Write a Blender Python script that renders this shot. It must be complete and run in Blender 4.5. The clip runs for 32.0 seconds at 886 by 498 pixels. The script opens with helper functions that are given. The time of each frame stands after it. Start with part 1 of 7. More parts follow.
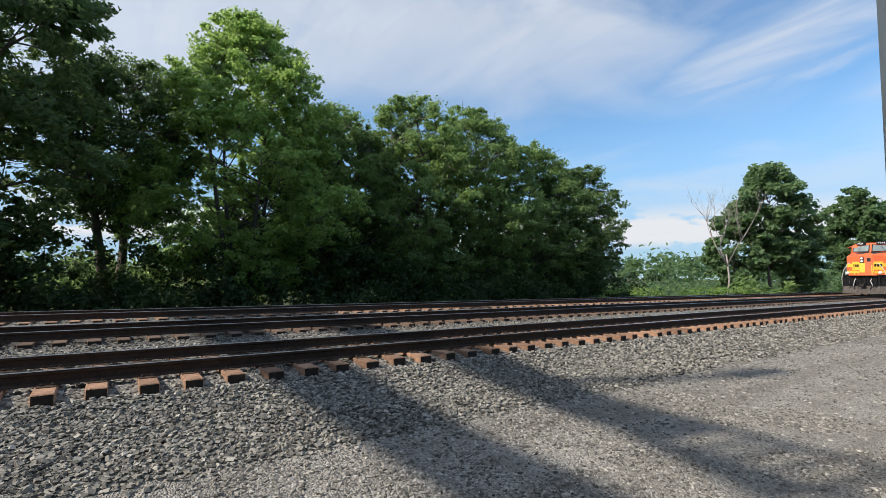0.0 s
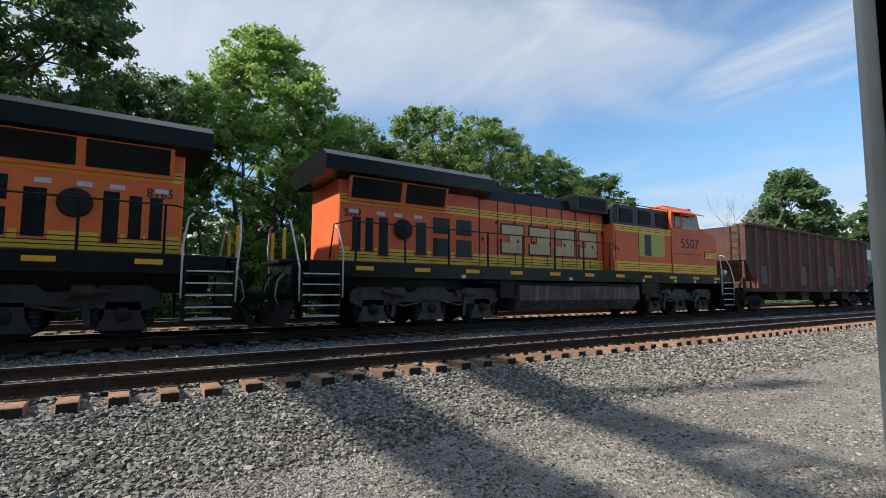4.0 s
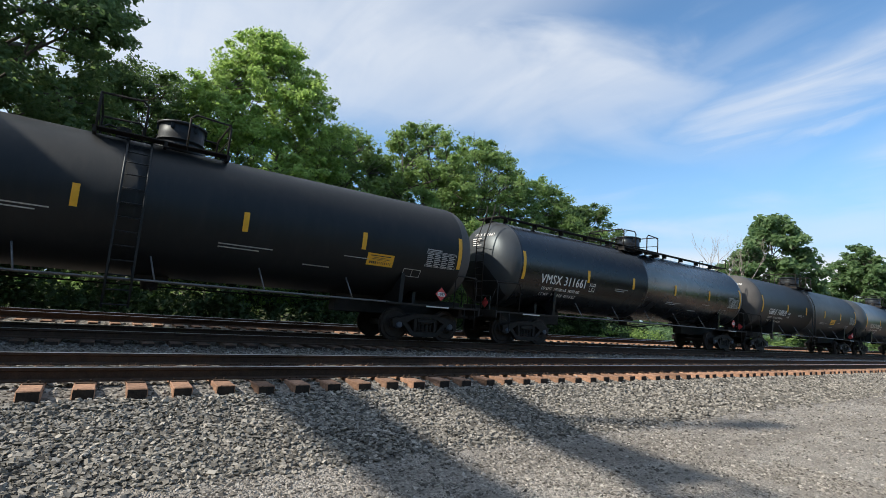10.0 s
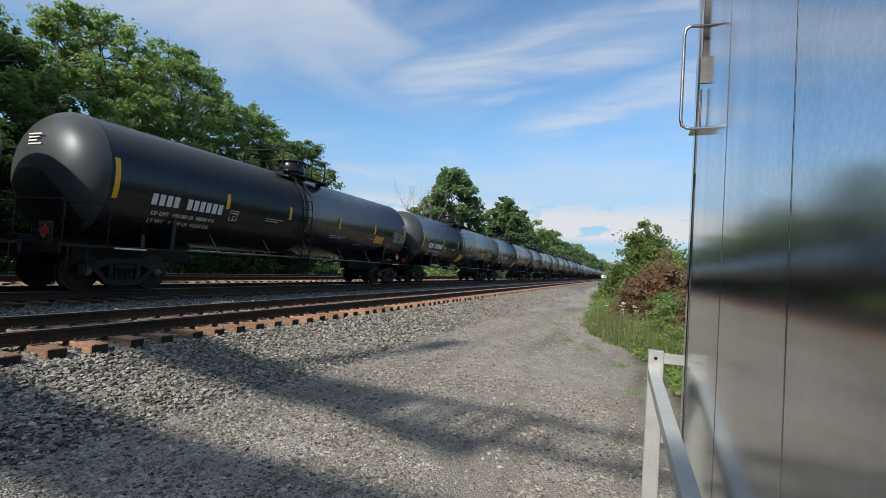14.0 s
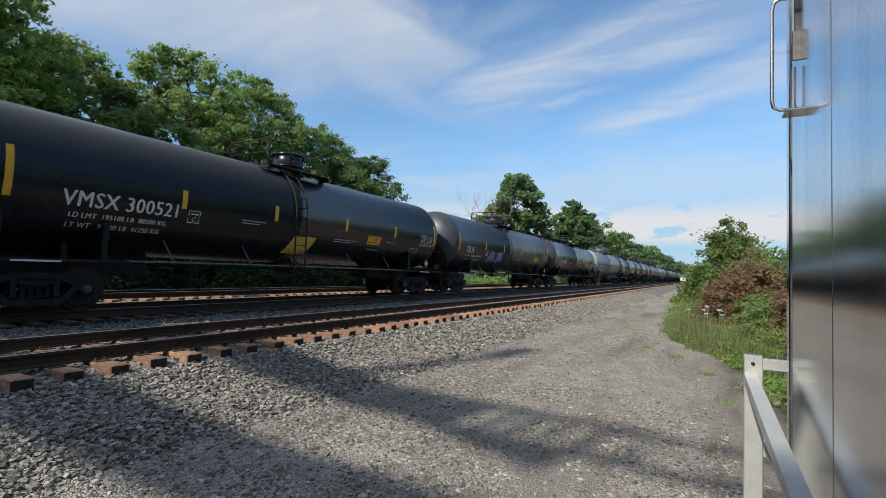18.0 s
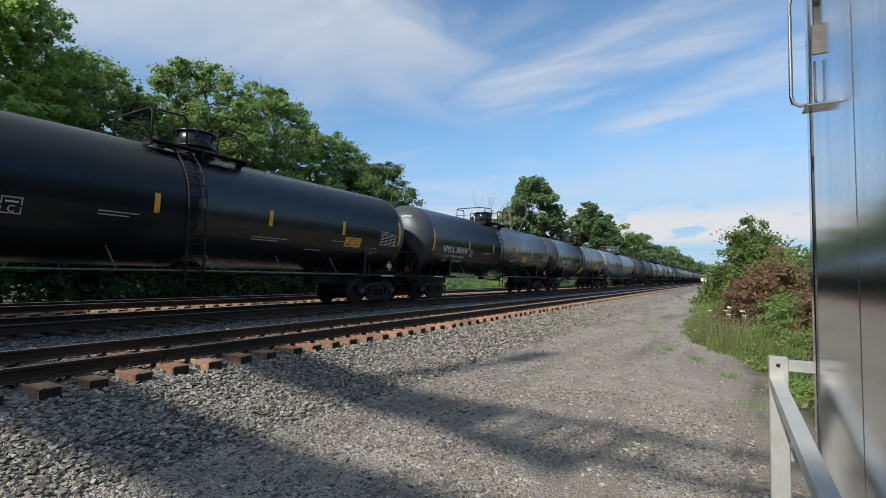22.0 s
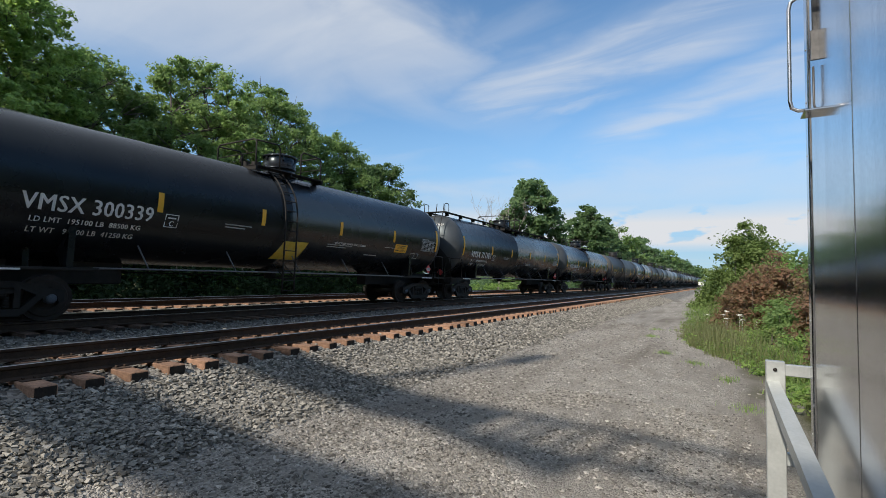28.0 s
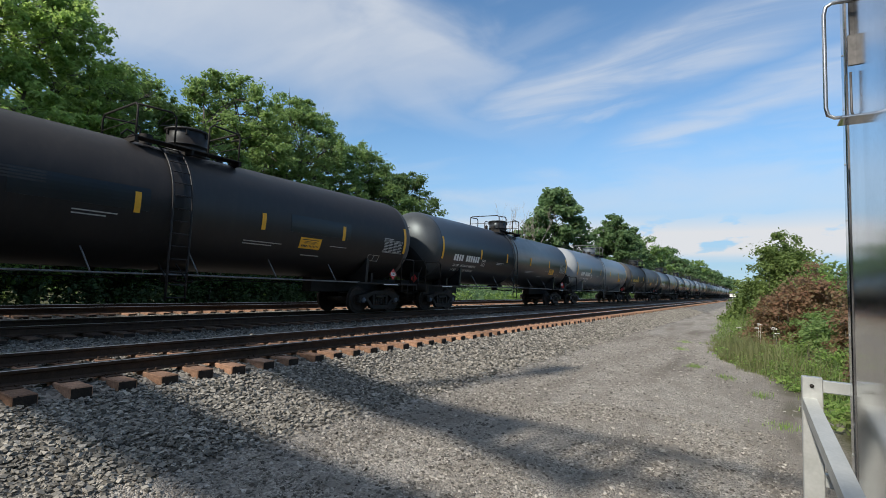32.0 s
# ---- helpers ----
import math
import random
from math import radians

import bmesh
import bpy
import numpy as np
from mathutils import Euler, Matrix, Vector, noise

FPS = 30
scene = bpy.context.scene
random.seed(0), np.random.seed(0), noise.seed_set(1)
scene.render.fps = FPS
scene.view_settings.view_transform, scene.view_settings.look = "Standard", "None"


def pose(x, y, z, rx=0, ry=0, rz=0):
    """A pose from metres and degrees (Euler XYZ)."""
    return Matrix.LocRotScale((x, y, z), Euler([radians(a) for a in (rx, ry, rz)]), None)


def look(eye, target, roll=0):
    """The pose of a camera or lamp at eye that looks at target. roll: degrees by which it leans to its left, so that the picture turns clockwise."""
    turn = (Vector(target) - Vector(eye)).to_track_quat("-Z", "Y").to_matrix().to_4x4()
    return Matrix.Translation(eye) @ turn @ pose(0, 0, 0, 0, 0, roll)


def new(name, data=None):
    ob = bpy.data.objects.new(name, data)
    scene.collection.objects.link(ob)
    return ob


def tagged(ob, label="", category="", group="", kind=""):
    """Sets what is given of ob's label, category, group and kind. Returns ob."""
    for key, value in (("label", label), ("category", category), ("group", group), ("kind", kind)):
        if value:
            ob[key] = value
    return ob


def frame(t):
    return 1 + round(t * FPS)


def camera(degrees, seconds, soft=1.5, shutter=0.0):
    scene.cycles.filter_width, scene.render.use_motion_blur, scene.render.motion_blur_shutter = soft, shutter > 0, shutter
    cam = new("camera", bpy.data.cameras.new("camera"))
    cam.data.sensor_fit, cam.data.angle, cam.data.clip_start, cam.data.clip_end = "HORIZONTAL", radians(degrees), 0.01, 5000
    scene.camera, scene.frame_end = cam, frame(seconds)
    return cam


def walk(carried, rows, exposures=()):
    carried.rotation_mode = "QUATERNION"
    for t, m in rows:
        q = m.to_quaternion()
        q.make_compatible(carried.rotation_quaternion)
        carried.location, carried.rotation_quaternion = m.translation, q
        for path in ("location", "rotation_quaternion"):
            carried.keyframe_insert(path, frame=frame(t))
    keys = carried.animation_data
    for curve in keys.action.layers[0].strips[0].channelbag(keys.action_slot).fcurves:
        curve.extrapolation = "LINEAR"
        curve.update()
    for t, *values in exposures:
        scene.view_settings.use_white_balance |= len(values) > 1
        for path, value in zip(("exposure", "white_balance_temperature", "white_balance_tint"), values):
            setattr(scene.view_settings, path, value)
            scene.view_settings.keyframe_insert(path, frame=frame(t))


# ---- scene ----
cam = camera(85.7, 32.0, soft=0.7)
PATH = [
    (0, (-0.104, -7.707, 1.145), (1.042, -6.073, 1.275), 0.4),
    (0.5, (-0.101, -7.702, 1.146), (1.042, -6.067, 1.278), 0.4),
    (1, (-0.11, -7.707, 1.148), (1.029, -6.069, 1.284), 0.4),
    (1.5, (-0.097, -7.711, 1.158), (1.033, -6.067, 1.297), 0.3),
    (2, (-0.104, -7.712, 1.15), (1.019, -6.064, 1.295), 0.3),
    (2.5, (-0.094, -7.722, 1.144), (1.018, -6.067, 1.296), 0.1),
    (3, (-0.101, -7.717, 1.146), (1.003, -6.057, 1.301), -0.1),
    (3.5, (-0.112, -7.727, 1.146), (0.984, -6.062, 1.307), 0.0),
    (5.5, (-0.11, -7.72, 1.132), (0.981, -6.056, 1.328), 1.4),
    (6, (-0.101, -7.712, 1.135), (0.99, -6.049, 1.339), 1.8),
    (6.5, (-0.111, -7.712, 1.127), (0.981, -6.05, 1.341), 2.1),
    (7, (-0.097, -7.714, 1.13), (0.992, -6.051, 1.349), 2.4),
    (7.5, (-0.106, -7.709, 1.126), (0.984, -6.048, 1.35), 2.8),
    (8, (-0.102, -7.699, 1.13), (0.989, -6.038, 1.358), 3.1),
    (8.5, (-0.096, -7.701, 1.127), (0.995, -6.041, 1.36), 3.2),
    (9, (-0.102, -7.71, 1.12), (0.994, -6.054, 1.355), 3.5),
    (9.5, (-0.091, -7.709, 1.107), (1.016, -6.061, 1.348), 4.0),
    (10, (-0.096, -7.699, 1.102), (1.031, -6.065, 1.348), 4.6),
    (10.5, (-0.103, -7.684, 1.089), (1.053, -6.068, 1.316), 4.7),
    (11, (-0.118, -7.618, 1.109), (1.169, -6.098, 1.285), 4.4),
    (11.5, (-0.106, -7.499, 1.157), (1.414, -6.205, 1.283), 4.5),
    (12, (-0.072, -7.433, 1.154), (1.661, -6.44, 1.246), 4.5),
    (12.5, (-0.059, -7.406, 1.15), (1.777, -6.62, 1.246), 4.4),
    (13, (-0.055, -7.42, 1.174), (1.805, -6.691, 1.267), 3.8),
    (13.5, (-0.037, -7.36, 1.196), (1.832, -6.65, 1.268), 3.7),
    (15.5, (0.0, -7.264, 1.169), (1.828, -6.457, 1.261), 2.9),
    (16, (-0.003, -7.267, 1.169), (1.793, -6.391, 1.262), 2.9),
    (16.5, (-0.002, -7.264, 1.169), (1.779, -6.358, 1.269), 3.1),
    (17, (0.002, -7.26, 1.168), (1.775, -6.339, 1.274), 3.1),
    (17.5, (0.0, -7.263, 1.168), (1.759, -6.318, 1.271), 2.6),
    (18, (-0.006, -7.27, 1.171), (1.743, -6.305, 1.265), 1.9),
    (18.5, (-0.007, -7.271, 1.171), (1.736, -6.294, 1.254), 1.4),
    (19, (-0.005, -7.269, 1.17), (1.732, -6.282, 1.246), 1.1),
    (19.5, (-0.008, -7.274, 1.172), (1.726, -6.282, 1.254), 1.0),
    (20, (-0.007, -7.27, 1.17), (1.725, -6.275, 1.281), 0.9),
    (20.5, (-0.012, -7.279, 1.172), (1.713, -6.276, 1.305), 0.8),
    (21, (-0.01, -7.275, 1.171), (1.709, -6.261, 1.304), 0.7),
    (21.5, (-0.009, -7.274, 1.171), (1.706, -6.252, 1.292), 0.8),
    (22, (-0.007, -7.272, 1.171), (1.709, -6.25, 1.282), 1.0),
    (22.5, (-0.005, -7.27, 1.17), (1.712, -6.25, 1.279), 1.2),
    (23, (-0.005, -7.27, 1.17), (1.711, -6.248, 1.281), 1.4),
    (23.5, (-0.006, -7.271, 1.17), (1.704, -6.241, 1.286), 1.5),
    (24, (-0.008, -7.274, 1.171), (1.699, -6.237, 1.288), 1.5),
    (24.5, (-0.006, -7.271, 1.17), (1.703, -6.239, 1.288), 1.5),
    (25, (-0.006, -7.27, 1.17), (1.709, -6.248, 1.287), 1.5),
    (25.5, (-0.003, -7.267, 1.169), (1.719, -6.256, 1.281), 1.4),
    (27.5, (0.0, -7.263, 1.168), (1.727, -6.259, 1.282), 1.8),
    (28, (-0.005, -7.27, 1.17), (1.714, -6.255, 1.288), 1.5),
    (28.5, (-0.006, -7.271, 1.17), (1.707, -6.246, 1.296), 1.4),
    (29, (-0.006, -7.27, 1.169), (1.698, -6.233, 1.306), 1.5),
    (29.5, (-0.008, -7.274, 1.171), (1.686, -6.221, 1.314), 1.8),
    (30, (-0.006, -7.27, 1.169), (1.679, -6.202, 1.316), 2.1),
    (30.5, (-0.007, -7.271, 1.17), (1.669, -6.189, 1.311), 2.2),
    (31, (-0.005, -7.269, 1.17), (1.668, -6.181, 1.31), 2.2),
    (31.5, (-0.007, -7.272, 1.17), (1.66, -6.178, 1.317), 2.2),
    (32, (-0.008, -7.272, 1.17), (1.656, -6.173, 1.321), 2.1),
]
walk(cam, [(t, look(eye, target, roll)) for t, eye, target, roll in PATH],
     [(0, 0.19), (3.5, 0.19), (6, 0.25), (7, 0.23), (8, 0.3), (10, 0.32), (12, 0.2), (13, 0.06), (16, 0.06), (32, 0.06)])

# world, sun and exposure
SUN = Vector((-1.26, 0.27, 1.0)).normalized()
SUN_EL = math.asin(SUN.z)
SUN_ROT = math.atan2(SUN.x, SUN.y)


def make_world():
    w = bpy.data.worlds.new("sky")
    scene.world = w
    w.use_nodes = True
    nt = w.node_tree
    N, L = nt.nodes, nt.links
    N.clear()
    out = N.new("ShaderNodeOutputWorld")
    bg = N.new("ShaderNodeBackground")
    bg.inputs["Strength"].default_value = 0.14
    sky = N.new("ShaderNodeTexSky")
    sky.sky_type = "NISHITA"
    sky.sun_disc = False
    sky.sun_elevation = SUN_EL
    sky.sun_rotation = SUN_ROT
    sky.air_density, sky.dust_density, sky.ozone_density = 1.0, 0.15, 1.6
    co = N.new("ShaderNodeTexCoord")
    sep = N.new("ShaderNodeSeparateXYZ")
    L.new(co.outputs["Generated"], sep.inputs[0])
    # flat cloud layer: direction divided by its height
    up = N.new("ShaderNodeMath"); up.operation = "MAXIMUM"; up.inputs[1].default_value = 0.0
    L.new(sep.outputs["Z"], up.inputs[0])
    add = N.new("ShaderNodeMath"); add.operation = "ADD"; add.inputs[1].default_value = 0.12
    L.new(up.outputs[0], add.inputs[0])
    dx = N.new("ShaderNodeMath"); dx.operation = "DIVIDE"
    dy = N.new("ShaderNodeMath"); dy.operation = "DIVIDE"
    L.new(sep.outputs["X"], dx.inputs[0]); L.new(add.outputs[0], dx.inputs[1])
    L.new(sep.outputs["Y"], dy.inputs[0]); L.new(add.outputs[0], dy.inputs[1])
    comb = N.new("ShaderNodeCombineXYZ")
    L.new(dx.outputs[0], comb.inputs["X"]); L.new(dy.outputs[0], comb.inputs["Y"])

    def layer(scale, rot, sx, sy, lo, hi, off, detail=7, dist=0.6):
        mp = N.new("ShaderNodeMapping")
        mp.inputs["Rotation"].default_value = (0, 0, rot)
        mp.inputs["Scale"].default_value = (sx, sy, 1)
        mp.inputs["Location"].default_value = (off, off * 0.7, 0)
        L.new(comb.outputs[0], mp.inputs[0])
        no = N.new("ShaderNodeTexNoise")
        no.inputs["Scale"].default_value = scale
        no.inputs["Detail"].default_value = detail
        no.inputs["Roughness"].default_value = 0.52
        no.inputs["Distortion"].default_value = dist
        L.new(mp.outputs[0], no.inputs["Vector"])
        r = N.new("ShaderNodeMapRange")
        r.interpolation_type = "SMOOTHSTEP"
        r.inputs["From Min"].default_value, r.inputs["From Max"].default_value = lo, hi
        L.new(no.outputs["Fac"], r.inputs["Value"])
        return r.outputs[0]

    psep = N.new("ShaderNodeSeparateXYZ"); L.new(comb.outputs[0], psep.inputs[0])

    def span(value, lo, hi, top=1.0):
        r = N.new("ShaderNodeMapRange"); r.interpolation_type = "SMOOTHSTEP"
        r.inputs["From Min"].default_value, r.inputs["From Max"].default_value = lo, hi
        r.inputs["To Max"].default_value = top
        L.new(value, r.inputs["Value"])
        return r.outputs[0]

    def op(kind, p, q):
        m = N.new("ShaderNodeMath"); m.operation = kind
        L.new(p, m.inputs[0])
        if isinstance(q, float):
            m.inputs[1].default_value = q
        else:
            L.new(q, m.inputs[1])
        return m.outputs[0]

    U, V = psep.outputs["X"], psep.outputs["Y"]
    # grain of the high cloud, drawn out along the wind
    fine = layer(3.2, -0.22, 1.7, 0.45, 0.3, 0.72, 6.4, 9, 0.7)
    grain = op("ADD", op("MULTIPLY", fine, 0.75), 0.25)
    wob = N.new("ShaderNodeTexNoise"); wob.inputs["Scale"].default_value = 1.7; wob.inputs["Detail"].default_value = 8
    wob.inputs["Distortion"].default_value = 0.5
    L.new(comb.outputs[0], wob.inputs["Vector"])
    drift = op("MULTIPLY", op("SUBTRACT", wob.outputs["Fac"], 0.5), 1.6)

    def wisp(u0, slope, half, v0, v1, amount):
        """A drawn-out streak of cirrus round the line u = u0 + slope * v, from v0 to v1."""
        off = op("ABSOLUTE", op("ADD", op("SUBTRACT", op("SUBTRACT", U, op("MULTIPLY", V, slope)), u0), op("MULTIPLY", drift, 0.35)), 0.0)
        vv = op("ADD", V, op("MULTIPLY", drift, 0.4))
        ends = op("MULTIPLY", span(vv, v0 - 0.2, v0 + 0.25), span(vv, v1 + 0.12, v1 - 0.25))
        return op("MULTIPLY", op("MULTIPLY", span(off, half, half * 0.1, amount), ends), grain)

    cirrus = op("MAXIMUM", wisp(1.62, 0.18, 0.34, -0.3, 1.0, 0.88), wisp(2.12, 0.45, 0.26, -0.7, 0.6, 0.7))
    cirrus = op("MAXIMUM", cirrus, wisp(1.9, 0.2, 0.08, 0.38, 0.8, 0.6))
    cirrus = op("MAXIMUM", cirrus, op("MULTIPLY", layer(1.5, -0.22, 1.9, 0.5, 0.5, 0.75, 3.1, 8, 0.9), 0.22))
    # broad white sheet over the woods
    front = op("ADD", op("ADD", U, V), drift)
    upper = op("MAXIMUM", span(op("ADD", V, drift), 0.6, 1.12), span(U, 1.1, 0.6))
    sheet = op("MULTIPLY", op("MULTIPLY", span(front, 3.35, 2.0, 1.0), upper), op("ADD", op("ADD", op("MULTIPLY", span(wob.outputs["Fac"], 0.3, 0.7), 0.3), op("MULTIPLY", fine, 0.2)), 0.6))
    far = op("MULTIPLY", op("MULTIPLY", span(op("ADD", U, drift), 2.3, 3.1, 0.5), span(sep.outputs["Z"], 0.1, 0.17)), op("ADD", wob.outputs["Fac"], 0.25))
    sheet = op("MULTIPLY", sheet, span(V, -1.1, 0.3))
    veil = op("MAXIMUM", sheet, far)
    mx = N.new("ShaderNodeMath"); mx.operation = "MAXIMUM"
    L.new(cirrus, mx.inputs[0]); L.new(veil, mx.inputs[1])
    # cumulus bank low over the horizon
    low = N.new("ShaderNodeMapRange")
    low.inputs["From Min"].default_value, low.inputs["From Max"].default_value = 0.15, 0.115
    L.new(sep.outputs["Z"], low.inputs["Value"])
    cmp_ = N.new("ShaderNodeMapping")
    cmp_.inputs["Scale"].default_value = (1, 1, 2.6)
    L.new(co.outputs["Generated"], cmp_.inputs[0])
    cn = N.new("ShaderNodeTexNoise")
    cn.inputs["Scale"].default_value, cn.inputs["Detail"].default_value = 9.0, 6
    L.new(cmp_.outputs[0], cn.inputs["Vector"])
    cr = N.new("ShaderNodeMapRange"); cr.interpolation_type = "SMOOTHSTEP"
    cr.inputs["From Min"].default_value, cr.inputs["From Max"].default_value = 0.38, 0.45
    L.new(cn.outputs["Fac"], cr.inputs["Value"])
    cm = N.new("ShaderNodeMath"); cm.operation = "MULTIPLY"
    bank = op("MULTIPLY", low.outputs[0], span(sep.outputs["Z"], 0.058, 0.08))
    L.new(bank, cm.inputs[0]); L.new(cr.outputs[0], cm.inputs[1])
    # thin bright haze on the sun's side of the sky
    dot = N.new("ShaderNodeVectorMath"); dot.operation = "DOT_PRODUCT"; dot.inputs[1].default_value = SUN
    L.new(co.outputs["Generated"], dot.inputs[0])
    hz = N.new("ShaderNodeMapRange"); hz.interpolation_type = "SMOOTHSTEP"
    hz.inputs["From Min"].default_value, hz.inputs["From Max"].default_value = 0.18, 0.85
    hz.inputs["To Max"].default_value = 0.45
    L.new(dot.outputs["Value"], hz.inputs["Value"])
    soft = layer(0.6, 0.9, 0.7, 1.2, 0.25, 0.6, 1.7, 6, 0.4)
    hm = N.new("ShaderNodeMath"); hm.operation = "MULTIPLY"
    L.new(hz.outputs[0], hm.inputs[0]); L.new(soft, hm.inputs[1])
    mx3 = N.new("ShaderNodeMath"); mx3.operation = "MAXIMUM"; mx3.use_clamp = True
    L.new(mx.outputs[0], mx3.inputs[0]); L.new(hm.outputs[0], mx3.inputs[1])
    sc = N.new("ShaderNodeMath"); sc.operation = "MULTIPLY"; sc.inputs[1].default_value = 0.85
    L.new(mx3.outputs[0], sc.inputs[0])
    mix = N.new("ShaderNodeMix"); mix.data_type = "RGBA"
    L.new(sc.outputs[0], mix.inputs["Factor"])
    tint = N.new("ShaderNodeMix"); tint.data_type = "RGBA"; tint.blend_type = "MULTIPLY"
    tint.inputs["Factor"].default_value = 1.0
    L.new(sky.outputs[0], tint.inputs["A"]); tint.inputs["B"].default_value = (0.83, 1.06, 1.16, 1)
    # blue grey distance under the cumulus
    base = N.new("ShaderNodeMix"); base.data_type = "RGBA"
    L.new(span(sep.outputs["Z"], 0.34, 0.05, 0.8), base.inputs["Factor"]); L.new(tint.outputs["Result"], base.inputs["A"])
    base.inputs["B"].default_value = (2.0, 3.1, 4.6, 1)
    L.new(base.outputs["Result"], mix.inputs["A"])
    mix.inputs["B"].default_value = (4.6, 4.9, 5.35, 1)
    heap = N.new("ShaderNodeMix"); heap.data_type = "RGBA"
    L.new(cm.outputs[0], heap.inputs["Factor"]); L.new(mix.outputs["Result"], heap.inputs["A"])
    heap.inputs["B"].default_value = (5.0, 5.15, 5.4, 1)
    L.new(heap.outputs["Result"], bg.inputs["Color"])
    L.new(bg.outputs[0], out.inputs["Surface"])


make_world()
sun = bpy.data.lights.new("sun", "SUN")
sun.energy, sun.angle, sun.color = 5.0, radians(1.2), (1.0, 0.91, 0.79)
new("sun", sun).matrix_world = look(SUN * 100, (0, 0, 0))


# materials
def nodes(name):
    m = bpy.data.materials.new(name)
    m.use_nodes = True
    nt = m.node_tree
    return m, nt.nodes, nt.links, nt.nodes["Principled BSDF"]


def surface(name, dark, light, scale=6.0, rough=0.6, rough2=None, metal=0.0, bump=0.2, fine=60.0, streak=0.0, dirt=None, spec=0.5, per_object=0.0, gloss=None):
    """Two colours mixed by broad and fine noise, with optional running streaks and a dirt colour."""
    m, N, L, B = nodes(name)
    co = N.new("ShaderNodeTexCoord")
    n1 = N.new("ShaderNodeTexNoise")
    n1.inputs["Scale"].default_value, n1.inputs["Detail"].default_value = scale, 6
    L.new(co.outputs["Object"], n1.inputs["Vector"])
    n2 = N.new("ShaderNodeTexNoise")
    n2.inputs["Scale"].default_value, n2.inputs["Detail"].default_value = fine, 4
    L.new(co.outputs["Object"], n2.inputs["Vector"])
    a = N.new("ShaderNodeMath"); a.operation = "MULTIPLY_ADD"; a.inputs[1].default_value = 0.4
    L.new(n2.outputs["Fac"], a.inputs[0])
    s = N.new("ShaderNodeMath"); s.operation = "MULTIPLY"; s.inputs[1].default_value = 0.6
    L.new(n1.outputs["Fac"], s.inputs[0]); L.new(s.outputs[0], a.inputs[2])
    r = N.new("ShaderNodeMapRange")
    r.inputs["From Min"].default_value, r.inputs["From Max"].default_value = 0.33, 0.67
    L.new(a.outputs[0], r.inputs["Value"])
    mix = N.new("ShaderNodeMix"); mix.data_type = "RGBA"
    mix.inputs["A"].default_value, mix.inputs["B"].default_value = (*dark, 1), (*light, 1)
    L.new(r.outputs[0], mix.inputs["Factor"])
    col = mix.outputs["Result"]
    if streak > 0:
        mp = N.new("ShaderNodeMapping"); mp.inputs["Scale"].default_value = (2.6, 2.6, 0.22)
        L.new(co.outputs["Object"], mp.inputs[0])
        n3 = N.new("ShaderNodeTexNoise"); n3.inputs["Scale"].default_value = 2.4; n3.inputs["Detail"].default_value = 7
        L.new(mp.outputs[0], n3.inputs["Vector"])
        r3 = N.new("ShaderNodeMapRange"); r3.inputs["From Min"].default_value, r3.inputs["From Max"].default_value = 0.5, 0.78
        r3.inputs["To Max"].default_value = streak
        L.new(n3.outputs["Fac"], r3.inputs["Value"])
        mx = N.new("ShaderNodeMix"); mx.data_type = "RGBA"
        L.new(r3.outputs[0], mx.inputs["Factor"]); L.new(col, mx.inputs["A"])
        mx.inputs["B"].default_value = (*(dirt or (0.12, 0.1, 0.08)), 1)
        col = mx.outputs["Result"]
    if per_object:
        oi = N.new("ShaderNodeObjectInfo")
        hv = N.new("ShaderNodeHueSaturation")
        pr = N.new("ShaderNodeMapRange")
        pr.inputs["To Min"].default_value, pr.inputs["To Max"].default_value = 1 - per_object, 1 + per_object
        L.new(oi.outputs["Random"], pr.inputs["Value"]); L.new(pr.outputs[0], hv.inputs["Value"]); L.new(col, hv.inputs["Color"])
        col = hv.outputs["Color"]
    L.new(col, B.inputs["Base Color"])
    rr = N.new("ShaderNodeMapRange")
    rr.inputs["To Min"].default_value, rr.inputs["To Max"].default_value = rough, rough2 if rough2 is not None else min(1, rough + 0.15)
    L.new(n1.outputs["Fac"], rr.inputs["Value"])
    L.new(rr.outputs[0], B.inputs["Roughness"])
    B.inputs["Metallic"].default_value = metal
    B.inputs["Specular IOR Level"].default_value = spec
    if gloss:
        B.inputs["Specular Tint"].default_value = (*gloss, 1)
    if bump:
        b = N.new("ShaderNodeBump"); b.inputs["Strength"].default_value = bump; b.inputs["Distance"].default_value = 0.01
        L.new(n2.outputs["Fac"], b.inputs["Height"]); L.new(b.outputs[0], B.inputs["Normal"])
    return m


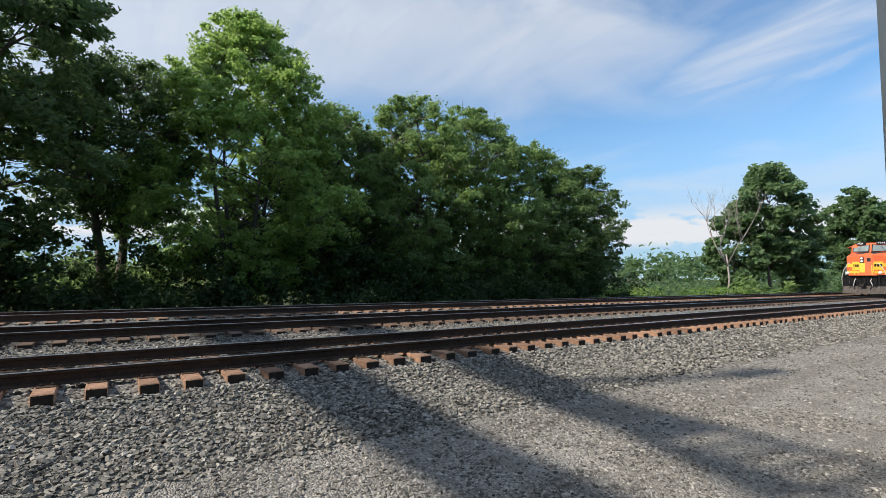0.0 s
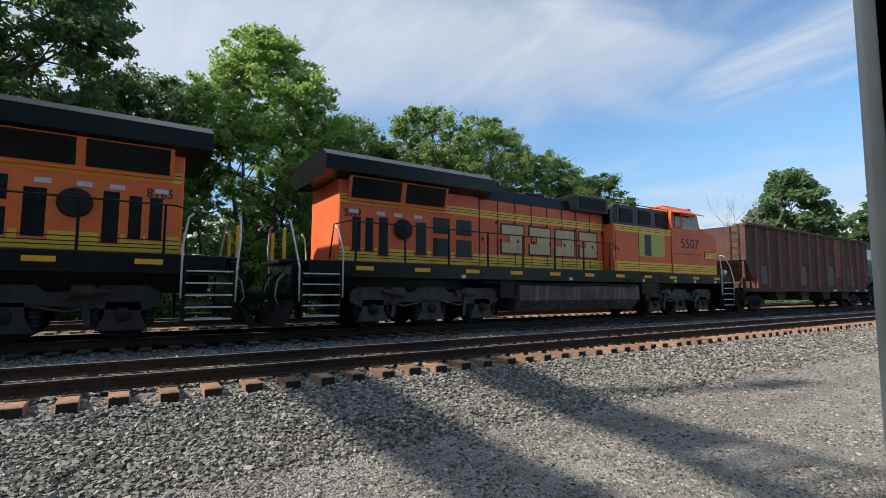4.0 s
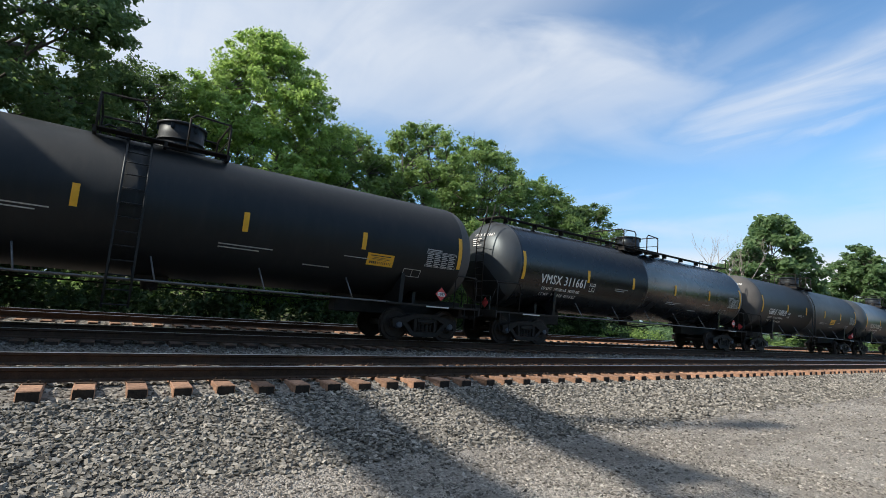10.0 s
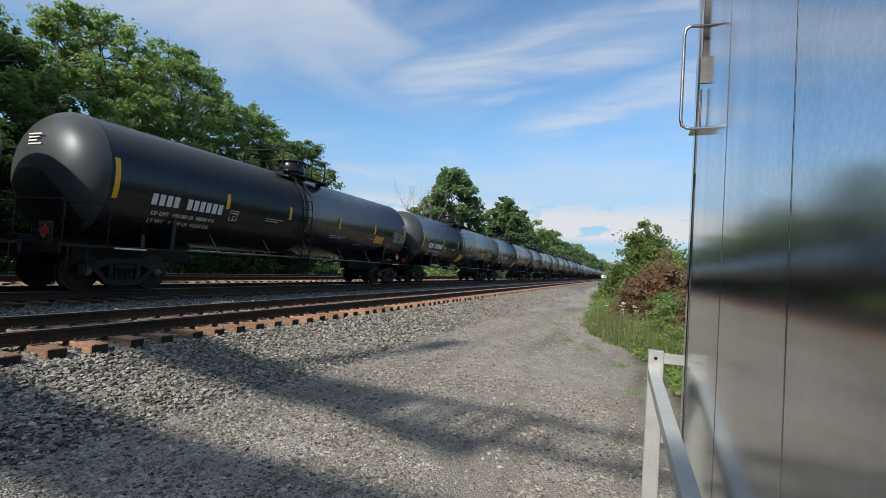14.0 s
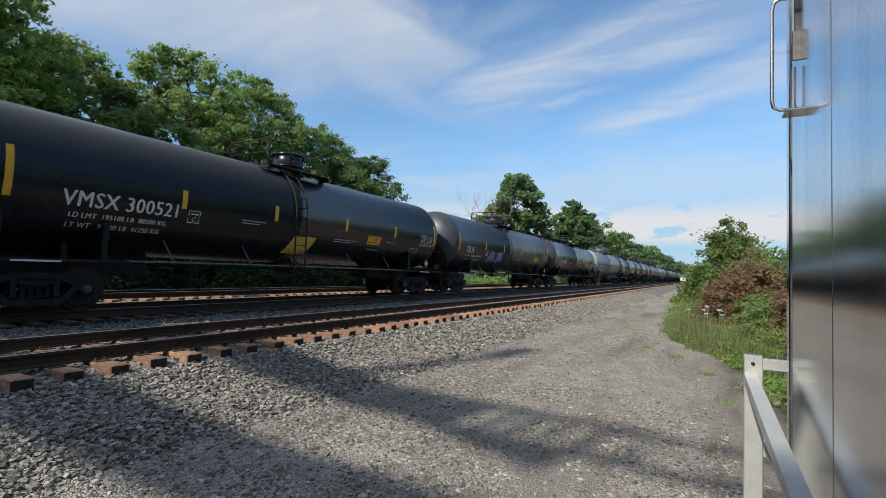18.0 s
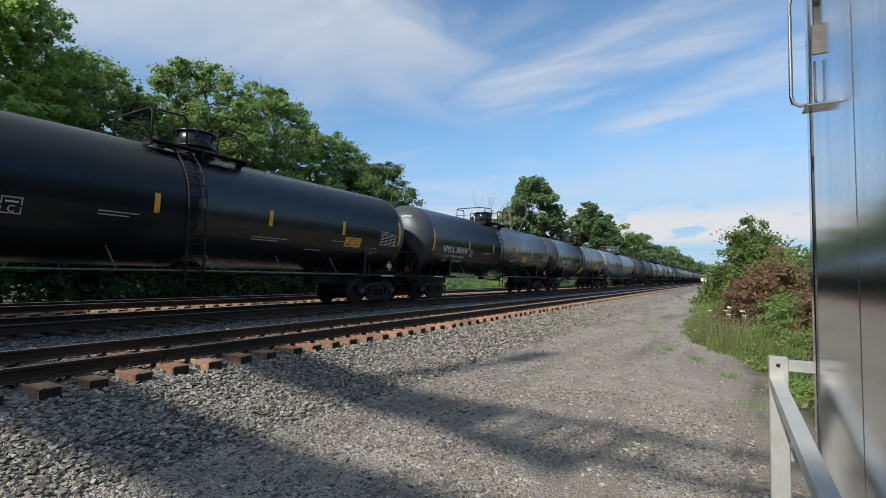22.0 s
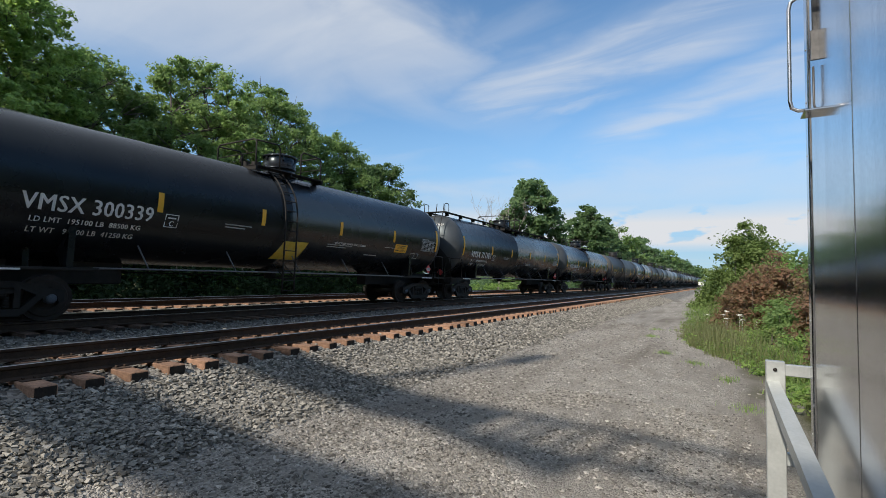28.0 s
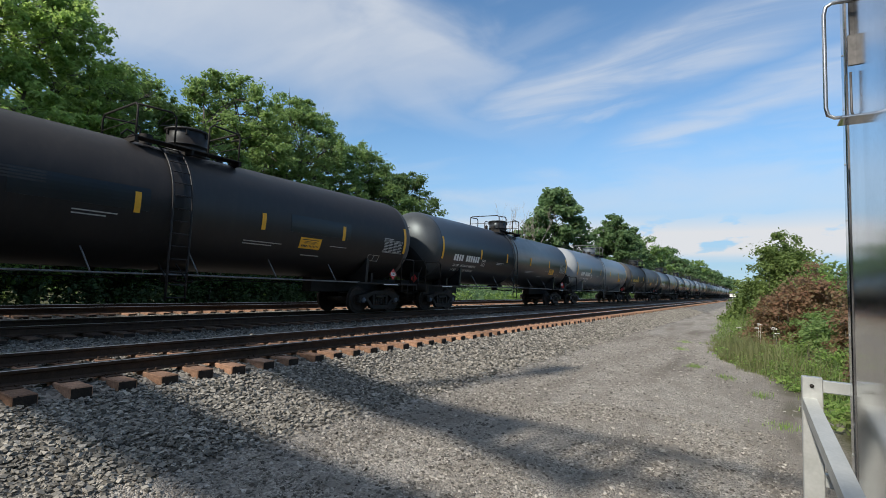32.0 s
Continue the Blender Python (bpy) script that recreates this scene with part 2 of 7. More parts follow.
def ground_material():
    """Crushed stone, compacted road and earth, told apart by the place across the tracks."""
    m, N, L, B = nodes("ground_surface")
    geo = N.new("ShaderNodeNewGeometry")
    sep = N.new("ShaderNodeSeparateXYZ"); L.new(geo.outputs["Position"], sep.inputs[0])
    wob = N.new("ShaderNodeTexNoise"); wob.inputs["Scale"].default_value = 0.6; wob.inputs["Detail"].default_value = 5
    L.new(geo.outputs["Position"], wob.inputs["Vector"])
    yy = N.new("ShaderNodeMath"); yy.operation = "MULTIPLY_ADD"; yy.inputs[1].default_value = 2.2
    L.new(wob.outputs["Fac"], yy.inputs[0]); L.new(sep.outputs["Y"], yy.inputs[2])

    def step(lo, hi):
        r = N.new("ShaderNodeMapRange"); r.inputs["From Min"].default_value, r.inputs["From Max"].default_value = lo, hi
        L.new(yy.outputs[0], r.inputs["Value"])
        return r.outputs[0]

    def vor(scale, dark, light):
        v = N.new("ShaderNodeTexVoronoi"); v.inputs["Scale"].default_value = scale
        L.new(geo.outputs["Position"], v.inputs["Vector"])
        mx = N.new("ShaderNodeMix"); mx.data_type = "RGBA"
        mx.inputs["A"].default_value, mx.inputs["B"].default_value = (*dark, 1), (*light, 1)
        sx = N.new("ShaderNodeSeparateXYZ"); L.new(v.outputs["Color"], sx.inputs[0]); L.new(sx.outputs["X"], mx.inputs["Factor"])
        return mx.outputs["Result"], v.outputs["Distance"]

    stone, d1 = vor(19, (0.06, 0.057, 0.052), (0.3, 0.284, 0.255))
    grit, d2 = vor(48, (0.15, 0.14, 0.126), (0.5, 0.47, 0.42))
    rn = N.new("ShaderNodeTexNoise"); rn.inputs["Scale"].default_value = 1.3; rn.inputs["Detail"].default_value = 8
    L.new(geo.outputs["Position"], rn.inputs["Vector"])
    mp = N.new("ShaderNodeMapping"); mp.inputs["Scale"].default_value = (0.16, 1.1, 1)
    L.new(geo.outputs["Position"], mp.inputs[0])
    ruts = N.new("ShaderNodeTexNoise"); ruts.inputs["Scale"].default_value = 1.0; ruts.inputs["Detail"].default_value = 7
    L.new(mp.outputs[0], ruts.inputs["Vector"])
    rutf = N.new("ShaderNodeMapRange"); rutf.inputs["From Min"].default_value, rutf.inputs["From Max"].default_value = 0.47, 0.66
    rutf.inputs["To Max"].default_value = 0.9
    L.new(ruts.outputs["Fac"], rutf.inputs["Value"])
    worn = N.new("ShaderNodeMix"); worn.data_type = "RGBA"; L.new(rutf.outputs[0], worn.inputs["Factor"]); L.new(grit, worn.inputs["A"])
    worn.inputs["B"].default_value = (0.165, 0.147, 0.126, 1)
    grit = worn.outputs["Result"]
    rm = N.new("ShaderNodeMix"); rm.data_type = "RGBA"; L.new(grit, rm.inputs["A"])
    rm.inputs["B"].default_value = (0.26, 0.242, 0.214, 1)
    rf = N.new("ShaderNodeMapRange"); rf.inputs["From Min"].default_value, rf.inputs["From Max"].default_value = 0.46, 0.68
    L.new(rn.outputs["Fac"], rf.inputs["Value"]); L.new(rf.outputs[0], rm.inputs["Factor"])
    earth = N.new("ShaderNodeMix"); earth.data_type = "RGBA"
    earth.inputs["A"].default_value, earth.inputs["B"].default_value = (0.035, 0.045, 0.015, 1), (0.09, 0.085, 0.035, 1)
    L.new(rn.outputs["Fac"], earth.inputs["Factor"])

    def mixin(a, b, f):
        mx = N.new("ShaderNodeMix"); mx.data_type = "RGBA"
        L.new(a, mx.inputs["A"]); L.new(b, mx.inputs["B"]); L.new(f, mx.inputs["Factor"])
        return mx.outputs["Result"]

    c = mixin(earth.outputs["Result"], rm.outputs["Result"], step(-7.4, -6.6))
    c = mixin(c, stone, step(-1.45, -1.1))
    # bed of the train's track darkened: its shade as colour, over slight grime
    bed_shade = N.new("ShaderNodeMix"); bed_shade.data_type = "RGBA"; bed_shade.blend_type = "MULTIPLY"
    L.new(c, bed_shade.inputs["A"]); bed_shade.inputs["B"].default_value = (0.45, 0.43, 0.42, 1)
    band = N.new("ShaderNodeMath"); band.operation = "MULTIPLY"
    L.new(step(4.7, 5.3), band.inputs[0]); L.new(step(8.9, 8.2), band.inputs[1]); L.new(band.outputs[0], bed_shade.inputs["Factor"])
    c = bed_shade.outputs["Result"]
    c = mixin(c, earth.outputs["Result"], step(13.4, 14.4))
    L.new(c, B.inputs["Base Color"])
    B.inputs["Roughness"].default_value = 0.92
    B.inputs["Specular IOR Level"].default_value = 0.25
    hs = N.new("ShaderNodeMix"); hs.data_type = "FLOAT"
    L.new(step(-1.45, -1.1), hs.inputs["Factor"]); L.new(d2, hs.inputs["A"]); L.new(d1, hs.inputs["B"])
    b = N.new("ShaderNodeBump"); b.inputs["Strength"].default_value = 0.9; b.inputs["Distance"].default_value = 0.03
    b.invert = True
    L.new(hs.outputs["Result"], b.inputs["Height"]); L.new(b.outputs[0], B.inputs["Normal"])
    return m


def foliage(name, c1, c2, trans=0.35):
    """Leaves with colour varied leaf by leaf and some light coming through."""
    m, N, L, B = nodes(name)
    geo = N.new("ShaderNodeNewGeometry")
    no = N.new("ShaderNodeTexNoise"); no.inputs["Scale"].default_value = 0.5
    L.new(geo.outputs["Position"], no.inputs["Vector"])
    ad = N.new("ShaderNodeMath"); ad.operation = "MULTIPLY_ADD"; ad.inputs[1].default_value = 0.55
    L.new(geo.outputs["Random Per Island"], ad.inputs[0])
    s = N.new("ShaderNodeMath"); s.operation = "MULTIPLY"; s.inputs[1].default_value = 0.5
    L.new(no.outputs["Fac"], s.inputs[0]); L.new(s.outputs[0], ad.inputs[2])
    mix = N.new("ShaderNodeMix"); mix.data_type = "RGBA"
    mix.inputs["A"].default_value, mix.inputs["B"].default_value = (*c1, 1), (*c2, 1)
    L.new(ad.outputs[0], mix.inputs["Factor"])
    L.new(mix.outputs["Result"], B.inputs["Base Color"])
    B.inputs["Roughness"].default_value = 0.55
    B.inputs["Specular IOR Level"].default_value = 0.3
    tr = N.new("ShaderNodeBsdfTranslucent")
    hv = N.new("ShaderNodeHueSaturation"); hv.inputs["Value"].default_value = 2.2; hv.inputs["Hue"].default_value = 0.493
    L.new(mix.outputs["Result"], hv.inputs["Color"]); L.new(hv.outputs[0], tr.inputs["Color"])
    ms = N.new("ShaderNodeMixShader"); ms.inputs[0].default_value = trans
    L.new(B.outputs[0], ms.inputs[1]); L.new(tr.outputs[0], ms.inputs[2])
    L.new(ms.outputs[0], N["Material Output"].inputs["Surface"])
    return m


GROUND = ground_material()
RAIL = surface("rusted_rail", (0.032, 0.021, 0.015), (0.075, 0.047, 0.031), 9, 0.75, bump=0.3, spec=0.3)
RAILHEAD = surface("polished_rail_head", (0.42, 0.41, 0.40), (0.6, 0.59, 0.57), 4, 0.22, 0.38, metal=1.0, bump=0.05)
# creosote, darkened further for the shade on ends turned from the sun
TIEEND = surface("creosoted_shaded_end_grain", (0.012, 0.009, 0.007), (0.045, 0.033, 0.025), 20, 0.85, bump=0.6)
# ties under the train: oil, and the train's shade put into the colour
TIEDARK = surface("oily_shaded_tie_wood", (0.055, 0.036, 0.026), (0.17, 0.105, 0.072), 7, 0.8, bump=0.8, fine=45, per_object=0.3)
TIE = surface("weathered_tie_wood", (0.13, 0.072, 0.045), (0.40, 0.235, 0.15), 7, 0.85, bump=0.8, fine=45, per_object=0.35)
STEEL = surface("truck_steel", (0.009, 0.008, 0.0075), (0.028, 0.025, 0.022), 5, 0.65, bump=0.2, spec=0.3)
ROD = surface("grey_pipe_steel", (0.1, 0.105, 0.11), (0.19, 0.195, 0.2), 6, 0.45, 0.6, bump=0.1, spec=0.5)
WHEEL = surface("wheel_steel", (0.015, 0.012, 0.010), (0.045, 0.034, 0.028), 5, 0.6, bump=0.15, spec=0.3)
BLACK = surface("black_tank_paint", (0.0062, 0.0068, 0.0082), (0.012, 0.0128, 0.0148), 1.2, 0.2, 0.34, bump=0.02, streak=0.12, dirt=(0.02, 0.0185, 0.018), spec=0.42, gloss=(0.78, 0.93, 1.0))
SUNDUSTY = surface("dusty_black_tank_head", (0.034, 0.039, 0.044), (0.058, 0.063, 0.067), 1.6, 0.34, 0.46, bump=0.03, streak=0.3, dirt=(0.05, 0.049, 0.048), spec=0.45, gloss=(0.78, 0.93, 1.0))
MATTE = surface("dull_black_tank_paint", (0.0082, 0.0086, 0.0092), (0.0165, 0.0168, 0.0175), 1.4, 0.42, 0.56, bump=0.04, streak=0.25, dirt=(0.035, 0.031, 0.029), spec=0.35, gloss=(0.8, 0.93, 1.0))
BROWN = surface("brown_black_tank_paint", (0.0135, 0.012, 0.012), (0.024, 0.021, 0.0205), 1.4, 0.42, 0.56, bump=0.04, streak=0.3, dirt=(0.042, 0.035, 0.031), spec=0.35, gloss=(0.84, 0.94, 1.0))
GREY = surface("grey_tank_paint", (0.066, 0.086, 0.11), (0.096, 0.119, 0.147), 1.1, 0.26, 0.38, bump=0.03, streak=0.3, dirt=(0.06, 0.066, 0.072), spec=1.0, gloss=(0.78, 0.93, 1.0))
PALE = surface("blue_grey_tank_paint", (0.078, 0.092, 0.11), (0.11, 0.125, 0.146), 1.1, 0.28, 0.4, bump=0.03, streak=0.3, dirt=(0.08, 0.08, 0.08), spec=1.0, gloss=(0.78, 0.93, 1.0))
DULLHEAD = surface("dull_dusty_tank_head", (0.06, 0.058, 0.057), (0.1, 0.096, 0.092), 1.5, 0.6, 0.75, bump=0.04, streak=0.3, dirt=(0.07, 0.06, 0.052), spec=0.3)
SUNPALEHEAD = surface("chalky_pale_tank_head", (0.25, 0.275, 0.295), (0.33, 0.35, 0.365), 1.4, 0.5, 0.65, bump=0.03, streak=0.3, dirt=(0.24, 0.245, 0.245))
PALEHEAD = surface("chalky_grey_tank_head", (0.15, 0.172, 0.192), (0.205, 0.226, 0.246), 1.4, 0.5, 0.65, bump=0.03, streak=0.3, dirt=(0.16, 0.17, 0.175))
SLATE = surface("slate_tank_paint", (0.014, 0.015, 0.018), (0.024, 0.026, 0.03), 1.1, 0.26, 0.4, bump=0.02, streak=0.2, dirt=(0.03, 0.027, 0.025), spec=0.4, gloss=(0.78, 0.93, 1.0))
YELLOW = surface("reflective_yellow", (0.72, 0.36, 0.02), (0.85, 0.45, 0.03), 8, 0.45, bump=0.05)
WHITE = surface("white_lettering", (0.62, 0.62, 0.6), (0.8, 0.8, 0.78), 6, 0.55, bump=0.0)
YTEXT = surface("yellow_lettering", (0.6, 0.38, 0.06), (0.75, 0.5, 0.09), 6, 0.55, bump=0.0)
STAINLESS = surface("brushed_stainless_sheet", (0.44, 0.45, 0.465), (0.62, 0.63, 0.64), 2.0, 0.1, 0.17, metal=1.0, bump=0.0, streak=0.5, dirt=(0.33, 0.335, 0.34), spec=0.5)
ALU = surface("aluminium_bar", (0.4, 0.42, 0.41), (0.5, 0.52, 0.51), 10, 0.4, 0.55, metal=0.4, bump=0.05)
ORANGE = surface("orange_locomotive_paint", (0.80, 0.158, 0.035), (0.90, 0.195, 0.045), 1.5, 0.4, 0.55, bump=0.03, streak=0.08, dirt=(0.4, 0.12, 0.04))
LOCOBLACK = surface("black_tank_paint", (0.005, 0.0052, 0.006), (0.010, 0.0105, 0.012), 1.2, 0.22, 0.36, bump=0.03, streak=0.16, dirt=(0.035, 0.03, 0.027), spec=0.35)
LOCOYEL = surface("yellow_locomotive_paint", (0.80, 0.47, 0.035), (0.90, 0.56, 0.055), 2, 0.45, bump=0.03, streak=0.15, dirt=(0.3, 0.2, 0.05))
RUST = surface("rusty_car_paint", (0.05, 0.026, 0.02), (0.12, 0.055, 0.04), 1.6, 0.75, bump=0.2, streak=0.5, dirt=(0.04, 0.025, 0.02))
BARK = surface("bark", (0.06, 0.05, 0.04), (0.16, 0.14, 0.12), 5, 0.9, bump=0.8, fine=30)
LEAF = foliage("oak_leaves", (0.07, 0.12, 0.044), (0.22, 0.318, 0.108), 0.48)
LEAFY = foliage("bright_leaves", (0.09, 0.155, 0.045), (0.28, 0.395, 0.115), 0.52)
# darker leaf copy: the shade under the belt is put into the colour
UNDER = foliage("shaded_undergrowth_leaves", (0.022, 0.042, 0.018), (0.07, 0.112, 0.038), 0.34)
LEAFD = foliage("dark_leaves", (0.046, 0.084, 0.036), (0.13, 0.202, 0.07), 0.4)


# mesh building
class Build:
    """Collects vertices and faces of one mesh."""

    def __init__(self):
        self.v, self.f, self.s = [], [], []

    def add(self, verts, faces, smooth=False):
        o = len(self.v)
        self.v.extend([tuple(p) for p in verts])
        self.f.extend([tuple(i + o for i in fc) for fc in faces])
        self.s.extend([smooth] * len(faces))
        return self

    def box(self, x0, x1, y0, y1, z0, z1, c=0.0):
        """A box; c bevels the edges that run along x, y and z by cutting the corners."""
        if c <= 0:
            vs = [(x, y, z) for x in (x0, x1) for y in (y0, y1) for z in (z0, z1)]
            fs = [(0, 1, 3, 2), (4, 6, 7, 5), (0, 4, 5, 1), (2, 3, 7, 6), (0, 2, 6, 4), (1, 5, 7, 3)]
            return self.add(vs, fs)
        lo, hi = (x0, y0, z0), (x1, y1, z1)
        vs, ix = [], {}
        for sx in (0, 1):
            for sy in (0, 1):
                for sz in (0, 1):
                    for ax in range(3):
                        p = []
                        for k, sgn in enumerate((sx, sy, sz)):
                            e = hi[k] if sgn else lo[k]
                            p.append(e if k == ax else e + (-c if sgn else c))
                        ix[(sx, sy, sz, ax)] = len(vs)
                        vs.append(p)
        fs = []
        for ax in range(3):
            a, b = [k for k in range(3) if k != ax]
            for sgn in (0, 1):
                q = []
                for ua, ub in ((0, 0), (1, 0), (1, 1), (0, 1)):
                    s3 = [0, 0, 0]; s3[ax] = sgn; s3[a] = ua; s3[b] = ub
                    q.append(ix[(*s3, ax)])
                fs.append(tuple(q) if sgn == (ax != 1) else tuple(reversed(q)))
        for ax in range(3):
            a, b = [k for k in range(3) if k != ax]
            for ua in (0, 1):
                for ub in (0, 1):
                    q = []
                    for w, face in ((0, a), (1, a), (1, b), (0, b)):
                        s3 = [0, 0, 0]; s3[ax] = w; s3[a] = ua; s3[b] = ub
                        q.append(ix[(*s3, face)])
                    fs.append(tuple(q))
        for sx in (0, 1):
            for sy in (0, 1):
                for sz in (0, 1):
                    fs.append((ix[(sx, sy, sz, 0)], ix[(sx, sy, sz, 1)], ix[(sx, sy, sz, 2)]))
        return self.add(vs, fs)

    def prism(self, poly, a0, a1, axis="y"):
        """A polygon pushed along an axis. For y the polygon is (x, z); for x it is (y, z); for z it is (x, y)."""
        n = len(poly)
        put = {"y": lambda p, a: (p[0], a, p[1]), "x": lambda p, a: (a, p[0], p[1]), "z": lambda p, a: (p[0], p[1], a)}[axis]
        vs = [put(p, a0) for p in poly] + [put(p, a1) for p in poly]
        fs = [tuple(range(n)), tuple(range(2 * n - 1, n - 1, -1))]
        fs += [(i, i + n, (i + 1) % n + n, (i + 1) % n) for i in range(n)]
        return self.add(vs, fs)

    def lathe(self, prof, c=(0, 0, 0), axis="x", n=24, smooth=True, a0=0.0, a1=2 * math.pi):
        """Rings of (along, radius) turned about an axis through c."""
        full = abs(a1 - a0 - 2 * math.pi) < 1e-6
        m = n if full else n + 1
        vs, fs = [], []
        for al, r in prof:
            for k in range(m):
                t = a0 + (a1 - a0) * k / n
                u, w = r * math.cos(t), r * math.sin(t)
                p = {"x": (al, u, w), "y": (u, al, w), "z": (u, w, al)}[axis]
                vs.append((p[0] + c[0], p[1] + c[1], p[2] + c[2]))
        for i in range(len(prof) - 1):
            for k in range(n if not full else m):
                k2 = (k + 1) % m
                fs.append((i * m + k, i * m + k2, (i + 1) * m + k2, (i + 1) * m + k))
        return self.add(vs, fs, smooth)

    def disc(self, al, r, c, axis="x", n=24):
        vs = []
        for k in range(n):
            t = 2 * math.pi * k / n
            u, w = r * math.cos(t), r * math.sin(t)
            p = {"x": (al, u, w), "y": (u, al, w), "z": (u, w, al)}[axis]
            vs.append((p[0] + c[0], p[1] + c[1], p[2] + c[2]))
        return self.add(vs, [tuple(range(n))])

    def cyl(self, a0, a1, r, c, axis="x", n=16):
        return self.lathe([(a0, r), (a1, r)], c, axis, n).disc(a0, r, c, axis, n).disc(a1, r, c, axis, n)

    def tube(self, path, r, n=6, r1=None):
        """A round bar along a bent path, with closed ends; r1 is the radius at its far end."""
        pts = [Vector(p) for p in path]
        vs, fs = [], []
        prev = None
        for i, p in enumerate(pts):
            d = (pts[min(i + 1, len(pts) - 1)] - pts[max(i - 1, 0)]).normalized()
            ref = prev if prev is not None else (Vector((0, 0, 1)) if abs(d.z) < 0.9 else Vector((1, 0, 0)))
            a = (ref - d * ref.dot(d)).normalized()
            b = d.cross(a)
            prev = a
            rr = r if r1 is None else r + (r1 - r) * i / (len(pts) - 1)
            for k in range(n):
                t = 2 * math.pi * k / n
                vs.append(p + a * (rr * math.cos(t)) + b * (rr * math.sin(t)))
        for i in range(len(pts) - 1):
            for k in range(n):
                k2 = (k + 1) % n
                fs.append((i * n + k, i * n + k2, (i + 1) * n + k2, (i + 1) * n + k))
        fs += [tuple(range(n)), tuple(range(len(vs) - n, len(vs)))]
        return self.add(vs, fs, True)

    def join(self, other):
        return self.add(other.v, other.f)

    def mesh(self, name, material):
        me = bpy.data.meshes.new(name)
        me.from_pydata(self.v, [], self.f)
        me.polygons.foreach_set("use_smooth", self.s)
        me.materials.append(material)
        bm = bmesh.new()
        bm.from_mesh(me)
        bmesh.ops.recalc_face_normals(bm, faces=bm.faces)
        bm.to_mesh(me)
        bm.free()
        return me


def part(name, b, material, parent=None, label="", at=None):
    """Links one built mesh as an object, under a thing or a part."""
    ob = new(name, b if isinstance(b, bpy.types.Mesh) else b.mesh(name, material))
    if parent is not None:
        ob.parent = parent
    if at is not None:
        ob.matrix_local = at
    if label:
        ob["label"] = label
    return ob


def thing(name, label, category, group="", kind="", at=None):
    ob = new(name)
    ob.empty_display_size = 0.3
    if at is not None:
        ob.matrix_world = at
    return tagged(ob, label, category, group, kind)


def big_mesh(name, verts, faces, material, smooth=False):
    """A mesh from numpy arrays: verts (n, 3), faces (m, k)."""
    me = bpy.data.meshes.new(name)
    nv, (nf, k) = len(verts), faces.shape
    me.vertices.add(nv)
    me.vertices.foreach_set("co", np.asarray(verts, dtype=np.float32).ravel())
    me.loops.add(nf * k)
    me.loops.foreach_set("vertex_index", np.asarray(faces, dtype=np.int32).ravel())
    me.polygons.add(nf)
    me.polygons.foreach_set("loop_start", np.arange(0, nf * k, k, dtype=np.int32))
    me.polygons.foreach_set("use_smooth", np.full(nf, smooth))
    me.update(calc_edges=True)
    me.materials.append(material)
    return me


# ---- ground and tracks ----
TRACKS = ((0.0, 0.0), (4.57, 0.085), (9.14, 0.15))   # near rail's place across, height of the rails
GAUGE = 1.505
PROFILE = ((-600, 2.0), (-120, 0.5), (-30, -0.4), (-14, -0.85), (-10, -1.0), (-7.2, -0.92), (-5, -0.86), (-3.0, -0.84), (-2.5, -0.79), (-1.1, -0.475), (-0.72, -0.345), (-0.5, -0.31), (-0.2, -0.25),
           (0.75, -0.235), (2.1, -0.235), (3.6, -0.19), (5.3, -0.16), (6.9, -0.15), (8.2, -0.10), (10.0, -0.09), (11.3, -0.1), (12.6, -0.6), (14.0, -0.9), (18, -1.0), (40, -1.4), (120, -1.0), (700, 8))


def height(y):
    ys = [p[0] for p in PROFILE]
    return float(np.interp(y, ys, [p[1] for p in PROFILE]))


def unevenness(x, y):
    """Small rises and dips of the ground."""
    wob = np.array([noise.noise((a * 0.35, b * 0.9, 0)) + 0.6 * noise.noise((a * 1.3, b * 1.7, 4)) for a, b in zip(x, y)])
    return wob * np.interp(y, [-40, -8, -6.5, -3, -1.5, -0.6, 0, 11, 13, 40], [0.2, 0.05, 0.02, 0.014, 0.04, 0.008, 0.008, 0.02, 0.12, 0.4])


def make_ground():
    xs = np.unique(np.concatenate([np.linspace(-900, -20, 23), np.linspace(-20, 60, 161), np.linspace(60, 300, 61), np.linspace(300, 3000, 28)]))
    ys = np.unique(np.concatenate([np.linspace(-900, -30, 12), np.linspace(-30, -9, 22), np.linspace(-9, 14, 116), np.linspace(14, 60, 24), np.linspace(60, 1500, 16)]))
    X, Y = np.meshgrid(xs, ys, indexing="ij")
    Z = np.interp(Y, [p[0] for p in PROFILE], [p[1] for p in PROFILE])
    Z = Z + unevenness(X.ravel(), Y.ravel()).reshape(X.shape)
    v = np.stack([X, Y, Z], -1).reshape(-1, 3)
    nx, ny = len(xs), len(ys)
    i = (np.arange(nx - 1)[:, None] * ny + np.arange(ny - 1)[None, :]).ravel()
    f = np.stack([i, i + ny, i + ny + 1, i + 1], -1)
    ob = new("ground", big_mesh("ground", v, f, GROUND, True))
    tagged(ob, "pale crushed stone and compacted gravel road beside tracks", "ground", kind="structure")


make_ground()

RAIL_SECTION = ((-0.07, -0.18), (0.07, -0.18), (0.07, -0.168), (0.012, -0.145), (0.009, -0.06), (0.034, -0.042), (0.036, -0.006), (-0.036, -0.006), (-0.034, -0.042), (-0.009, -0.06), (-0.012, -0.145), (-0.07, -0.168))
X0, X1 = -60.0, 1500.0


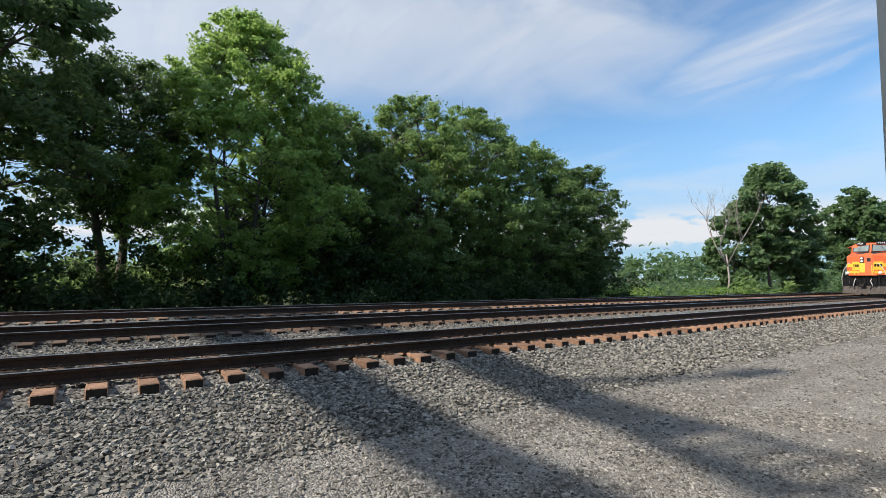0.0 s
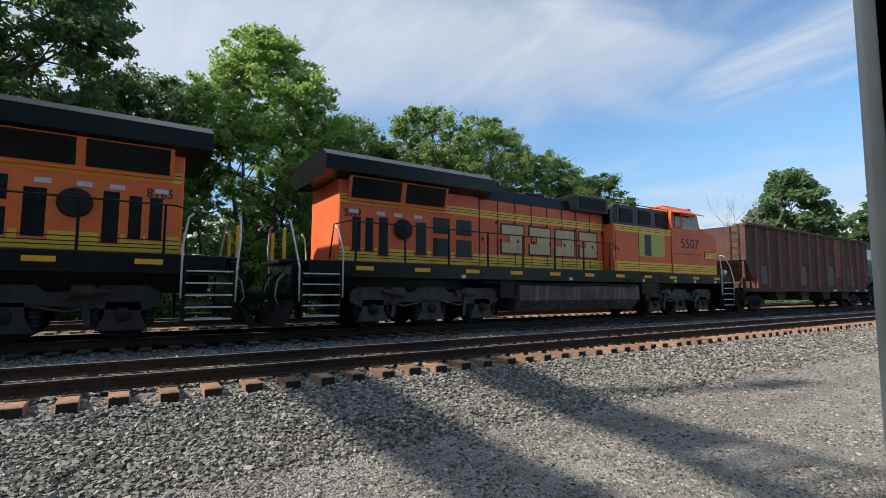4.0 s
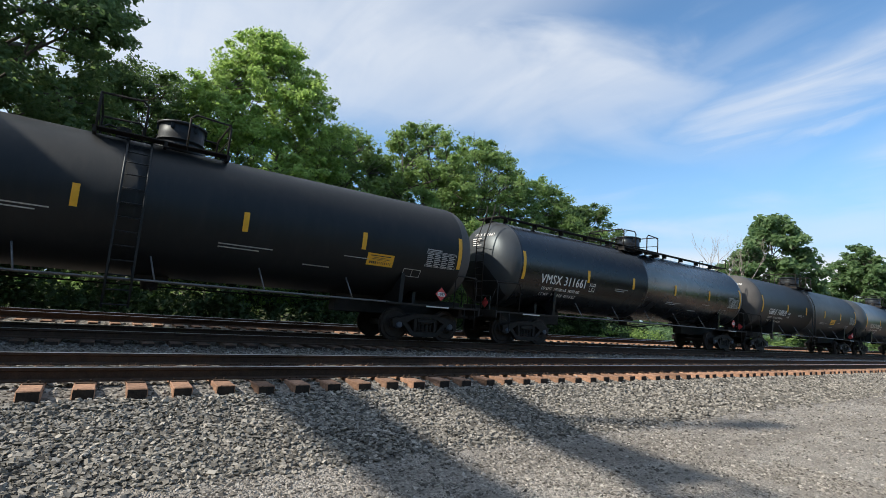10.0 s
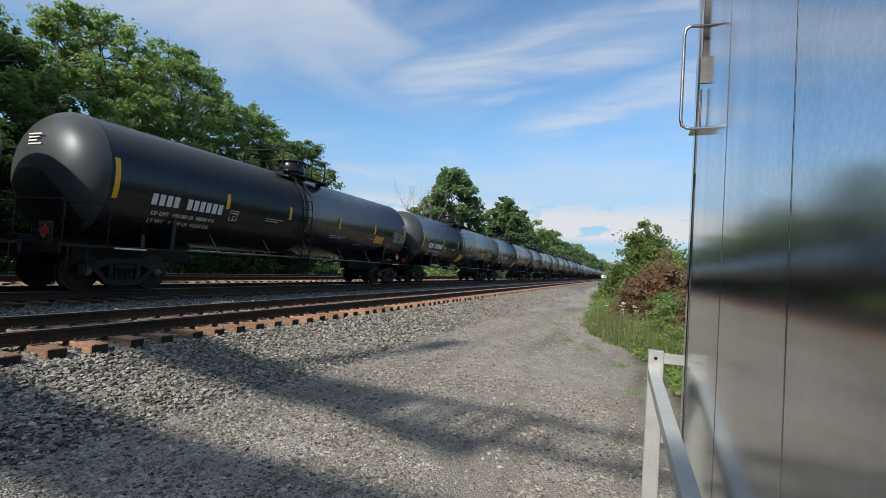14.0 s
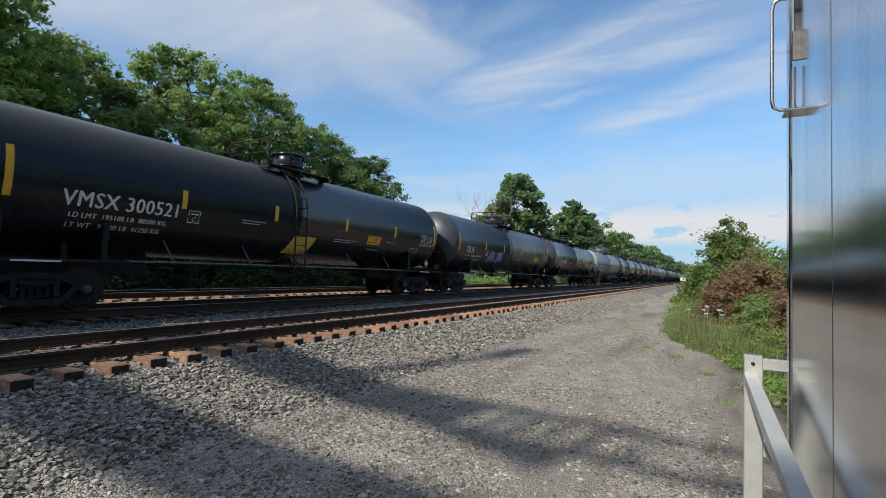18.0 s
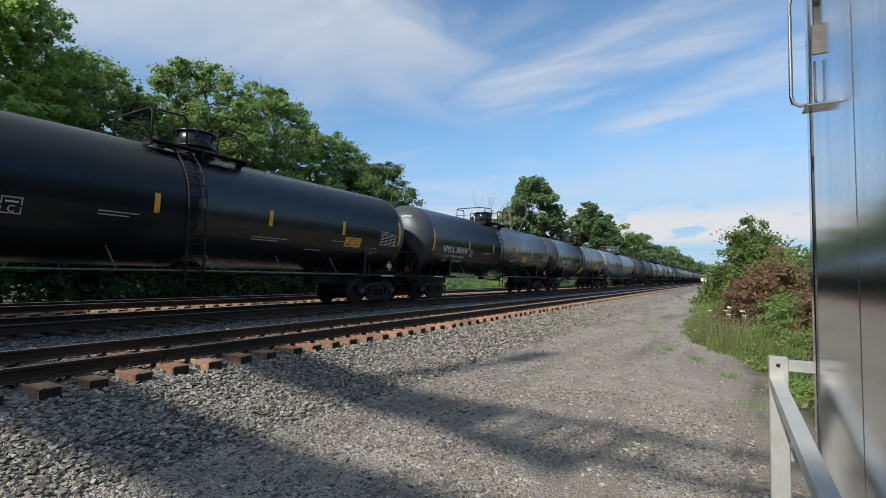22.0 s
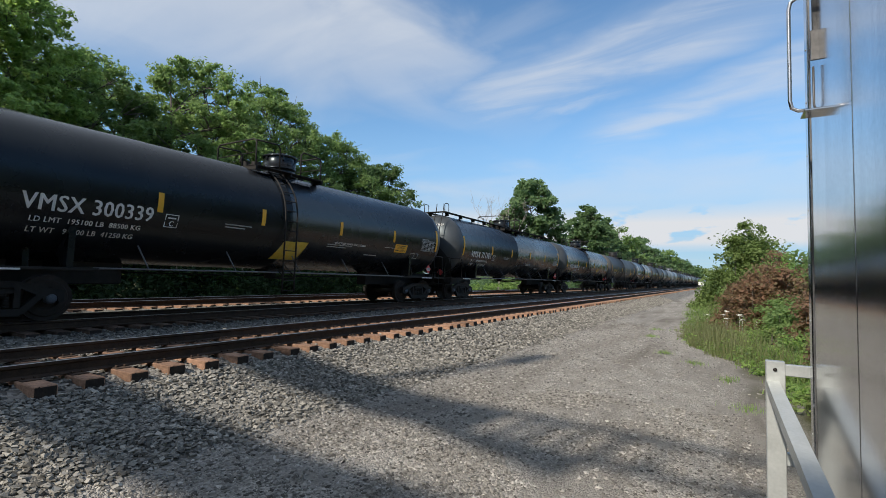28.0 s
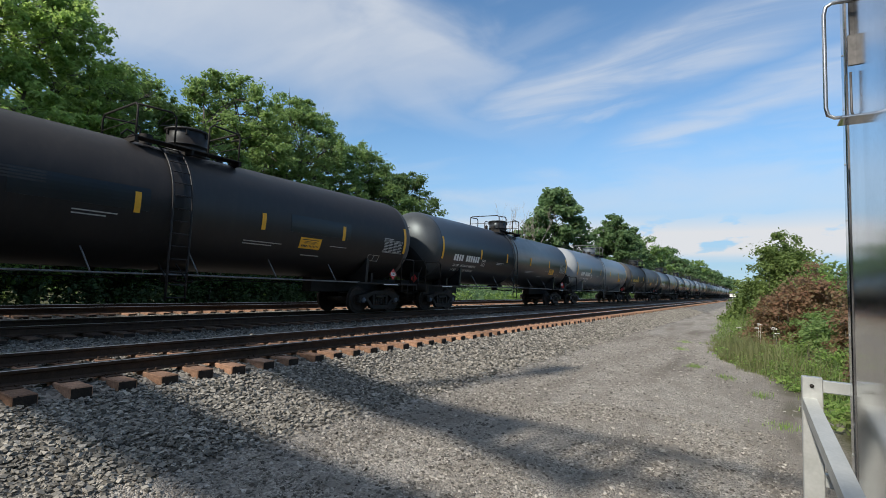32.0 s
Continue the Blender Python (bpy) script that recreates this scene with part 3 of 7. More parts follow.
def make_tracks():
    for k, (y, z) in enumerate(TRACKS):
        tr = thing("railway_track", "rusty steel rails spiked to weathered wooden ties in ballast", "railway track", "parallel railway tracks", "structure", pose(0, y, z))
        for side in (0, GAUGE):
            r = part("rail", Build().prism([(a + side, b) for a, b in RAIL_SECTION], X0, X1, "x"), RAIL, tr, "brown rusty rail")
            part("rail_head", Build().prism([(side - 0.033, -0.0055), (side + 0.033, -0.0055), (side + 0.028, 0), (side - 0.028, 0)], X0, X1, "x"), RAILHEAD, r, "shiny worn running surface")


make_tracks()

# ---- the train ----
SPEED = 23.7
YC = 4.57 + GAUGE / 2
ZR = 0.085
PITCH = 18.175
R, ZC = 1.52, 2.72
CARS = []      # (object, place of its front end at the start)
WHEELS = []    # (wheelset, pose in its truck, radius, place along the train)

# marks: paint, lettering, lettering colour, full-length roof walk, extra
FLEET = (
    ("grey", "PROX 44340", "white", 0, "logo"), ("slate", "TILX 730658", "white", 0, ""), ("black", "VMSX 300081", "white", 0, "sheet"), ("black", "VMSX 310576", "white", 1, ""),
    ("grey", "NATX 310151", "yellow", 0, ""), ("matte", "NATX 302036", "yellow", 0, ""), ("black", "VMSX 311661", "white", 1, ""), ("matte", "GBRX 708820", "white", 0, ""),
    ("slate", "TILX 670253", "white", 0, ""), ("black", "CTCX 300299", "white", 0, "sheet"), ("black", "CITX 220090", "white", 0, "sheet"), ("black", "", "white", 0, ""),
    ("black", "", "white", 0, "sheet"), ("black", "TILX 315658", "white", 0, "sheet"), ("black", "VMSX 311467", "white", 1, "scrawl"), ("black", "CTCX 731266", "white", 0, "sheet"),
    ("black", "VMSX 300521", "white", 0, "sheet"), ("slate", "TILX", "white", 0, "blue"), ("black", "VMSX 310436", "white", 1, ""), ("pale", "CTCX 302315", "white", 0, ""),
    ("black", "CTCX 732814", "white", 0, "sheet"), ("black", "CTCX 300304", "white", 0, ""), ("black", "VMSX 300954", "white", 0, ""), ("black", "VMSX 300466", "white", 0, "sheet"),
    ("grey", "UTLX 210314", "yellow", 0, ""), ("brown", "NATX 303733", "yellow", 0, ""), ("black", "VMSX 311030", "white", 1, ""), ("black", "", "white", 0, "sheet"),
    ("matte", "", "white", 0, "chalk"), ("black", "VMSX 300339", "white", 0, "sheet"), ("black", "VMSX 311901", "white", 1, ""), ("black", "VMSX 300778", "white", 0, ""),
    ("brown", "NATX 302853", "yellow", 0, ""), ("black", "VMSX 300709", "white", 0, "sheet"), ("brown", "NATX 302860", "yellow", 0, "patch"), ("slate", "", "white", 0, ""),
    ("pale", "", "white", 0, ""), ("matte", "", "yellow", 0, ""), ("slate", "", "white", 0, ""), ("black", "", "white", 0, ""), ("black", "", "white", 0, ""), ("slate", "", "white", 0, ""),
)
PAINT = {"grey": GREY, "slate": SLATE, "black": BLACK, "matte": MATTE, "pale": PALE, "brown": BROWN}
PAINT_WORDS = {"grey": "blue grey", "slate": "dark slate grey", "black": "glossy black", "matte": "dull black", "pale": "pale grey", "brown": "weathered brown black"}
FIRST = 137.94
HX, HD = 0.38, 0.84      # where the tank head begins, how deep it is

# lettering, turned into flat meshes all at once
FLAT = {}


def letter(strings):
    made = []
    for s in strings:
        c = bpy.data.curves.new("lettering", "FONT")
        c.body, c.size, c.resolution_u = s, 1.0, 2
        c.space_character = 1.06
        o = bpy.data.objects.new("lettering", c)
        scene.collection.objects.link(o)
        made.append((s, o))
    dg = bpy.context.evaluated_depsgraph_get()
    for s, o in made:
        me = o.evaluated_get(dg).to_mesh()
        v = np.array([p.co[:] for p in me.vertices]) if len(me.vertices) else np.zeros((0, 3))
        faces = [tuple(p.vertices) for p in me.polygons]
        # bold: three shifted copies, each a little proud of the last
        bold = [v + np.array([dx, 0.0, 0.0012 * k]) for k, dx in enumerate((-0.022, 0.022, 0.0))]
        FLAT[s] = (np.concatenate(bold), [tuple(q + k * len(v) for q in f) for k in range(3) for f in faces])
        o.evaluated_get(dg).to_mesh_clear()
    for s, o in made:
        c = o.data
        bpy.data.objects.remove(o)
        bpy.data.curves.remove(c)


LIMITS = ("LD LMT  195100 LB  88500 KG", "LT WT   90900 LB  41250 KG", "PLATE", "C", "1987", "THE TANK CAR PEOPLE", "VENT TANK WHEN UNLOADING", "AAR ST-470", "ES44C4", "4724", "8165", "5507")
letter(sorted({m[1] for m in FLEET if m[1]} | set(LIMITS)))


def side_text(s, x, z, size, side=-1, wide=1.0, lift=0.012, flat_y=None):
    """Lettering on the tank's flank, wrapped round it, or on a flat side at flat_y; x is its left end as one reads it."""
    v, f = FLAT[s]
    b = Build()
    out = []
    for p in v:
        u, w = p[0] * size * wide, p[1] * size
        zz = z + w
        xx = x + u if side < 0 else x - u
        yy = flat_y + side * p[2] if flat_y is not None else side * math.sqrt(max(0.01, (R + lift + p[2]) ** 2 - (zz - ZC) ** 2))
        out.append((xx, yy, zz))
    b.add(out, f)
    return b


def side_patch(x0, x1, z0, z1, lift=0.008, skew=0.0, n=6):
    """A thin sheet that follows the tank's flank."""
    b = Build()
    vs, fs = [], []
    for i in range(n + 1):
        z = z0 + (z1 - z0) * i / n
        sk = skew * (z - z0)
        for r in (R - 0.004, R + lift):
            y = -math.sqrt(r * r - (z - ZC) ** 2)
            vs += [(x0 + sk, y, z), (x1 + sk, y, z)]
    for i in range(n):
        o, p = i * 4, i * 4 + 4
        fs += [(o + 2, o + 3, p + 3, p + 2), (o, p, p + 1, o + 1), (o, o + 2, p + 2, p), (o + 1, p + 1, p + 3, o + 3)]
    fs += [(0, 1, 3, 2), (n * 4, n * 4 + 2, n * 4 + 3, n * 4 + 1)]
    return b.add(vs, fs)


def bars(rows, b=None):
    """Plain strokes on the flank: x0, x1, z0, z1."""
    b = b or Build()
    for x0, x1, z0, z1 in rows:
        q = side_patch(x0, x1, z0, z1, 0.007, n=1)
        b.add(q.v, q.f)
    return b


def scrawl(x, z, w, h, seed, n=9):
    """Loose painted scribble on the flank."""
    rnd = random.Random(seed)
    b = Build()
    for k in range(n):
        cx, cz = x + w * (k + 0.5) / n, z + h * rnd.uniform(0.3, 0.7)
        rx, rz = w / n * rnd.uniform(0.5, 0.9), h * rnd.uniform(0.25, 0.5)
        a0, a1 = rnd.uniform(0, 6.28), rnd.uniform(3.0, 6.5)
        pts = []
        for i in range(13):
            a = a0 + a1 * i / 12
            zz = cz + rz * math.sin(a) * (1 + 0.3 * math.sin(2 * a))
            pts.append((cx + rx * math.cos(a), -math.sqrt((R + 0.004) ** 2 - (zz - ZC) ** 2), zz))
        b.tube(pts, 0.014, 4)
    return b


def bubbles(x, z, w, h, seed, n=6):
    """Round sprayed letter outlines, swelling into one another, with a few strokes inside and tails at both ends."""
    rnd = random.Random(seed)
    b = Build()

    def stroke(pts, r):
        b.tube([(u, -math.sqrt((R + 0.004) ** 2 - (v - ZC) ** 2), v) for u, v in pts], r, 4)

    for k in range(n):
        cx, cz = x + w * (k + 0.5) / n, z + h * rnd.uniform(0.42, 0.58)
        rx, rz = 0.62 * w / n, h * rnd.uniform(0.36, 0.5)
        p, q = rnd.uniform(0, 6.28), rnd.uniform(0, 6.28)
        ring = [(1 + 0.16 * math.sin(2 * a + p) + 0.1 * math.sin(3 * a + q), a) for a in np.linspace(0, 2 * math.pi, 25)]
        stroke([(cx + rx * g * math.cos(a), cz + rz * g * math.sin(a)) for g, a in ring], 0.02)
        stroke([(cx + rx * (0.5 * t - 0.25), cz + rz * (0.4 * math.sin(2.2 * t + p))) for t in (0, 0.3, 0.6, 1.0)], 0.018)
    for end, way in ((x, -1), (x + w, 1)):
        pts = [(end + way * 0.1 * i, z + h * (0.45 + (0.18 if i % 2 else -0.12) * (1 - 0.08 * i))) for i in range(8)]
        stroke(pts, 0.016)
        stroke([(u, v - 0.13) for u, v in pts[:5]], 0.014)
    return b


MESHES = {}


def shared(key, maker, material):
    if key not in MESHES:
        MESHES[key] = maker().mesh(key, material)
    return MESHES[key]


def wheel_build(r, half=0.755):
    b = Build()
    for s in (-1, 1):
        prof = [(0.0, 0.09), (0.0, r * 0.42), (0.03, r * 0.5), (0.03, r * 0.78), (0.0, r * 0.84), (0.0, r), (-0.09, r + 0.004), (-0.1, r + 0.028), (-0.125, r + 0.024), (-0.1, r * 0.78), (-0.13, 0.09)]
        b.lathe([(s * (half + 0.045 + a), q) for a, q in prof], (0, 0, 0), "y", 22, False)
    b.cyl(-0.98, 0.98, 0.085, (0, 0, 0), "y", 12)
    for s in (-1, 1):
        b.cyl(s * 1.06, s * 0.96, 0.085, (0, 0, 0), "y", 10)
        for k in range(3):
            a = 2 * math.pi * k / 3
            b.cyl(s * 1.075, s * 1.05, 0.022, (0.05 * math.cos(a), 0, 0.05 * math.sin(a)), "y", 6)
    return b


def frame_build(side):
    """Cast side frame with two window openings and a spring pocket."""
    b = Build()
    y0, y1 = (side * 0.93, side * 1.07)
    P = lambda pts: b.prism(pts, y0, y1, "y")
    P([(-1.12, 0.62), (-0.9, 0.66), (-0.35, 0.80), (0.35, 0.80), (0.9, 0.66), (1.12, 0.62), (1.08, 0.50), (0.68, 0.52), (0.36, 0.68), (-0.36, 0.68), (-0.68, 0.52), (-1.08, 0.50)])
    for s in (-1, 1):
        P([(s * 0.66, 0.55), (s * 0.82, 0.56), (s * 0.46, 0.17), (s * 0.30, 0.17)])
        P([(s * 0.30, 0.70), (s * 0.40, 0.70), (s * 0.40, 0.30), (s * 0.30, 0.30)])
        P([(s * 0.72, 0.56), (s * 1.1, 0.60), (s * 1.1, 0.40), (s * 1.02, 0.36), (s * 0.98, 0.52), (s * 0.80, 0.52), (s * 0.76, 0.4)])
    P([(-0.46, 0.28), (0.46, 0.28), (0.38, 0.14), (-0.38, 0.14)])
    return b


def spring_build(side):
    b = Build()
    for x in (-0.2, -0.07, 0.07, 0.2):
        for k in range(5):
            b.lathe([(0.30 + 0.055 * k, 0.052), (0.322 + 0.055 * k, 0.062), (0.345 + 0.055 * k, 0.052)], (x, side * 1.0, 0), "z", 6)
    b.box(-0.29, 0.29, side * 0.94, side * 1.09, 0.57, 0.67, 0.02)
    return b


BLUECAP = surface("blue_grey_bearing_cap", (0.035, 0.045, 0.06), (0.09, 0.105, 0.125), 20, 0.5, bump=0.1)


def truck(parent, x, near_place, simple=False):
    """Two-axle freight truck."""
    t = part("truck", shared("bolster", lambda: Build().box(-0.2, 0.2, -1.08, 1.08, 0.5, 0.68, 0.03).box(-0.3, 0.3, -0.3, 0.3, 0.6, 0.78, 0.02), STEEL), None, parent, at=pose(x, 0, 0))
    for s in (-1, 1):
        part("side_frame", shared("side_frame%d" % s, lambda: frame_build(s), STEEL), None, t)
        if not simple or s < 0:
            part("suspension", shared("springs%d" % s, lambda: spring_build(s), STEEL), None, t)
    for dx in (-0.89, 0.89):
        w = part("wheelset", shared("wheelset", lambda: wheel_build(0.457), WHEEL), None, t, at=pose(dx, 0, 0.457))
        if not simple:
            part("bearing", shared("bearing", lambda: Build().lathe([(-1.1, 0.0), (-1.1, 0.06), (-1.085, 0.09), (-1.0, 0.105), (-0.95, 0.105)], (0, 0, 0), "y", 14), BLUECAP), None, t, at=pose(dx, 0, 0.457))
            WHEELS.append((w, (dx, 0, 0.457), 0.457, near_place + x + dx))
    return t


def coupler_build(s):
    """Knuckle coupler and draft gear; s = 1 for the front end."""
    b = Build()
    b.box(0.0 if s > 0 else -0.75, 0.75 if s > 0 else 0.0, -0.09, 0.09, 0.78, 0.96, 0.02)
    b.box(-0.06, 0.2, -0.17, 0.17, 0.72, 1.0, 0.04) if s > 0 else b.box(-0.2, 0.06, -0.17, 0.17, 0.72, 1.0, 0.04)
    b.tube([(0.5 * s, 0.3, 0.85), (0.25 * s, 0.32, 0.45), (0, 0.3, 0.35)], 0.025, 6)
    b.tube([(0.35 * s, -0.9, 0.95), (0.2 * s, -0.5, 0.8), (0.12 * s, -0.1, 0.86)], 0.015, 5)
    return b


def head_x(r, x0=HX, d=HD):
    """Dished tank head: gently domed in the middle with a rounder knuckle."""
    return x0 + d * (1 - max(0.0, 1 - (r / R) ** 2.3) ** (1 / 2.05))


def head_text(s, y, z, size):
    """Lettering on the front head, read from ahead of the car; y is its left end."""
    v, f = FLAT[s]
    out = []
    for p in v:
        yy, zz = y - p[0] * size, z + p[1] * size
        out.append((head_x(math.hypot(yy, zz - ZC)) - 0.012 - p[2], yy, zz))
    return Build().add(out, f)


def head_profile(x0, d, n=10):
    return [(head_x(u * R, x0, d), u * R) for u in (0.01, 0.25, 0.45, 0.62, 0.75, 0.84, 0.91, 0.955, 0.985, 1.0)]


def tank_build(L):
    prof = head_profile(HX, HD)
    prof += [(HX + HD + 0.03, R + 0.004), (HX + HD + 0.07, R + 0.004), (HX + HD + 0.09, R)]
    ring = L / 2 - 0.55
    prof += [(ring - 0.05, R), (ring - 0.04, R + 0.006), (ring + 0.04, R + 0.006), (ring + 0.05, R)]
    prof += [(L - x, r) for x, r in reversed(prof[:-4])]
    return Build().lathe(prof, (0, 0, ZC), "x", 56)


# lighter copy of each paint, for the sun that falls on the heads
HEADS = {BLACK: SUNDUSTY, SLATE: SUNDUSTY, MATTE: DULLHEAD, BROWN: DULLHEAD, PALE: SUNPALEHEAD, GREY: PALEHEAD}


def sunlit_heads(me, L):
    """Heads paler than the shells: sunlight put into the colour, dust on dark cars."""
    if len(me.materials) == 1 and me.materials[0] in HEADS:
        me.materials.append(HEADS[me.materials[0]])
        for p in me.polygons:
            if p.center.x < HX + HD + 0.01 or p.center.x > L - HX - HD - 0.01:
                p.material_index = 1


def shield_build(L, s):
    """Lower head shield: an arched plate that lies on the dished head."""
    b = Build()
    v, f, m, n = [], [], 14, 8
    for i in range(m + 1):
        y = 1.02 * (2 * i / m - 1)
        top = ZC + 0.02 - 0.75 * abs(y / 1.02) ** 2.6
        low = ZC - math.sqrt((0.985 * R) ** 2 - y * y)
        for k in range(n + 1):
            z = low + (top - low) * k / n
            x = head_x(math.hypot(y, z - ZC)) - 0.022
            v.append((x if s > 0 else L - x, y, z))
    for i in range(m):
        for k in range(n):
            q = i * (n + 1) + k
            f.append((q, q + 1, q + n + 2, q + n + 1) if s > 0 else (q, q + n + 1, q + n + 2, q + 1))
    return b.add(v, f, True)


def deck_build(L, s):
    f = lambda x: x if s > 0 else L - x
    a, c = sorted((f(0.32), f(1.35)))
    b = Build().box(a, c, -1.4, 1.4, 1.02, 1.08, 0.008)
    a, c = sorted((f(0.3), f(0.36)))
    b.box(a, c, -1.42, 1.42, 0.86, 1.1, 0.01)
    a, c = sorted((f(1.1), f(3.6)))
    for sd in (-1, 1):
        b.box(a, c, sd * 1.36 - 0.03, sd * 1.36 + 0.03, 1.03, 1.09, 0.008)
    # hanging steps at the corners
    for sd in (-1, 1):
        x = f(0.5)
        b.tube([(x, sd * 1.4, 1.05), (x, sd * 1.42, 0.45), (x + 0.4 * s, sd * 1.42, 0.45), (x + 0.4 * s, sd * 1.4, 1.05)], 0.016, 5)
    return b


def handrail_build(L, s):
    f = lambda x: x if s > 0 else L - x
    b = Build()
    b.tube([(f(0.42), -1.3, 1.05), (f(0.42), -1.3, 1.95), (f(0.42), -1.22, 2.05), (f(0.42), 1.22, 2.05), (f(0.42), 1.3, 1.95), (f(0.42), 1.3, 1.05)], 0.02, 6)
    for sd in (-1, 1):
        b.tube([(f(0.42), sd * 1.3, 2.0), (f(0.8), sd * 1.38, 2.02), (f(1.25), sd * 1.42, 2.02), (f(1.32), sd * 1.42, 1.9), (f(1.32), sd * 1.4, 1.05)], 0.02, 6)
        b.tube([(f(0.5), sd * 0.75, 1.05), (f(0.75), sd * 0.9, 1.95)], 0.014, 5)
    return b


def saddle_build(L, s):
    f = lambda x: x if s > 0 else L - x
    b = Build()
    for x0, x1, top in ((2.45, 2.55, 1.45), (3.05, 3.17, 1.91)):
        a, c = sorted((f(x0), f(x1)))
        w, foot = (1.34, 1.3) if top > 1.9 else (1.0, 1.0)
        b.prism([(-foot, 1.05), (foot, 1.05), (w, top), (1.15, min(top, 1.7)), (0.75, 1.38), (0, 1.22), (-0.75, 1.38), (-1.15, min(top, 1.7)), (-w, top)], a, c, "x")
    return b


def sill_build(L, s):
    f = lambda x: x if s > 0 else L - x
    a, c = sorted((f(0.2), f(4.6)))
    b = Build().box(a, c, -0.22, 0.22, 0.72, 1.24, 0.02)
    a, c = sorted((f(0.75), f(0.9)))
    return b.box(a, c, -1.1, 1.1, 0.78, 1.02, 0.02)


def ladder_build(L, m=1):
    b = Build()
    c = L / 2 - 0.62 * m
    for dx in (-0.22, 0.22):
        pts = []
        for a in np.linspace(math.radians(62), 0, 9):
            pts.append((c + dx, -(R + 0.07) * math.cos(a), ZC + (R + 0.07) * math.sin(a)))
        pts += [(c + dx, -(R + 0.07), 2.2), (c + dx, -(R + 0.05), 1.2), (c + dx, -(R + 0.04), 0.52)]
        b.tube(pts, 0.026, 6)
        b.tube([(c + dx, -(R + 0.04), 1.0), (c + dx * 0.9, -1.1, 1.35)], 0.018, 5)
    z = 0.58
    while z < ZC:
        b.tube([(c - 0.22, -(R + 0.055), z), (c + 0.22, -(R + 0.055), z)], 0.016, 5)
        z += 0.29
    for a in np.arange(0.12, 1.1, 0.19):
        y, zz = -(R + 0.07) * math.cos(a), ZC + (R + 0.07) * math.sin(a)
        b.tube([(c - 0.22, y, zz), (c + 0.22, y, zz)], 0.016, 5)
    return b


def platform_build(L, m=1):
    c = L / 2 - 0.15 * m
    b = Build()
    z = ZC + R - 0.03
    for y in (-0.8, 0.8):
        b.box(c - 1.35, c + 1.35, y - 0.17, y + 0.17, z - 0.03, z, 0.006)
    for x in (c - 1.3, c, c + 1.3):
        b.box(x - 0.03, x + 0.03, -0.97, 0.97, z - 0.14, z - 0.03)
    return b


def rail_build(L, s, m=1):
    """Bent pipe guard rail at one end of the top platform."""
    c = L / 2 - 0.15 * m
    b = Build()
    z = ZC + R
    x = c + 1.28 * s
    y0, y1 = -0.9, 0.9
    b.tube([(x, y0, z - 0.15), (x, y0, z + 0.64), (x, y0 + 0.1, z + 0.74), (x, y1 - 0.1, z + 0.74), (x, y1, z + 0.64), (x, y1, z - 0.15)], 0.025, 6)
    b.tube([(x, y0, z + 0.34), (x, y1, z + 0.34)], 0.014, 5)
    xi = c + 0.42 * s
    for y in (y0, y1):
        b.tube([(x, y, z + 0.7), (xi + 0.1 * s, y, z + 0.74), (xi, y, z + 0.64), (xi, y, z - 0.12)], 0.025, 6)
    return b


def housing_build(L, m=1):
    c = L / 2 + 0.2 * m
    z = ZC + R
    return Build().lathe([(z - 0.1, 0.0), (z - 0.1, 0.56), (z + 0.06, 0.56), (z + 0.06, 0.5), (z + 0.2, 0.5), (z + 0.2, 0.525), (z + 0.24, 0.525), (z + 0.24, 0.5), (z + 0.58, 0.5)], (c, 0, 0), "z", 28)


def lid_build(L, m=1):
    c = L / 2 + 0.2 * m
    z = ZC + R + 0.58
    b = Build().lathe([(z, 0.0), (z, 0.55), (z + 0.05, 0.55), (z + 0.08, 0.48), (z + 0.1, 0.0)], (c, 0, 0), "z", 28)
    for a in np.linspace(0, 2 * math.pi, 6, endpoint=False):
        b.box(c + 0.51 * math.cos(a) - 0.03, c + 0.51 * math.cos(a) + 0.03, 0.51 * math.sin(a) - 0.03, 0.51 * math.sin(a) + 0.03, z - 0.12, z + 0.03)
    return b


def valves_build(L, m=1):
    c = L / 2 - 0.95 * m
    z = ZC + R
    b = Build().cyl(z - 0.05, z + 0.26, 0.1, (c, 0.15, 0), "z", 12).cyl(z - 0.05, z + 0.2, 0.14, (c, -0.3, 0), "z", 12)
    b.cyl(z - 0.05, z + 0.18, 0.09, (L / 2 + 1.2 * m, 0.1, 0), "z", 12)
    return b.tube([(c, 0.15, z + 0.26), (c - 0.3, 0.0, z + 0.3), (c - 0.5, -0.2, z + 0.1)], 0.02, 5)


def rods_build(L, sd):
    b = Build()
    b.tube([(3.5, sd * 1.36, 1.08), (L / 2, sd * 1.38, 1.1), (L - 3.5, sd * 1.36, 1.08)], 0.022, 6)
    for x in np.linspace(4.6, L - 4.6, 5):
        b.tube([(x, sd * 1.37, 1.1), (x - 0.12, sd * 1.1, 1.62)], 0.018, 5)
    return b


def belly_build(L):
    c = L / 2
    b = Build().lathe([(0.9, 0.0), (0.9, 0.17), (1.3, 0.2)], (c, 0, 0), "z", 14)
    b.box(c - 0.35, c + 0.35, -0.3, 0.3, 1.08, 1.25, 0.03)
    b.tube([(c, 0.0, 0.95), (c, -0.7, 0.9), (c, -1.1, 0.95)], 0.03, 6)
    b.tube([(4.0, 0.35, 1.0), (c - 1, 0.4, 0.98), (c + 1, 0.4, 0.98), (L - 4.0, 0.35, 1.0)], 0.02, 5)
    return b


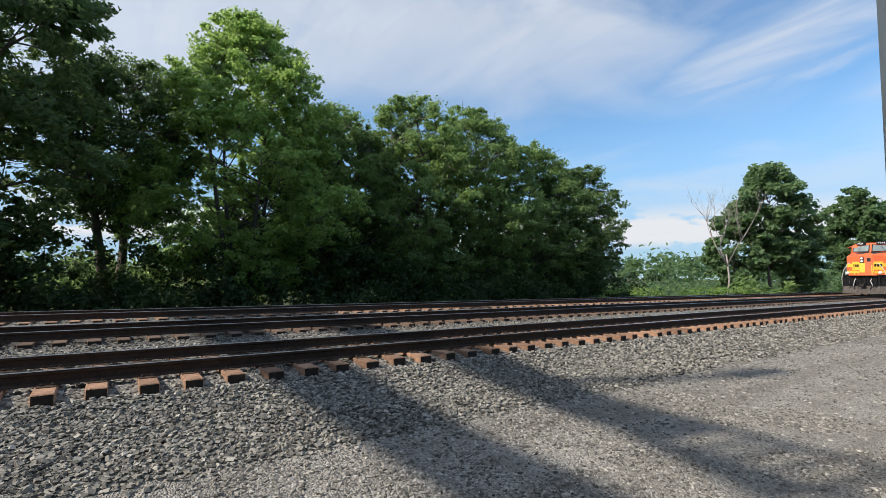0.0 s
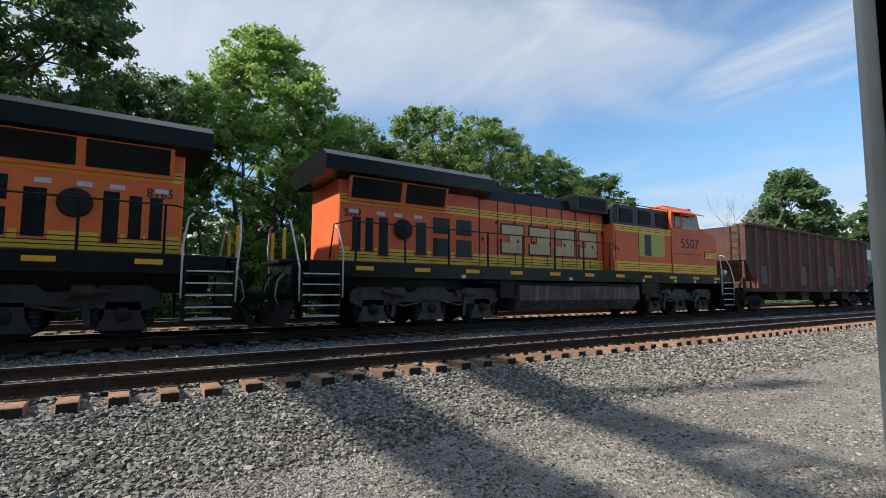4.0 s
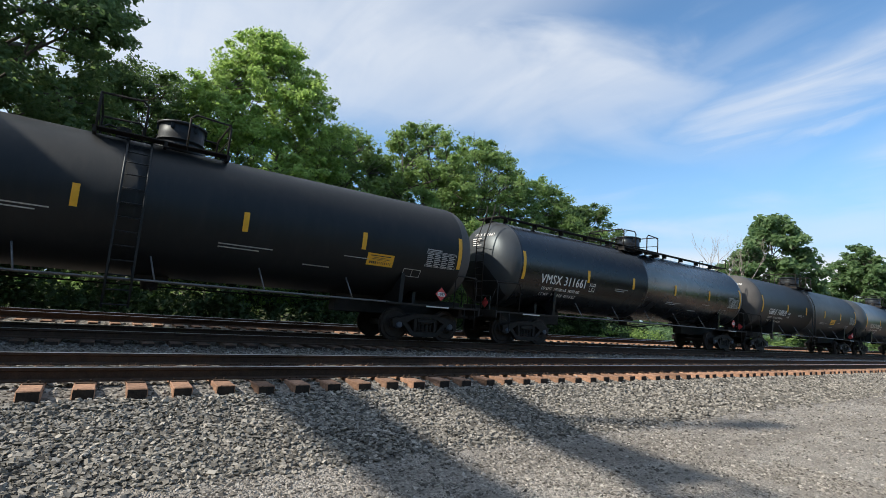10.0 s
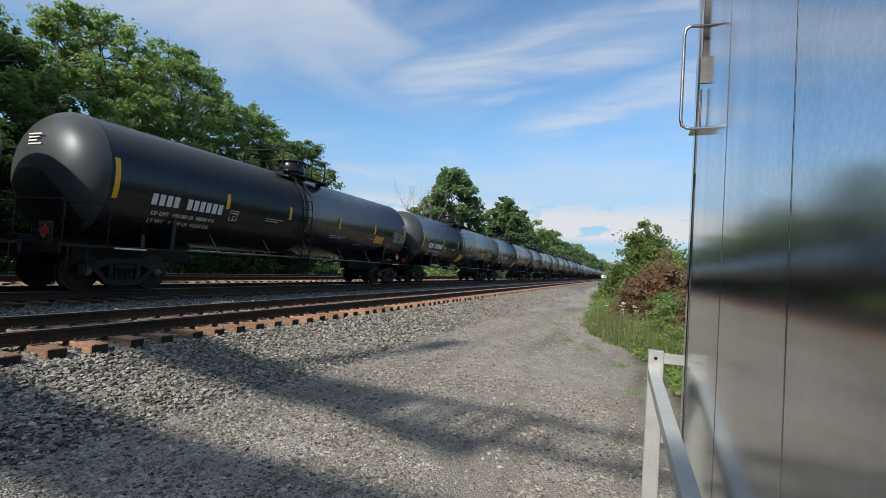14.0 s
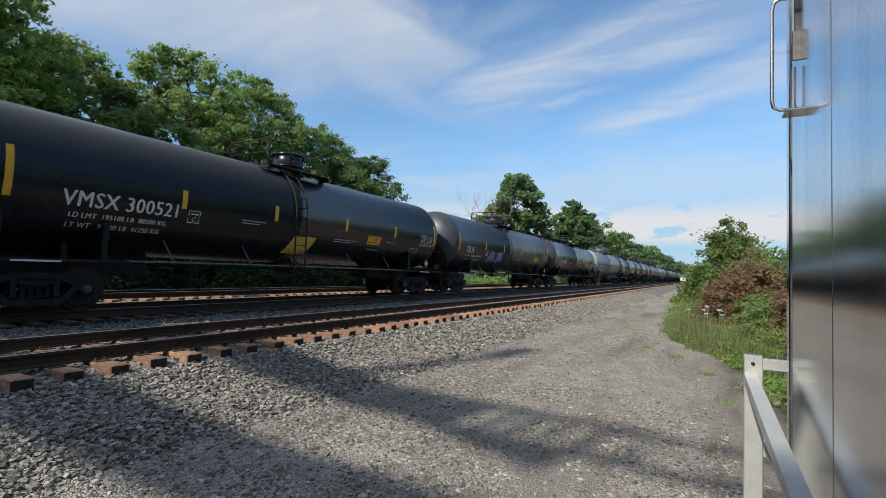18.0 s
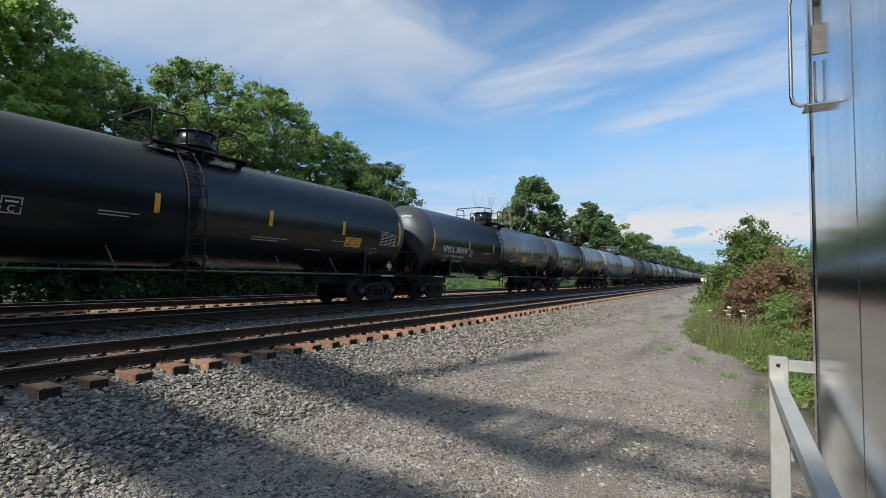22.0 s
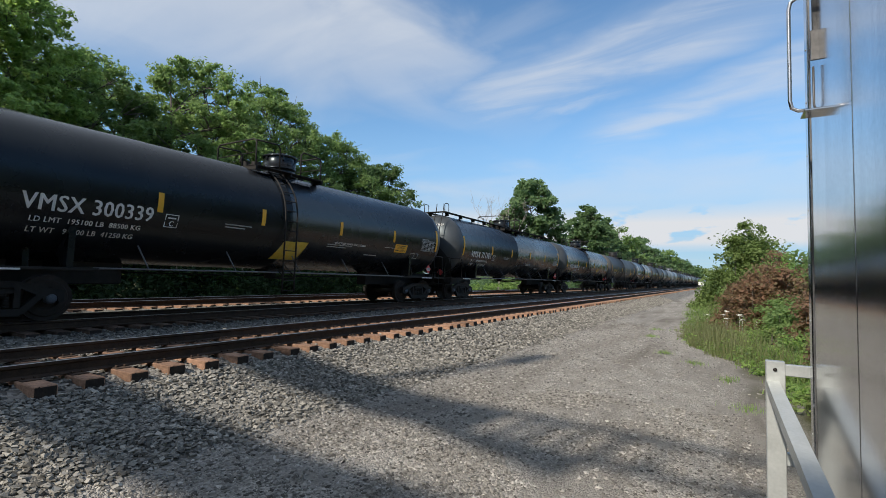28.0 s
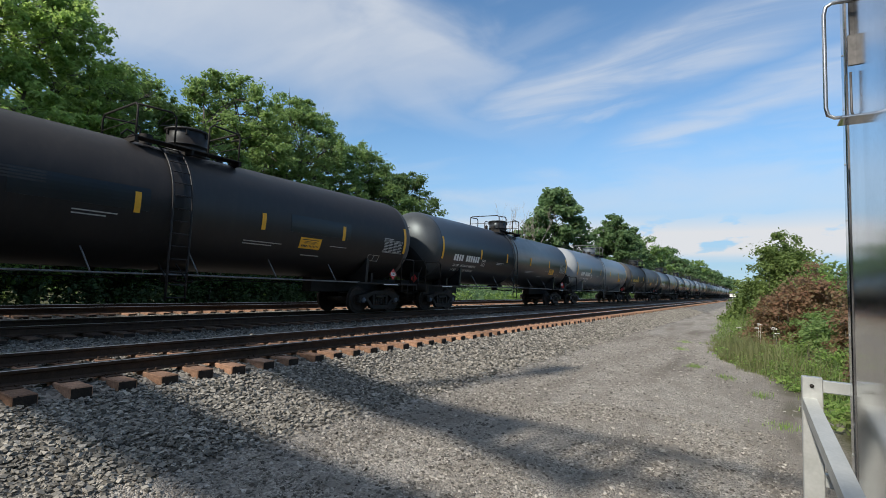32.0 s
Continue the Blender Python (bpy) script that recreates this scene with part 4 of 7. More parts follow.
def walk_build(L):
    """Grated roof walk along the whole tank, on short posts."""
    b = Build()
    z = ZC + R + 0.1
    b.box(0.9, L - 0.9, -0.62, -0.36, z, z + 0.035, 0.006)
    b.box(0.9, L - 0.9, 0.36, 0.62, z, z + 0.035, 0.006)
    for x in (0.9, L - 1.2):
        b.box(x, x + 0.3, -0.62, 0.62, z + 0.01, z + 0.045, 0.006)
    for x in np.arange(1.3, L - 1.2, 1.45):
        for y in (-0.5, 0.5):
            b.box(x - 0.025, x + 0.025, y - 0.1, y + 0.1, z - 0.16, z)
    for x in (1.1, L - 1.1):
        for y in (-0.6, 0.6):
            b.tube([(x - 0.2, y, z + 0.03), (x - 0.2, y, z + 0.38), (x - 0.12, y, z + 0.45), (x + 0.12, y, z + 0.45), (x + 0.2, y, z + 0.38), (x + 0.2, y, z + 0.03)], 0.018, 5)
    return b


def end_ladder_build(L, s):
    f = lambda x: x if s > 0 else L - x
    b = Build()
    for y in (-0.75, -0.35):
        b.tube([(f(0.2), y, 1.1), (f(0.18), y, 3.4), (f(0.5), y, ZC + R + 0.1), (f(0.56), y, ZC + R + 0.45)], 0.02, 5)
    for k in range(10):
        u = k / 10
        b.tube([(f(0.19 - 0.01 * u), -0.75, 1.3 + 0.23 * k), (f(0.19 - 0.01 * u), -0.35, 1.3 + 0.23 * k)], 0.014, 4)
    return b


def diamond_build(x, y, z, s, axis):
    b = Build()
    pts = [(0, -s), (s, 0), (0, s), (-s, 0)]
    if axis == "y":
        return b.prism([(x + a, z + c) for a, c in pts], y - 0.012, y, "y")
    return b.prism([(y + a, z + c) for a, c in pts], x - 0.012, x, "x")


PLACARD = surface("red_placard", (0.5, 0.05, 0.05), (0.62, 0.08, 0.07), 12, 0.45, bump=0)
SHEETY = surface("faded_yellow_sheet", (0.55, 0.36, 0.03), (0.75, 0.55, 0.08), 5, 0.6, bump=0, streak=0.5, dirt=(0.5, 0.46, 0.32))
FADED = surface("faded_white_stencil", (0.30, 0.30, 0.29), (0.5, 0.5, 0.48), 25, 0.7, bump=0)
BLUEPAINT = surface("blue_spray_paint", (0.10, 0.16, 0.33), (0.2, 0.28, 0.5), 3, 0.5, bump=0)
DARKBAR = surface("black_print", (0.02, 0.02, 0.02), (0.05, 0.05, 0.05), 9, 0.6, bump=0)


def frame_bars(x0, x1, z0, z1, t=0.018):
    return [(x0, x1, z0, z0 + t), (x0, x1, z1 - t, z1), (x0, x0 + t, z0, z1), (x1 - t, x1, z0, z1)]


def tank_car(i, style, L, front):
    paint, mark, ink, walkway, extra = style
    M = PAINT[paint]
    INK = WHITE if ink == "white" else YTEXT
    bits = [PAINT_WORDS[paint], "tank car on freight trucks with", {"white": "white", "yellow": "yellow"}[ink], "lettering"]
    if walkway:
        bits = [PAINT_WORDS[paint], "tank car with roof walk and", ink, "lettering"]
    if extra in ("logo", "scrawl", "blue", "chalk"):
        bits = [PAINT_WORDS[paint], "tank car with painted graffiti on its flank"]
    ob = thing("tank_car", " ".join(bits), "tank car", "tank cars in the train")
    k = "%.2f" % L
    m = -1 if extra == "logo" else 1
    k += "" if m > 0 else "m"
    S = lambda key, maker, mat: shared(key + k, maker, mat)
    tank = part("tank", S("tank" + paint, lambda: tank_build(L), M), None, ob, PAINT_WORDS[paint] + " painted steel shell")
    sunlit_heads(tank.data, L)
    for s in (1, -1):
        e = "f" if s > 0 else "r"
        part("head_shield", S("shield" + e + ("n" if mark[:4] == "NATX" and paint == "grey" else ""), lambda: shield_build(L, s), M if mark[:4] == "NATX" and paint == "grey" else MATTE), None, ob, "steel half head shield")
        part("end_deck", S("deck" + e, lambda: deck_build(L, s), STEEL), None, ob)
        part("end_rail", S("endrail" + e, lambda: handrail_build(L, s), STEEL), None, ob)
        part("saddle", S("saddle" + paint + e, lambda: saddle_build(L, s), M), None, ob)
        part("stub_sill", S("sill" + e, lambda: sill_build(L, s), STEEL), None, ob)
        part("coupler", shared("coupler%d" % s, lambda: coupler_build(s), STEEL), None, ob, at=pose(0 if s > 0 else L, 0, 0))
        truck(ob, 2.05 if s > 0 else L - 2.05, front)
        part("platform_rail", S("toprail" + e + ("g" if paint in ("grey", "pale") else ""), lambda: rail_build(L, -s, m), ROD if paint in ("grey", "pale") else STEEL), None, ob, "bent pipe guard rail")
    for sd in (-1, 1):
        part("side_rod", S("rod%d" % sd, lambda: rods_build(L, sd), ROD), None, ob)
    part("bottom_outlet", S("belly", lambda: belly_build(L), STEEL), None, ob)
    part("top_platform", S("platform", lambda: platform_build(L, m), STEEL), None, ob)
    hs = part("valve_housing", S("housing" + paint, lambda: housing_build(L, m), M), None, ob)
    part("lid", S("lid" + paint, lambda: lid_build(L, m), M), None, hs)
    tagged(part("valve_group", S("valves", lambda: valves_build(L, m), STEEL), None, ob), kind="stuff")
    if walkway:
        part("roof_walk", S("walk", lambda: walk_build(L), STEEL), None, ob, "black steel grating walk")
        part("end_ladder", S("endladder", lambda: end_ladder_build(L, 1), STEEL), None, ob)
    else:
        part("ladder", S("ladder" + paint, lambda: ladder_build(L, m), M if paint != "black" else STEEL), None, ob)
    for n, x in enumerate((1.36, 4.71, 7.55, 10.7, 13.7, L - 1.3)):
        h = 0.47 if n in (0, 5) else 0.225
        c = 2.68 if n in (0, 5) else 2.62
        part("stripe", S("stripe%d" % n, lambda: side_patch(x - 0.062, x + 0.062, c - h, c + h, 0.006), YELLOW), None, ob)
    # data panels, hazard diamonds, emergency panel
    part("data_panel", S("data", lambda: bars(frame_bars(15.68, 16.75, 2.18, 2.6, 0.014) + [(15.72 + 0.255 * c, 15.94 + 0.255 * c - 0.05 * ((r + c) % 2), 2.21 + 0.054 * r, 2.238 + 0.054 * r) for c in range(4) for r in range(7)] + [(15.7, 16.73, 2.62, 2.635), (15.7, 16.2, 2.66, 2.69)]), FADED), None, ob)
    part("test_panel", S("test", lambda: bars(frame_bars(15.05, 15.62, 1.84, 2.05, 0.016) + [(15.33, 15.345, 1.84, 2.05)]), FADED), None, ob)
    if extra != "chalk" and not walkway:
        ex = -1.85 if i % 3 == 1 else 0.0
        p = part("emergency_panel", S("emerg%d" % (i % 3 == 1), lambda: side_patch(13.86 + ex, 14.66 + ex, 2.02, 2.34, 0.006), YELLOW), None, ob, "yellow panel with black print")
        part("print", S("emprint%d" % (i % 3 == 1), lambda: bars([(13.94 + ex, 14.56 + ex, 2.27, 2.292), (14.04 + ex, 14.48 + ex, 2.225, 2.237), (14.0 + ex, 14.54 + ex, 2.19, 2.202)] + [(13.94 + 0.055 * c + ex + (0.02 if c > 3 else 0), 13.98 + 0.055 * c + ex, 2.07, 2.13) for c in range(12)] + [(14.04 + ex, 14.44 + ex, 2.16, 2.168)]), DARKBAR), None, p)
    d = part("hazard_placard", S("diamond", lambda: diamond_build(16.35, -1.42, 1.42, 0.2, "y"), PLACARD), None, ob, "red diamond with white number")
    part("number", S("dnum", lambda: Build().box(16.22, 16.48, -1.437, -1.433, 1.36, 1.48), WHITE), None, d)
    part("digit", S("ddig", lambda: side_text("1987", 16.235, 1.38, 0.115, flat_y=-1.44), DARKBAR), None, d)
    part("end_placard", S("diamond_end", lambda: diamond_build(0.41, -0.72, 1.32, 0.17, "x"), PLACARD), None, ob, "red diamond placard")
    if mark:
        tagged(part("head_mark", head_text(mark, 0.2, 3.62, 0.15), INK, ob, ink + " stencilled letters on the head"), kind="stuff")
    for n in range(4):
        part("head_stencil", S("endst%d" % n + ink, lambda: Build().box(head_x(0.66) - 0.03, head_x(0.66) - 0.01, -0.3 + 0.08 * (n % 3), 0.16, 3.5 - 0.075 * n, 3.53 - 0.075 * n), INK), None, ob)
    part("head_placard_holder", S("hph" + paint, lambda: Build().box(0.41, 0.45, -0.95, -0.5, 1.1, 1.56, 0.006), M), None, ob)
    for n, x in enumerate((1.5, L - 2.3)):
        part("deck_stencil", S("deckst%d" % n, lambda: Build().box(x, x + 0.8, -1.416, -1.411, 1.02, 1.055), WHITE), None, ob)
    # reporting mark and load figures
    if mark:
        small = mark[:4] in ("NATX", "UTLX") or paint == "pale"
        x, size, room = (1.6, 0.42, 2.0) if extra == "logo" else ((2.4, 0.36, 1.85) if small else (2.22, 0.45, 2.36))
        tagged(part("reporting_mark", side_text(mark, x, 2.27 if small else 2.17, size, wide=min(1.0, room / (size * FLAT[mark][0][:, 0].max()))), INK, ob, ink + " stencilled letters"), kind="stuff")
    else:
        part("reporting_mark", S("nomark" + ink, lambda: bars([(2.3 + 0.21 * c + (0.2 if c > 3 else 0), 2.45 + 0.21 * c + (0.2 if c > 3 else 0), 2.2, 2.48) for c in range(10)]), INK), None, ob, "worn stencilled lettering")
    tagged(part("load_figure", S("figures" + ink, lambda: (lambda a, b: a.add(b.v, b.f))(side_text(LIMITS[0], 2.38, 1.95, 0.145), side_text(LIMITS[1], 2.38, 1.75, 0.145)), INK if ink == "white" else FADED), None, ob), kind="stuff")
    part("plate_mark", S("plate" + ink, lambda: (lambda a, b: a.add(b.v, b.f))(bars(frame_bars(4.86, 5.17, 2.08, 2.38, 0.016) + [(4.92, 5.11, 2.28, 2.31)]), side_text("C", 4.955, 2.11, 0.17)), INK), None, ob)
    tagged(part("small_stencil", S("sten" + ink, lambda: bars([(10.2, 11.4, 2.06, 2.085), (10.2, 11.1, 1.99, 2.015), (12.2, 12.9, 1.82, 1.845), (13.2, 13.9, 2.16, 2.18), (6.4, 7.2, 2.3, 2.325), (6.4, 7.0, 2.23, 2.255)]), FADED), None, ob), kind="stuff")
    if paint in ("grey", "brown") and ink == "yellow":
        part("owner_line", S("owner", lambda: side_text(LIMITS[5], 2.38, 2.12, 0.12), FADED), None, ob, "small stencilled owner line")
        tagged(part("stencil_block", S("block", lambda: bars([(5.25, 5.95, 2.9 - 0.06 * q, 2.935 - 0.06 * q) for q in range(4)]), DARKBAR), None, ob), kind="stuff")
        part("bracket_box", S("brbox", lambda: Build().box(1.55, 1.85, -1.44, -1.36, 1.1, 1.46, 0.012).box(1.62, 1.78, -1.4, -1.2, 1.44, 1.58, 0.01), ROD), None, ob, "grey bracket box over the truck")
    if extra == "sheet":
        p = part("warning_sheet", S("sheet", lambda: side_patch(8.25, 9.2, 1.5, 2.05, 0.009, 0.34), SHEETY), None, ob, "peeling faded yellow warning sheet")
        if i % 2:
            part("warning_line", S("vent" + ink, lambda: side_text(LIMITS[6], 10.5, 2.1, 0.1), INK), None, ob, "small stencilled warning")
    if extra == "logo":
        # black patches stand in for the dark ground mirrored in the lower flank
        for x0, x1, z1 in ((1.25, 5.1, 2.2), (5.1, 9.6, 2.34), (9.75, 12.6, 2.26), (12.6, 16.8, 2.12)):
            part("dark_lower_paint", side_patch(x0, x1, 1.42, z1, 0.0035, 0.0, 8), BLACK, ob, "dark ground reflection painted on the lower flank")
        for c in range(6):
            x = 1.55 + 0.62 * c
            part("sign_block", side_patch(x, x + 0.5, 2.98, 3.36, 0.006, 0.06), WHITE, ob, "plain white block of a sign")
    if extra in ("logo", "scrawl", "chalk"):
        x, z, w, h = {"logo": (4.9, 1.72, 2.4, 0.72), "scrawl": (11.2, 2.3, 1.9, 0.55), "chalk": (3.4, 1.9, 4.6, 0.9)}[extra]
        tagged(part("graffiti", bubbles(x, z, w, h, i) if extra == "logo" else scrawl(x, z, w, h, i, 8), FADED if extra == "chalk" else WHITE, ob, "loose sprayed scribble"), kind="stuff")
    if extra == "blue":
        b = Build()
        for c in range(4):
            q = side_patch(5.3 + 0.62 * c, 5.72 + 0.62 * c, 1.75 + 0.05 * (c % 2), 2.35, 0.006, 0.35 * (-1) ** c, 4)
            b.add(q.v, q.f)
        part("graffiti", b, BLUEPAINT, ob, "faded blue sprayed shapes")
    if extra == "patch":
        for x in (1.55, 5.4, 11.6):
            part("paint_patch", side_patch(x, x + 2.4, 2.45, 2.95, 0.004), SLATE, ob, "grey paint patch")
    CARS.append((ob, front))
    return ob


def far_car(i, L, front):
    """A car that stays far down the line: fewer parts."""
    paint = ("black", "slate", "matte", "grey", "black", "pale")[(i * 5 + i // 3) % 6]
    ob = thing("tank_car", PAINT_WORDS[paint] + " tank car far down the line", "tank car", "tank cars in the train")
    k = "%.2f" % L
    sunlit_heads(part("tank", shared("tank" + paint + k, lambda: tank_build(L), PAINT[paint]), None, ob).data, L)
    for s in (1, -1):
        e = "f" if s > 0 else "r"
        part("end_deck", shared("deck" + e + k, lambda: deck_build(L, s), STEEL), None, ob)
        part("stub_sill", shared("sill" + e + k, lambda: sill_build(L, s), STEEL), None, ob)
        part("platform_rail", shared("toprail" + e + k, lambda: rail_build(L, -s), STEEL), None, ob)
        truck(ob, 2.05 if s > 0 else L - 2.05, front, True)
    part("top_platform", shared("platform" + k, lambda: platform_build(L), STEEL), None, ob)
    part("valve_housing", shared("housing" + paint + k, lambda: housing_build(L), PAINT[paint]), None, ob)
    CARS.append((ob, front))


def all_cars():
    # slack in the couplers lets the cars stand a little nearer or further apart
    fronts = [FIRST + PITCH * i + float(np.interp(i, (1, 5, 12, 20, 33), (0.0, -0.2, 0.22, 0.18, -0.2))) for i in range(69)]
    for i in range(69):
        L = PITCH
        if i < len(FLEET):
            tank_car(i, FLEET[i], L, fronts[i])
        else:
            far_car(i, L, fronts[i])


all_cars()


# ---- locomotives ----
GLASS = surface("dark_window_glass", (0.02, 0.025, 0.03), (0.05, 0.06, 0.065), 3, 0.06, 0.12, bump=0, spec=0.8)
# pale copy of the glass: the mirrored sky is put into its colour
PALEGLASS = surface("bright_windshield_glass", (0.16, 0.2, 0.2), (0.25, 0.3, 0.3), 3, 0.05, 0.1, bump=0, spec=0.8)
LAMP = surface("headlight_lens", (0.6, 0.6, 0.55), (0.85, 0.85, 0.8), 9, 0.1, bump=0)
STEPWHITE = surface("white_step_edge", (0.5, 0.5, 0.48), (0.7, 0.7, 0.68), 9, 0.6, bump=0.1)
TANKGREY = surface("grey_fuel_tank_paint", (0.27, 0.28, 0.29), (0.36, 0.37, 0.38), 2, 0.5, bump=0.05, streak=0.35, dirt=(0.16, 0.14, 0.12))
TANKDIRT = surface("dirty_brown_fuel_tank", (0.06, 0.045, 0.04), (0.13, 0.10, 0.085), 2, 0.7, bump=0.1, streak=0.7, dirt=(0.3, 0.28, 0.26))
TRUCKGREY = surface("dusty_locomotive_truck", (0.045, 0.039, 0.034), (0.12, 0.105, 0.09), 5, 0.75, bump=0.25, streak=0.5, dirt=(0.02, 0.018, 0.016))
TRUCKDARK = surface("dark_locomotive_truck", (0.018, 0.017, 0.016), (0.045, 0.041, 0.038), 4, 0.7, bump=0.2, streak=0.4, dirt=(0.07, 0.06, 0.05))
PLOWRUST = surface("worn_plow_steel", (0.035, 0.028, 0.024), (0.085, 0.07, 0.06), 4, 0.7, bump=0.2, streak=0.6, dirt=(0.14, 0.12, 0.1))
CREAM = surface("faded_cream_paint", (0.5, 0.38, 0.2), (0.62, 0.5, 0.3), 3, 0.55, bump=0.02, streak=0.3)
GREENYEL = surface("pale_yellow_green_paint", (0.42, 0.40, 0.08), (0.52, 0.48, 0.11), 2, 0.5, bump=0.03, streak=0.2)
OLDORANGE = surface("faded_orange_paint", (0.66, 0.115, 0.035), (0.80, 0.16, 0.05), 1.5, 0.5, 0.65, bump=0.05, streak=0.22, dirt=(0.26, 0.07, 0.04))
HOODX = 16.1


def loco_truck(L, parent, x, front, m):
    t = part("truck", Build().box(-0.25, 0.25, -1.0, 1.0, 0.6, 0.95, 0.03), m, parent, at=pose(x, 0, 0))
    for s in (-1, 1):
        b = Build()
        y0, y1 = s * 1.0, s * 1.2
        b.prism([(-2.5, 0.98), (-2.3, 1.12), (-1.5, 1.12), (-1.25, 0.98), (-0.6, 0.98), (-0.45, 1.12), (0.45, 1.12), (0.6, 0.98), (1.25, 0.98), (1.5, 1.12), (2.3, 1.12), (2.5, 0.98), (2.5, 0.72), (2.2, 0.6), (1.3, 0.64), (0.9, 0.7), (-0.9, 0.7), (-1.3, 0.64), (-2.2, 0.6), (-2.5, 0.72)], y0, y1, "y")
        for ax in (-1.85, 0, 1.85):
            b.prism([(ax - 0.3, 0.78), (ax + 0.3, 0.78), (ax + 0.32, 0.5), (ax + 0.46, 0.2), (ax - 0.46, 0.2), (ax - 0.32, 0.5)], y0, y1, "y")
        for ax in (-0.92, 0.92):
            b.cyl(y1, y1 + s * 0.12, 0.09, (ax, 0, 0.92), "y", 10)
            b.tube([(ax - 0.5, y1 + s * 0.05, 0.7), (ax, y1 + s * 0.06, 0.6), (ax + 0.5, y1 + s * 0.05, 0.7)], 0.03, 6)
        part("truck_frame", b, m, t)
        for ax in (-2.32, -1.38, -0.46, 0.46, 1.38, 2.32):
            sb = Build()
            for k in range(4):
                sb.lathe([(0.3 + 0.085 * k, 0.085), (0.335 + 0.085 * k, 0.105), (0.37 + 0.085 * k, 0.085)], (ax, s * 1.1, 0), "z", 8)
            part("coil_spring", sb, STEEL, t, "dark coil spring")
        for ax in (-1.2, 1.2):
            part("brake_cylinder", Build().lathe([(ax - 0.2, 0.0), (ax - 0.2, 0.12), (ax + 0.12, 0.13), (ax + 0.2, 0.06), (ax + 0.42, 0.05)], (0, s * 1.3, 1.0), "x", 12), m, t)
            part("brake_hanger", Build().prism([(ax - 0.06, 0.98), (ax + 0.06, 0.98), (ax + 0.14, 0.3), (ax + 0.02, 0.3)], min(s * 1.2, s * 1.26), max(s * 1.2, s * 1.26), "y"), m, t)
        part("sand_pipe", Build().tube([(-2.55, s * 1.15, 1.15), (-2.75, s * 1.1, 0.7), (-2.6, s * 0.95, 0.25)], 0.025, 5), STEEL, t)
    for ax in (-1.85, 0, 1.85):
        w = part("wheelset", shared("loco_wheelset", lambda: wheel_build(0.53), WHEEL), None, t, at=pose(ax, 0, 0.53))
        WHEELS.append((w, (ax, 0, 0.53), 0.53, front + x + ax))
        for s in (-1, 1):
            part("journal", Build().lathe([(s * 1.3, 0.0), (s * 1.3, 0.1), (s * 1.27, 0.14), (s * 1.15, 0.15)], (ax, 0, 0.53), "y", 14), STEEL, t)
    return t


S2 = (-1, 1)


def hull(points):
    """The solid that closes round a few corner points."""
    bm = bmesh.new()
    for p in points:
        bm.verts.new(p)
    bmesh.ops.convex_hull(bm, input=bm.verts)
    bmesh.ops.dissolve_limit(bm, angle_limit=0.02, verts=bm.verts, edges=bm.edges)
    bm.verts.index_update()
    b = Build()
    used = {v: i for i, v in enumerate(v for v in bm.verts if v.link_faces)}
    b.add([v.co[:] for v in used], [tuple(used[v] for v in f.verts) for f in bm.faces])
    bm.free()
    return b


def plate(q, thick, side=-1):
    """A thin four-cornered sheet raised outwards from a flat face; side -1 or 1 tells which way its corners run."""
    p = [Vector(c) for c in q]
    n = (p[1] - p[0]).cross(p[3] - p[0]).normalized()
    if n.x > 0.05 or (abs(n.x) <= 0.05 and n.z < 0):
        n = -n
    vs = [c - n * 0.004 for c in p] + [c + n * thick for c in p]
    return Build().add(vs, [(0, 1, 2, 3), (7, 6, 5, 4), (0, 4, 5, 1), (1, 5, 6, 2), (2, 6, 7, 3), (3, 7, 4, 0)])


def one_side(s, x0, x1, z0, z1, y, out):
    a, c = sorted((s * y, s * (y + out)))
    return Build().box(x0, x1, a, c, z0, z1)


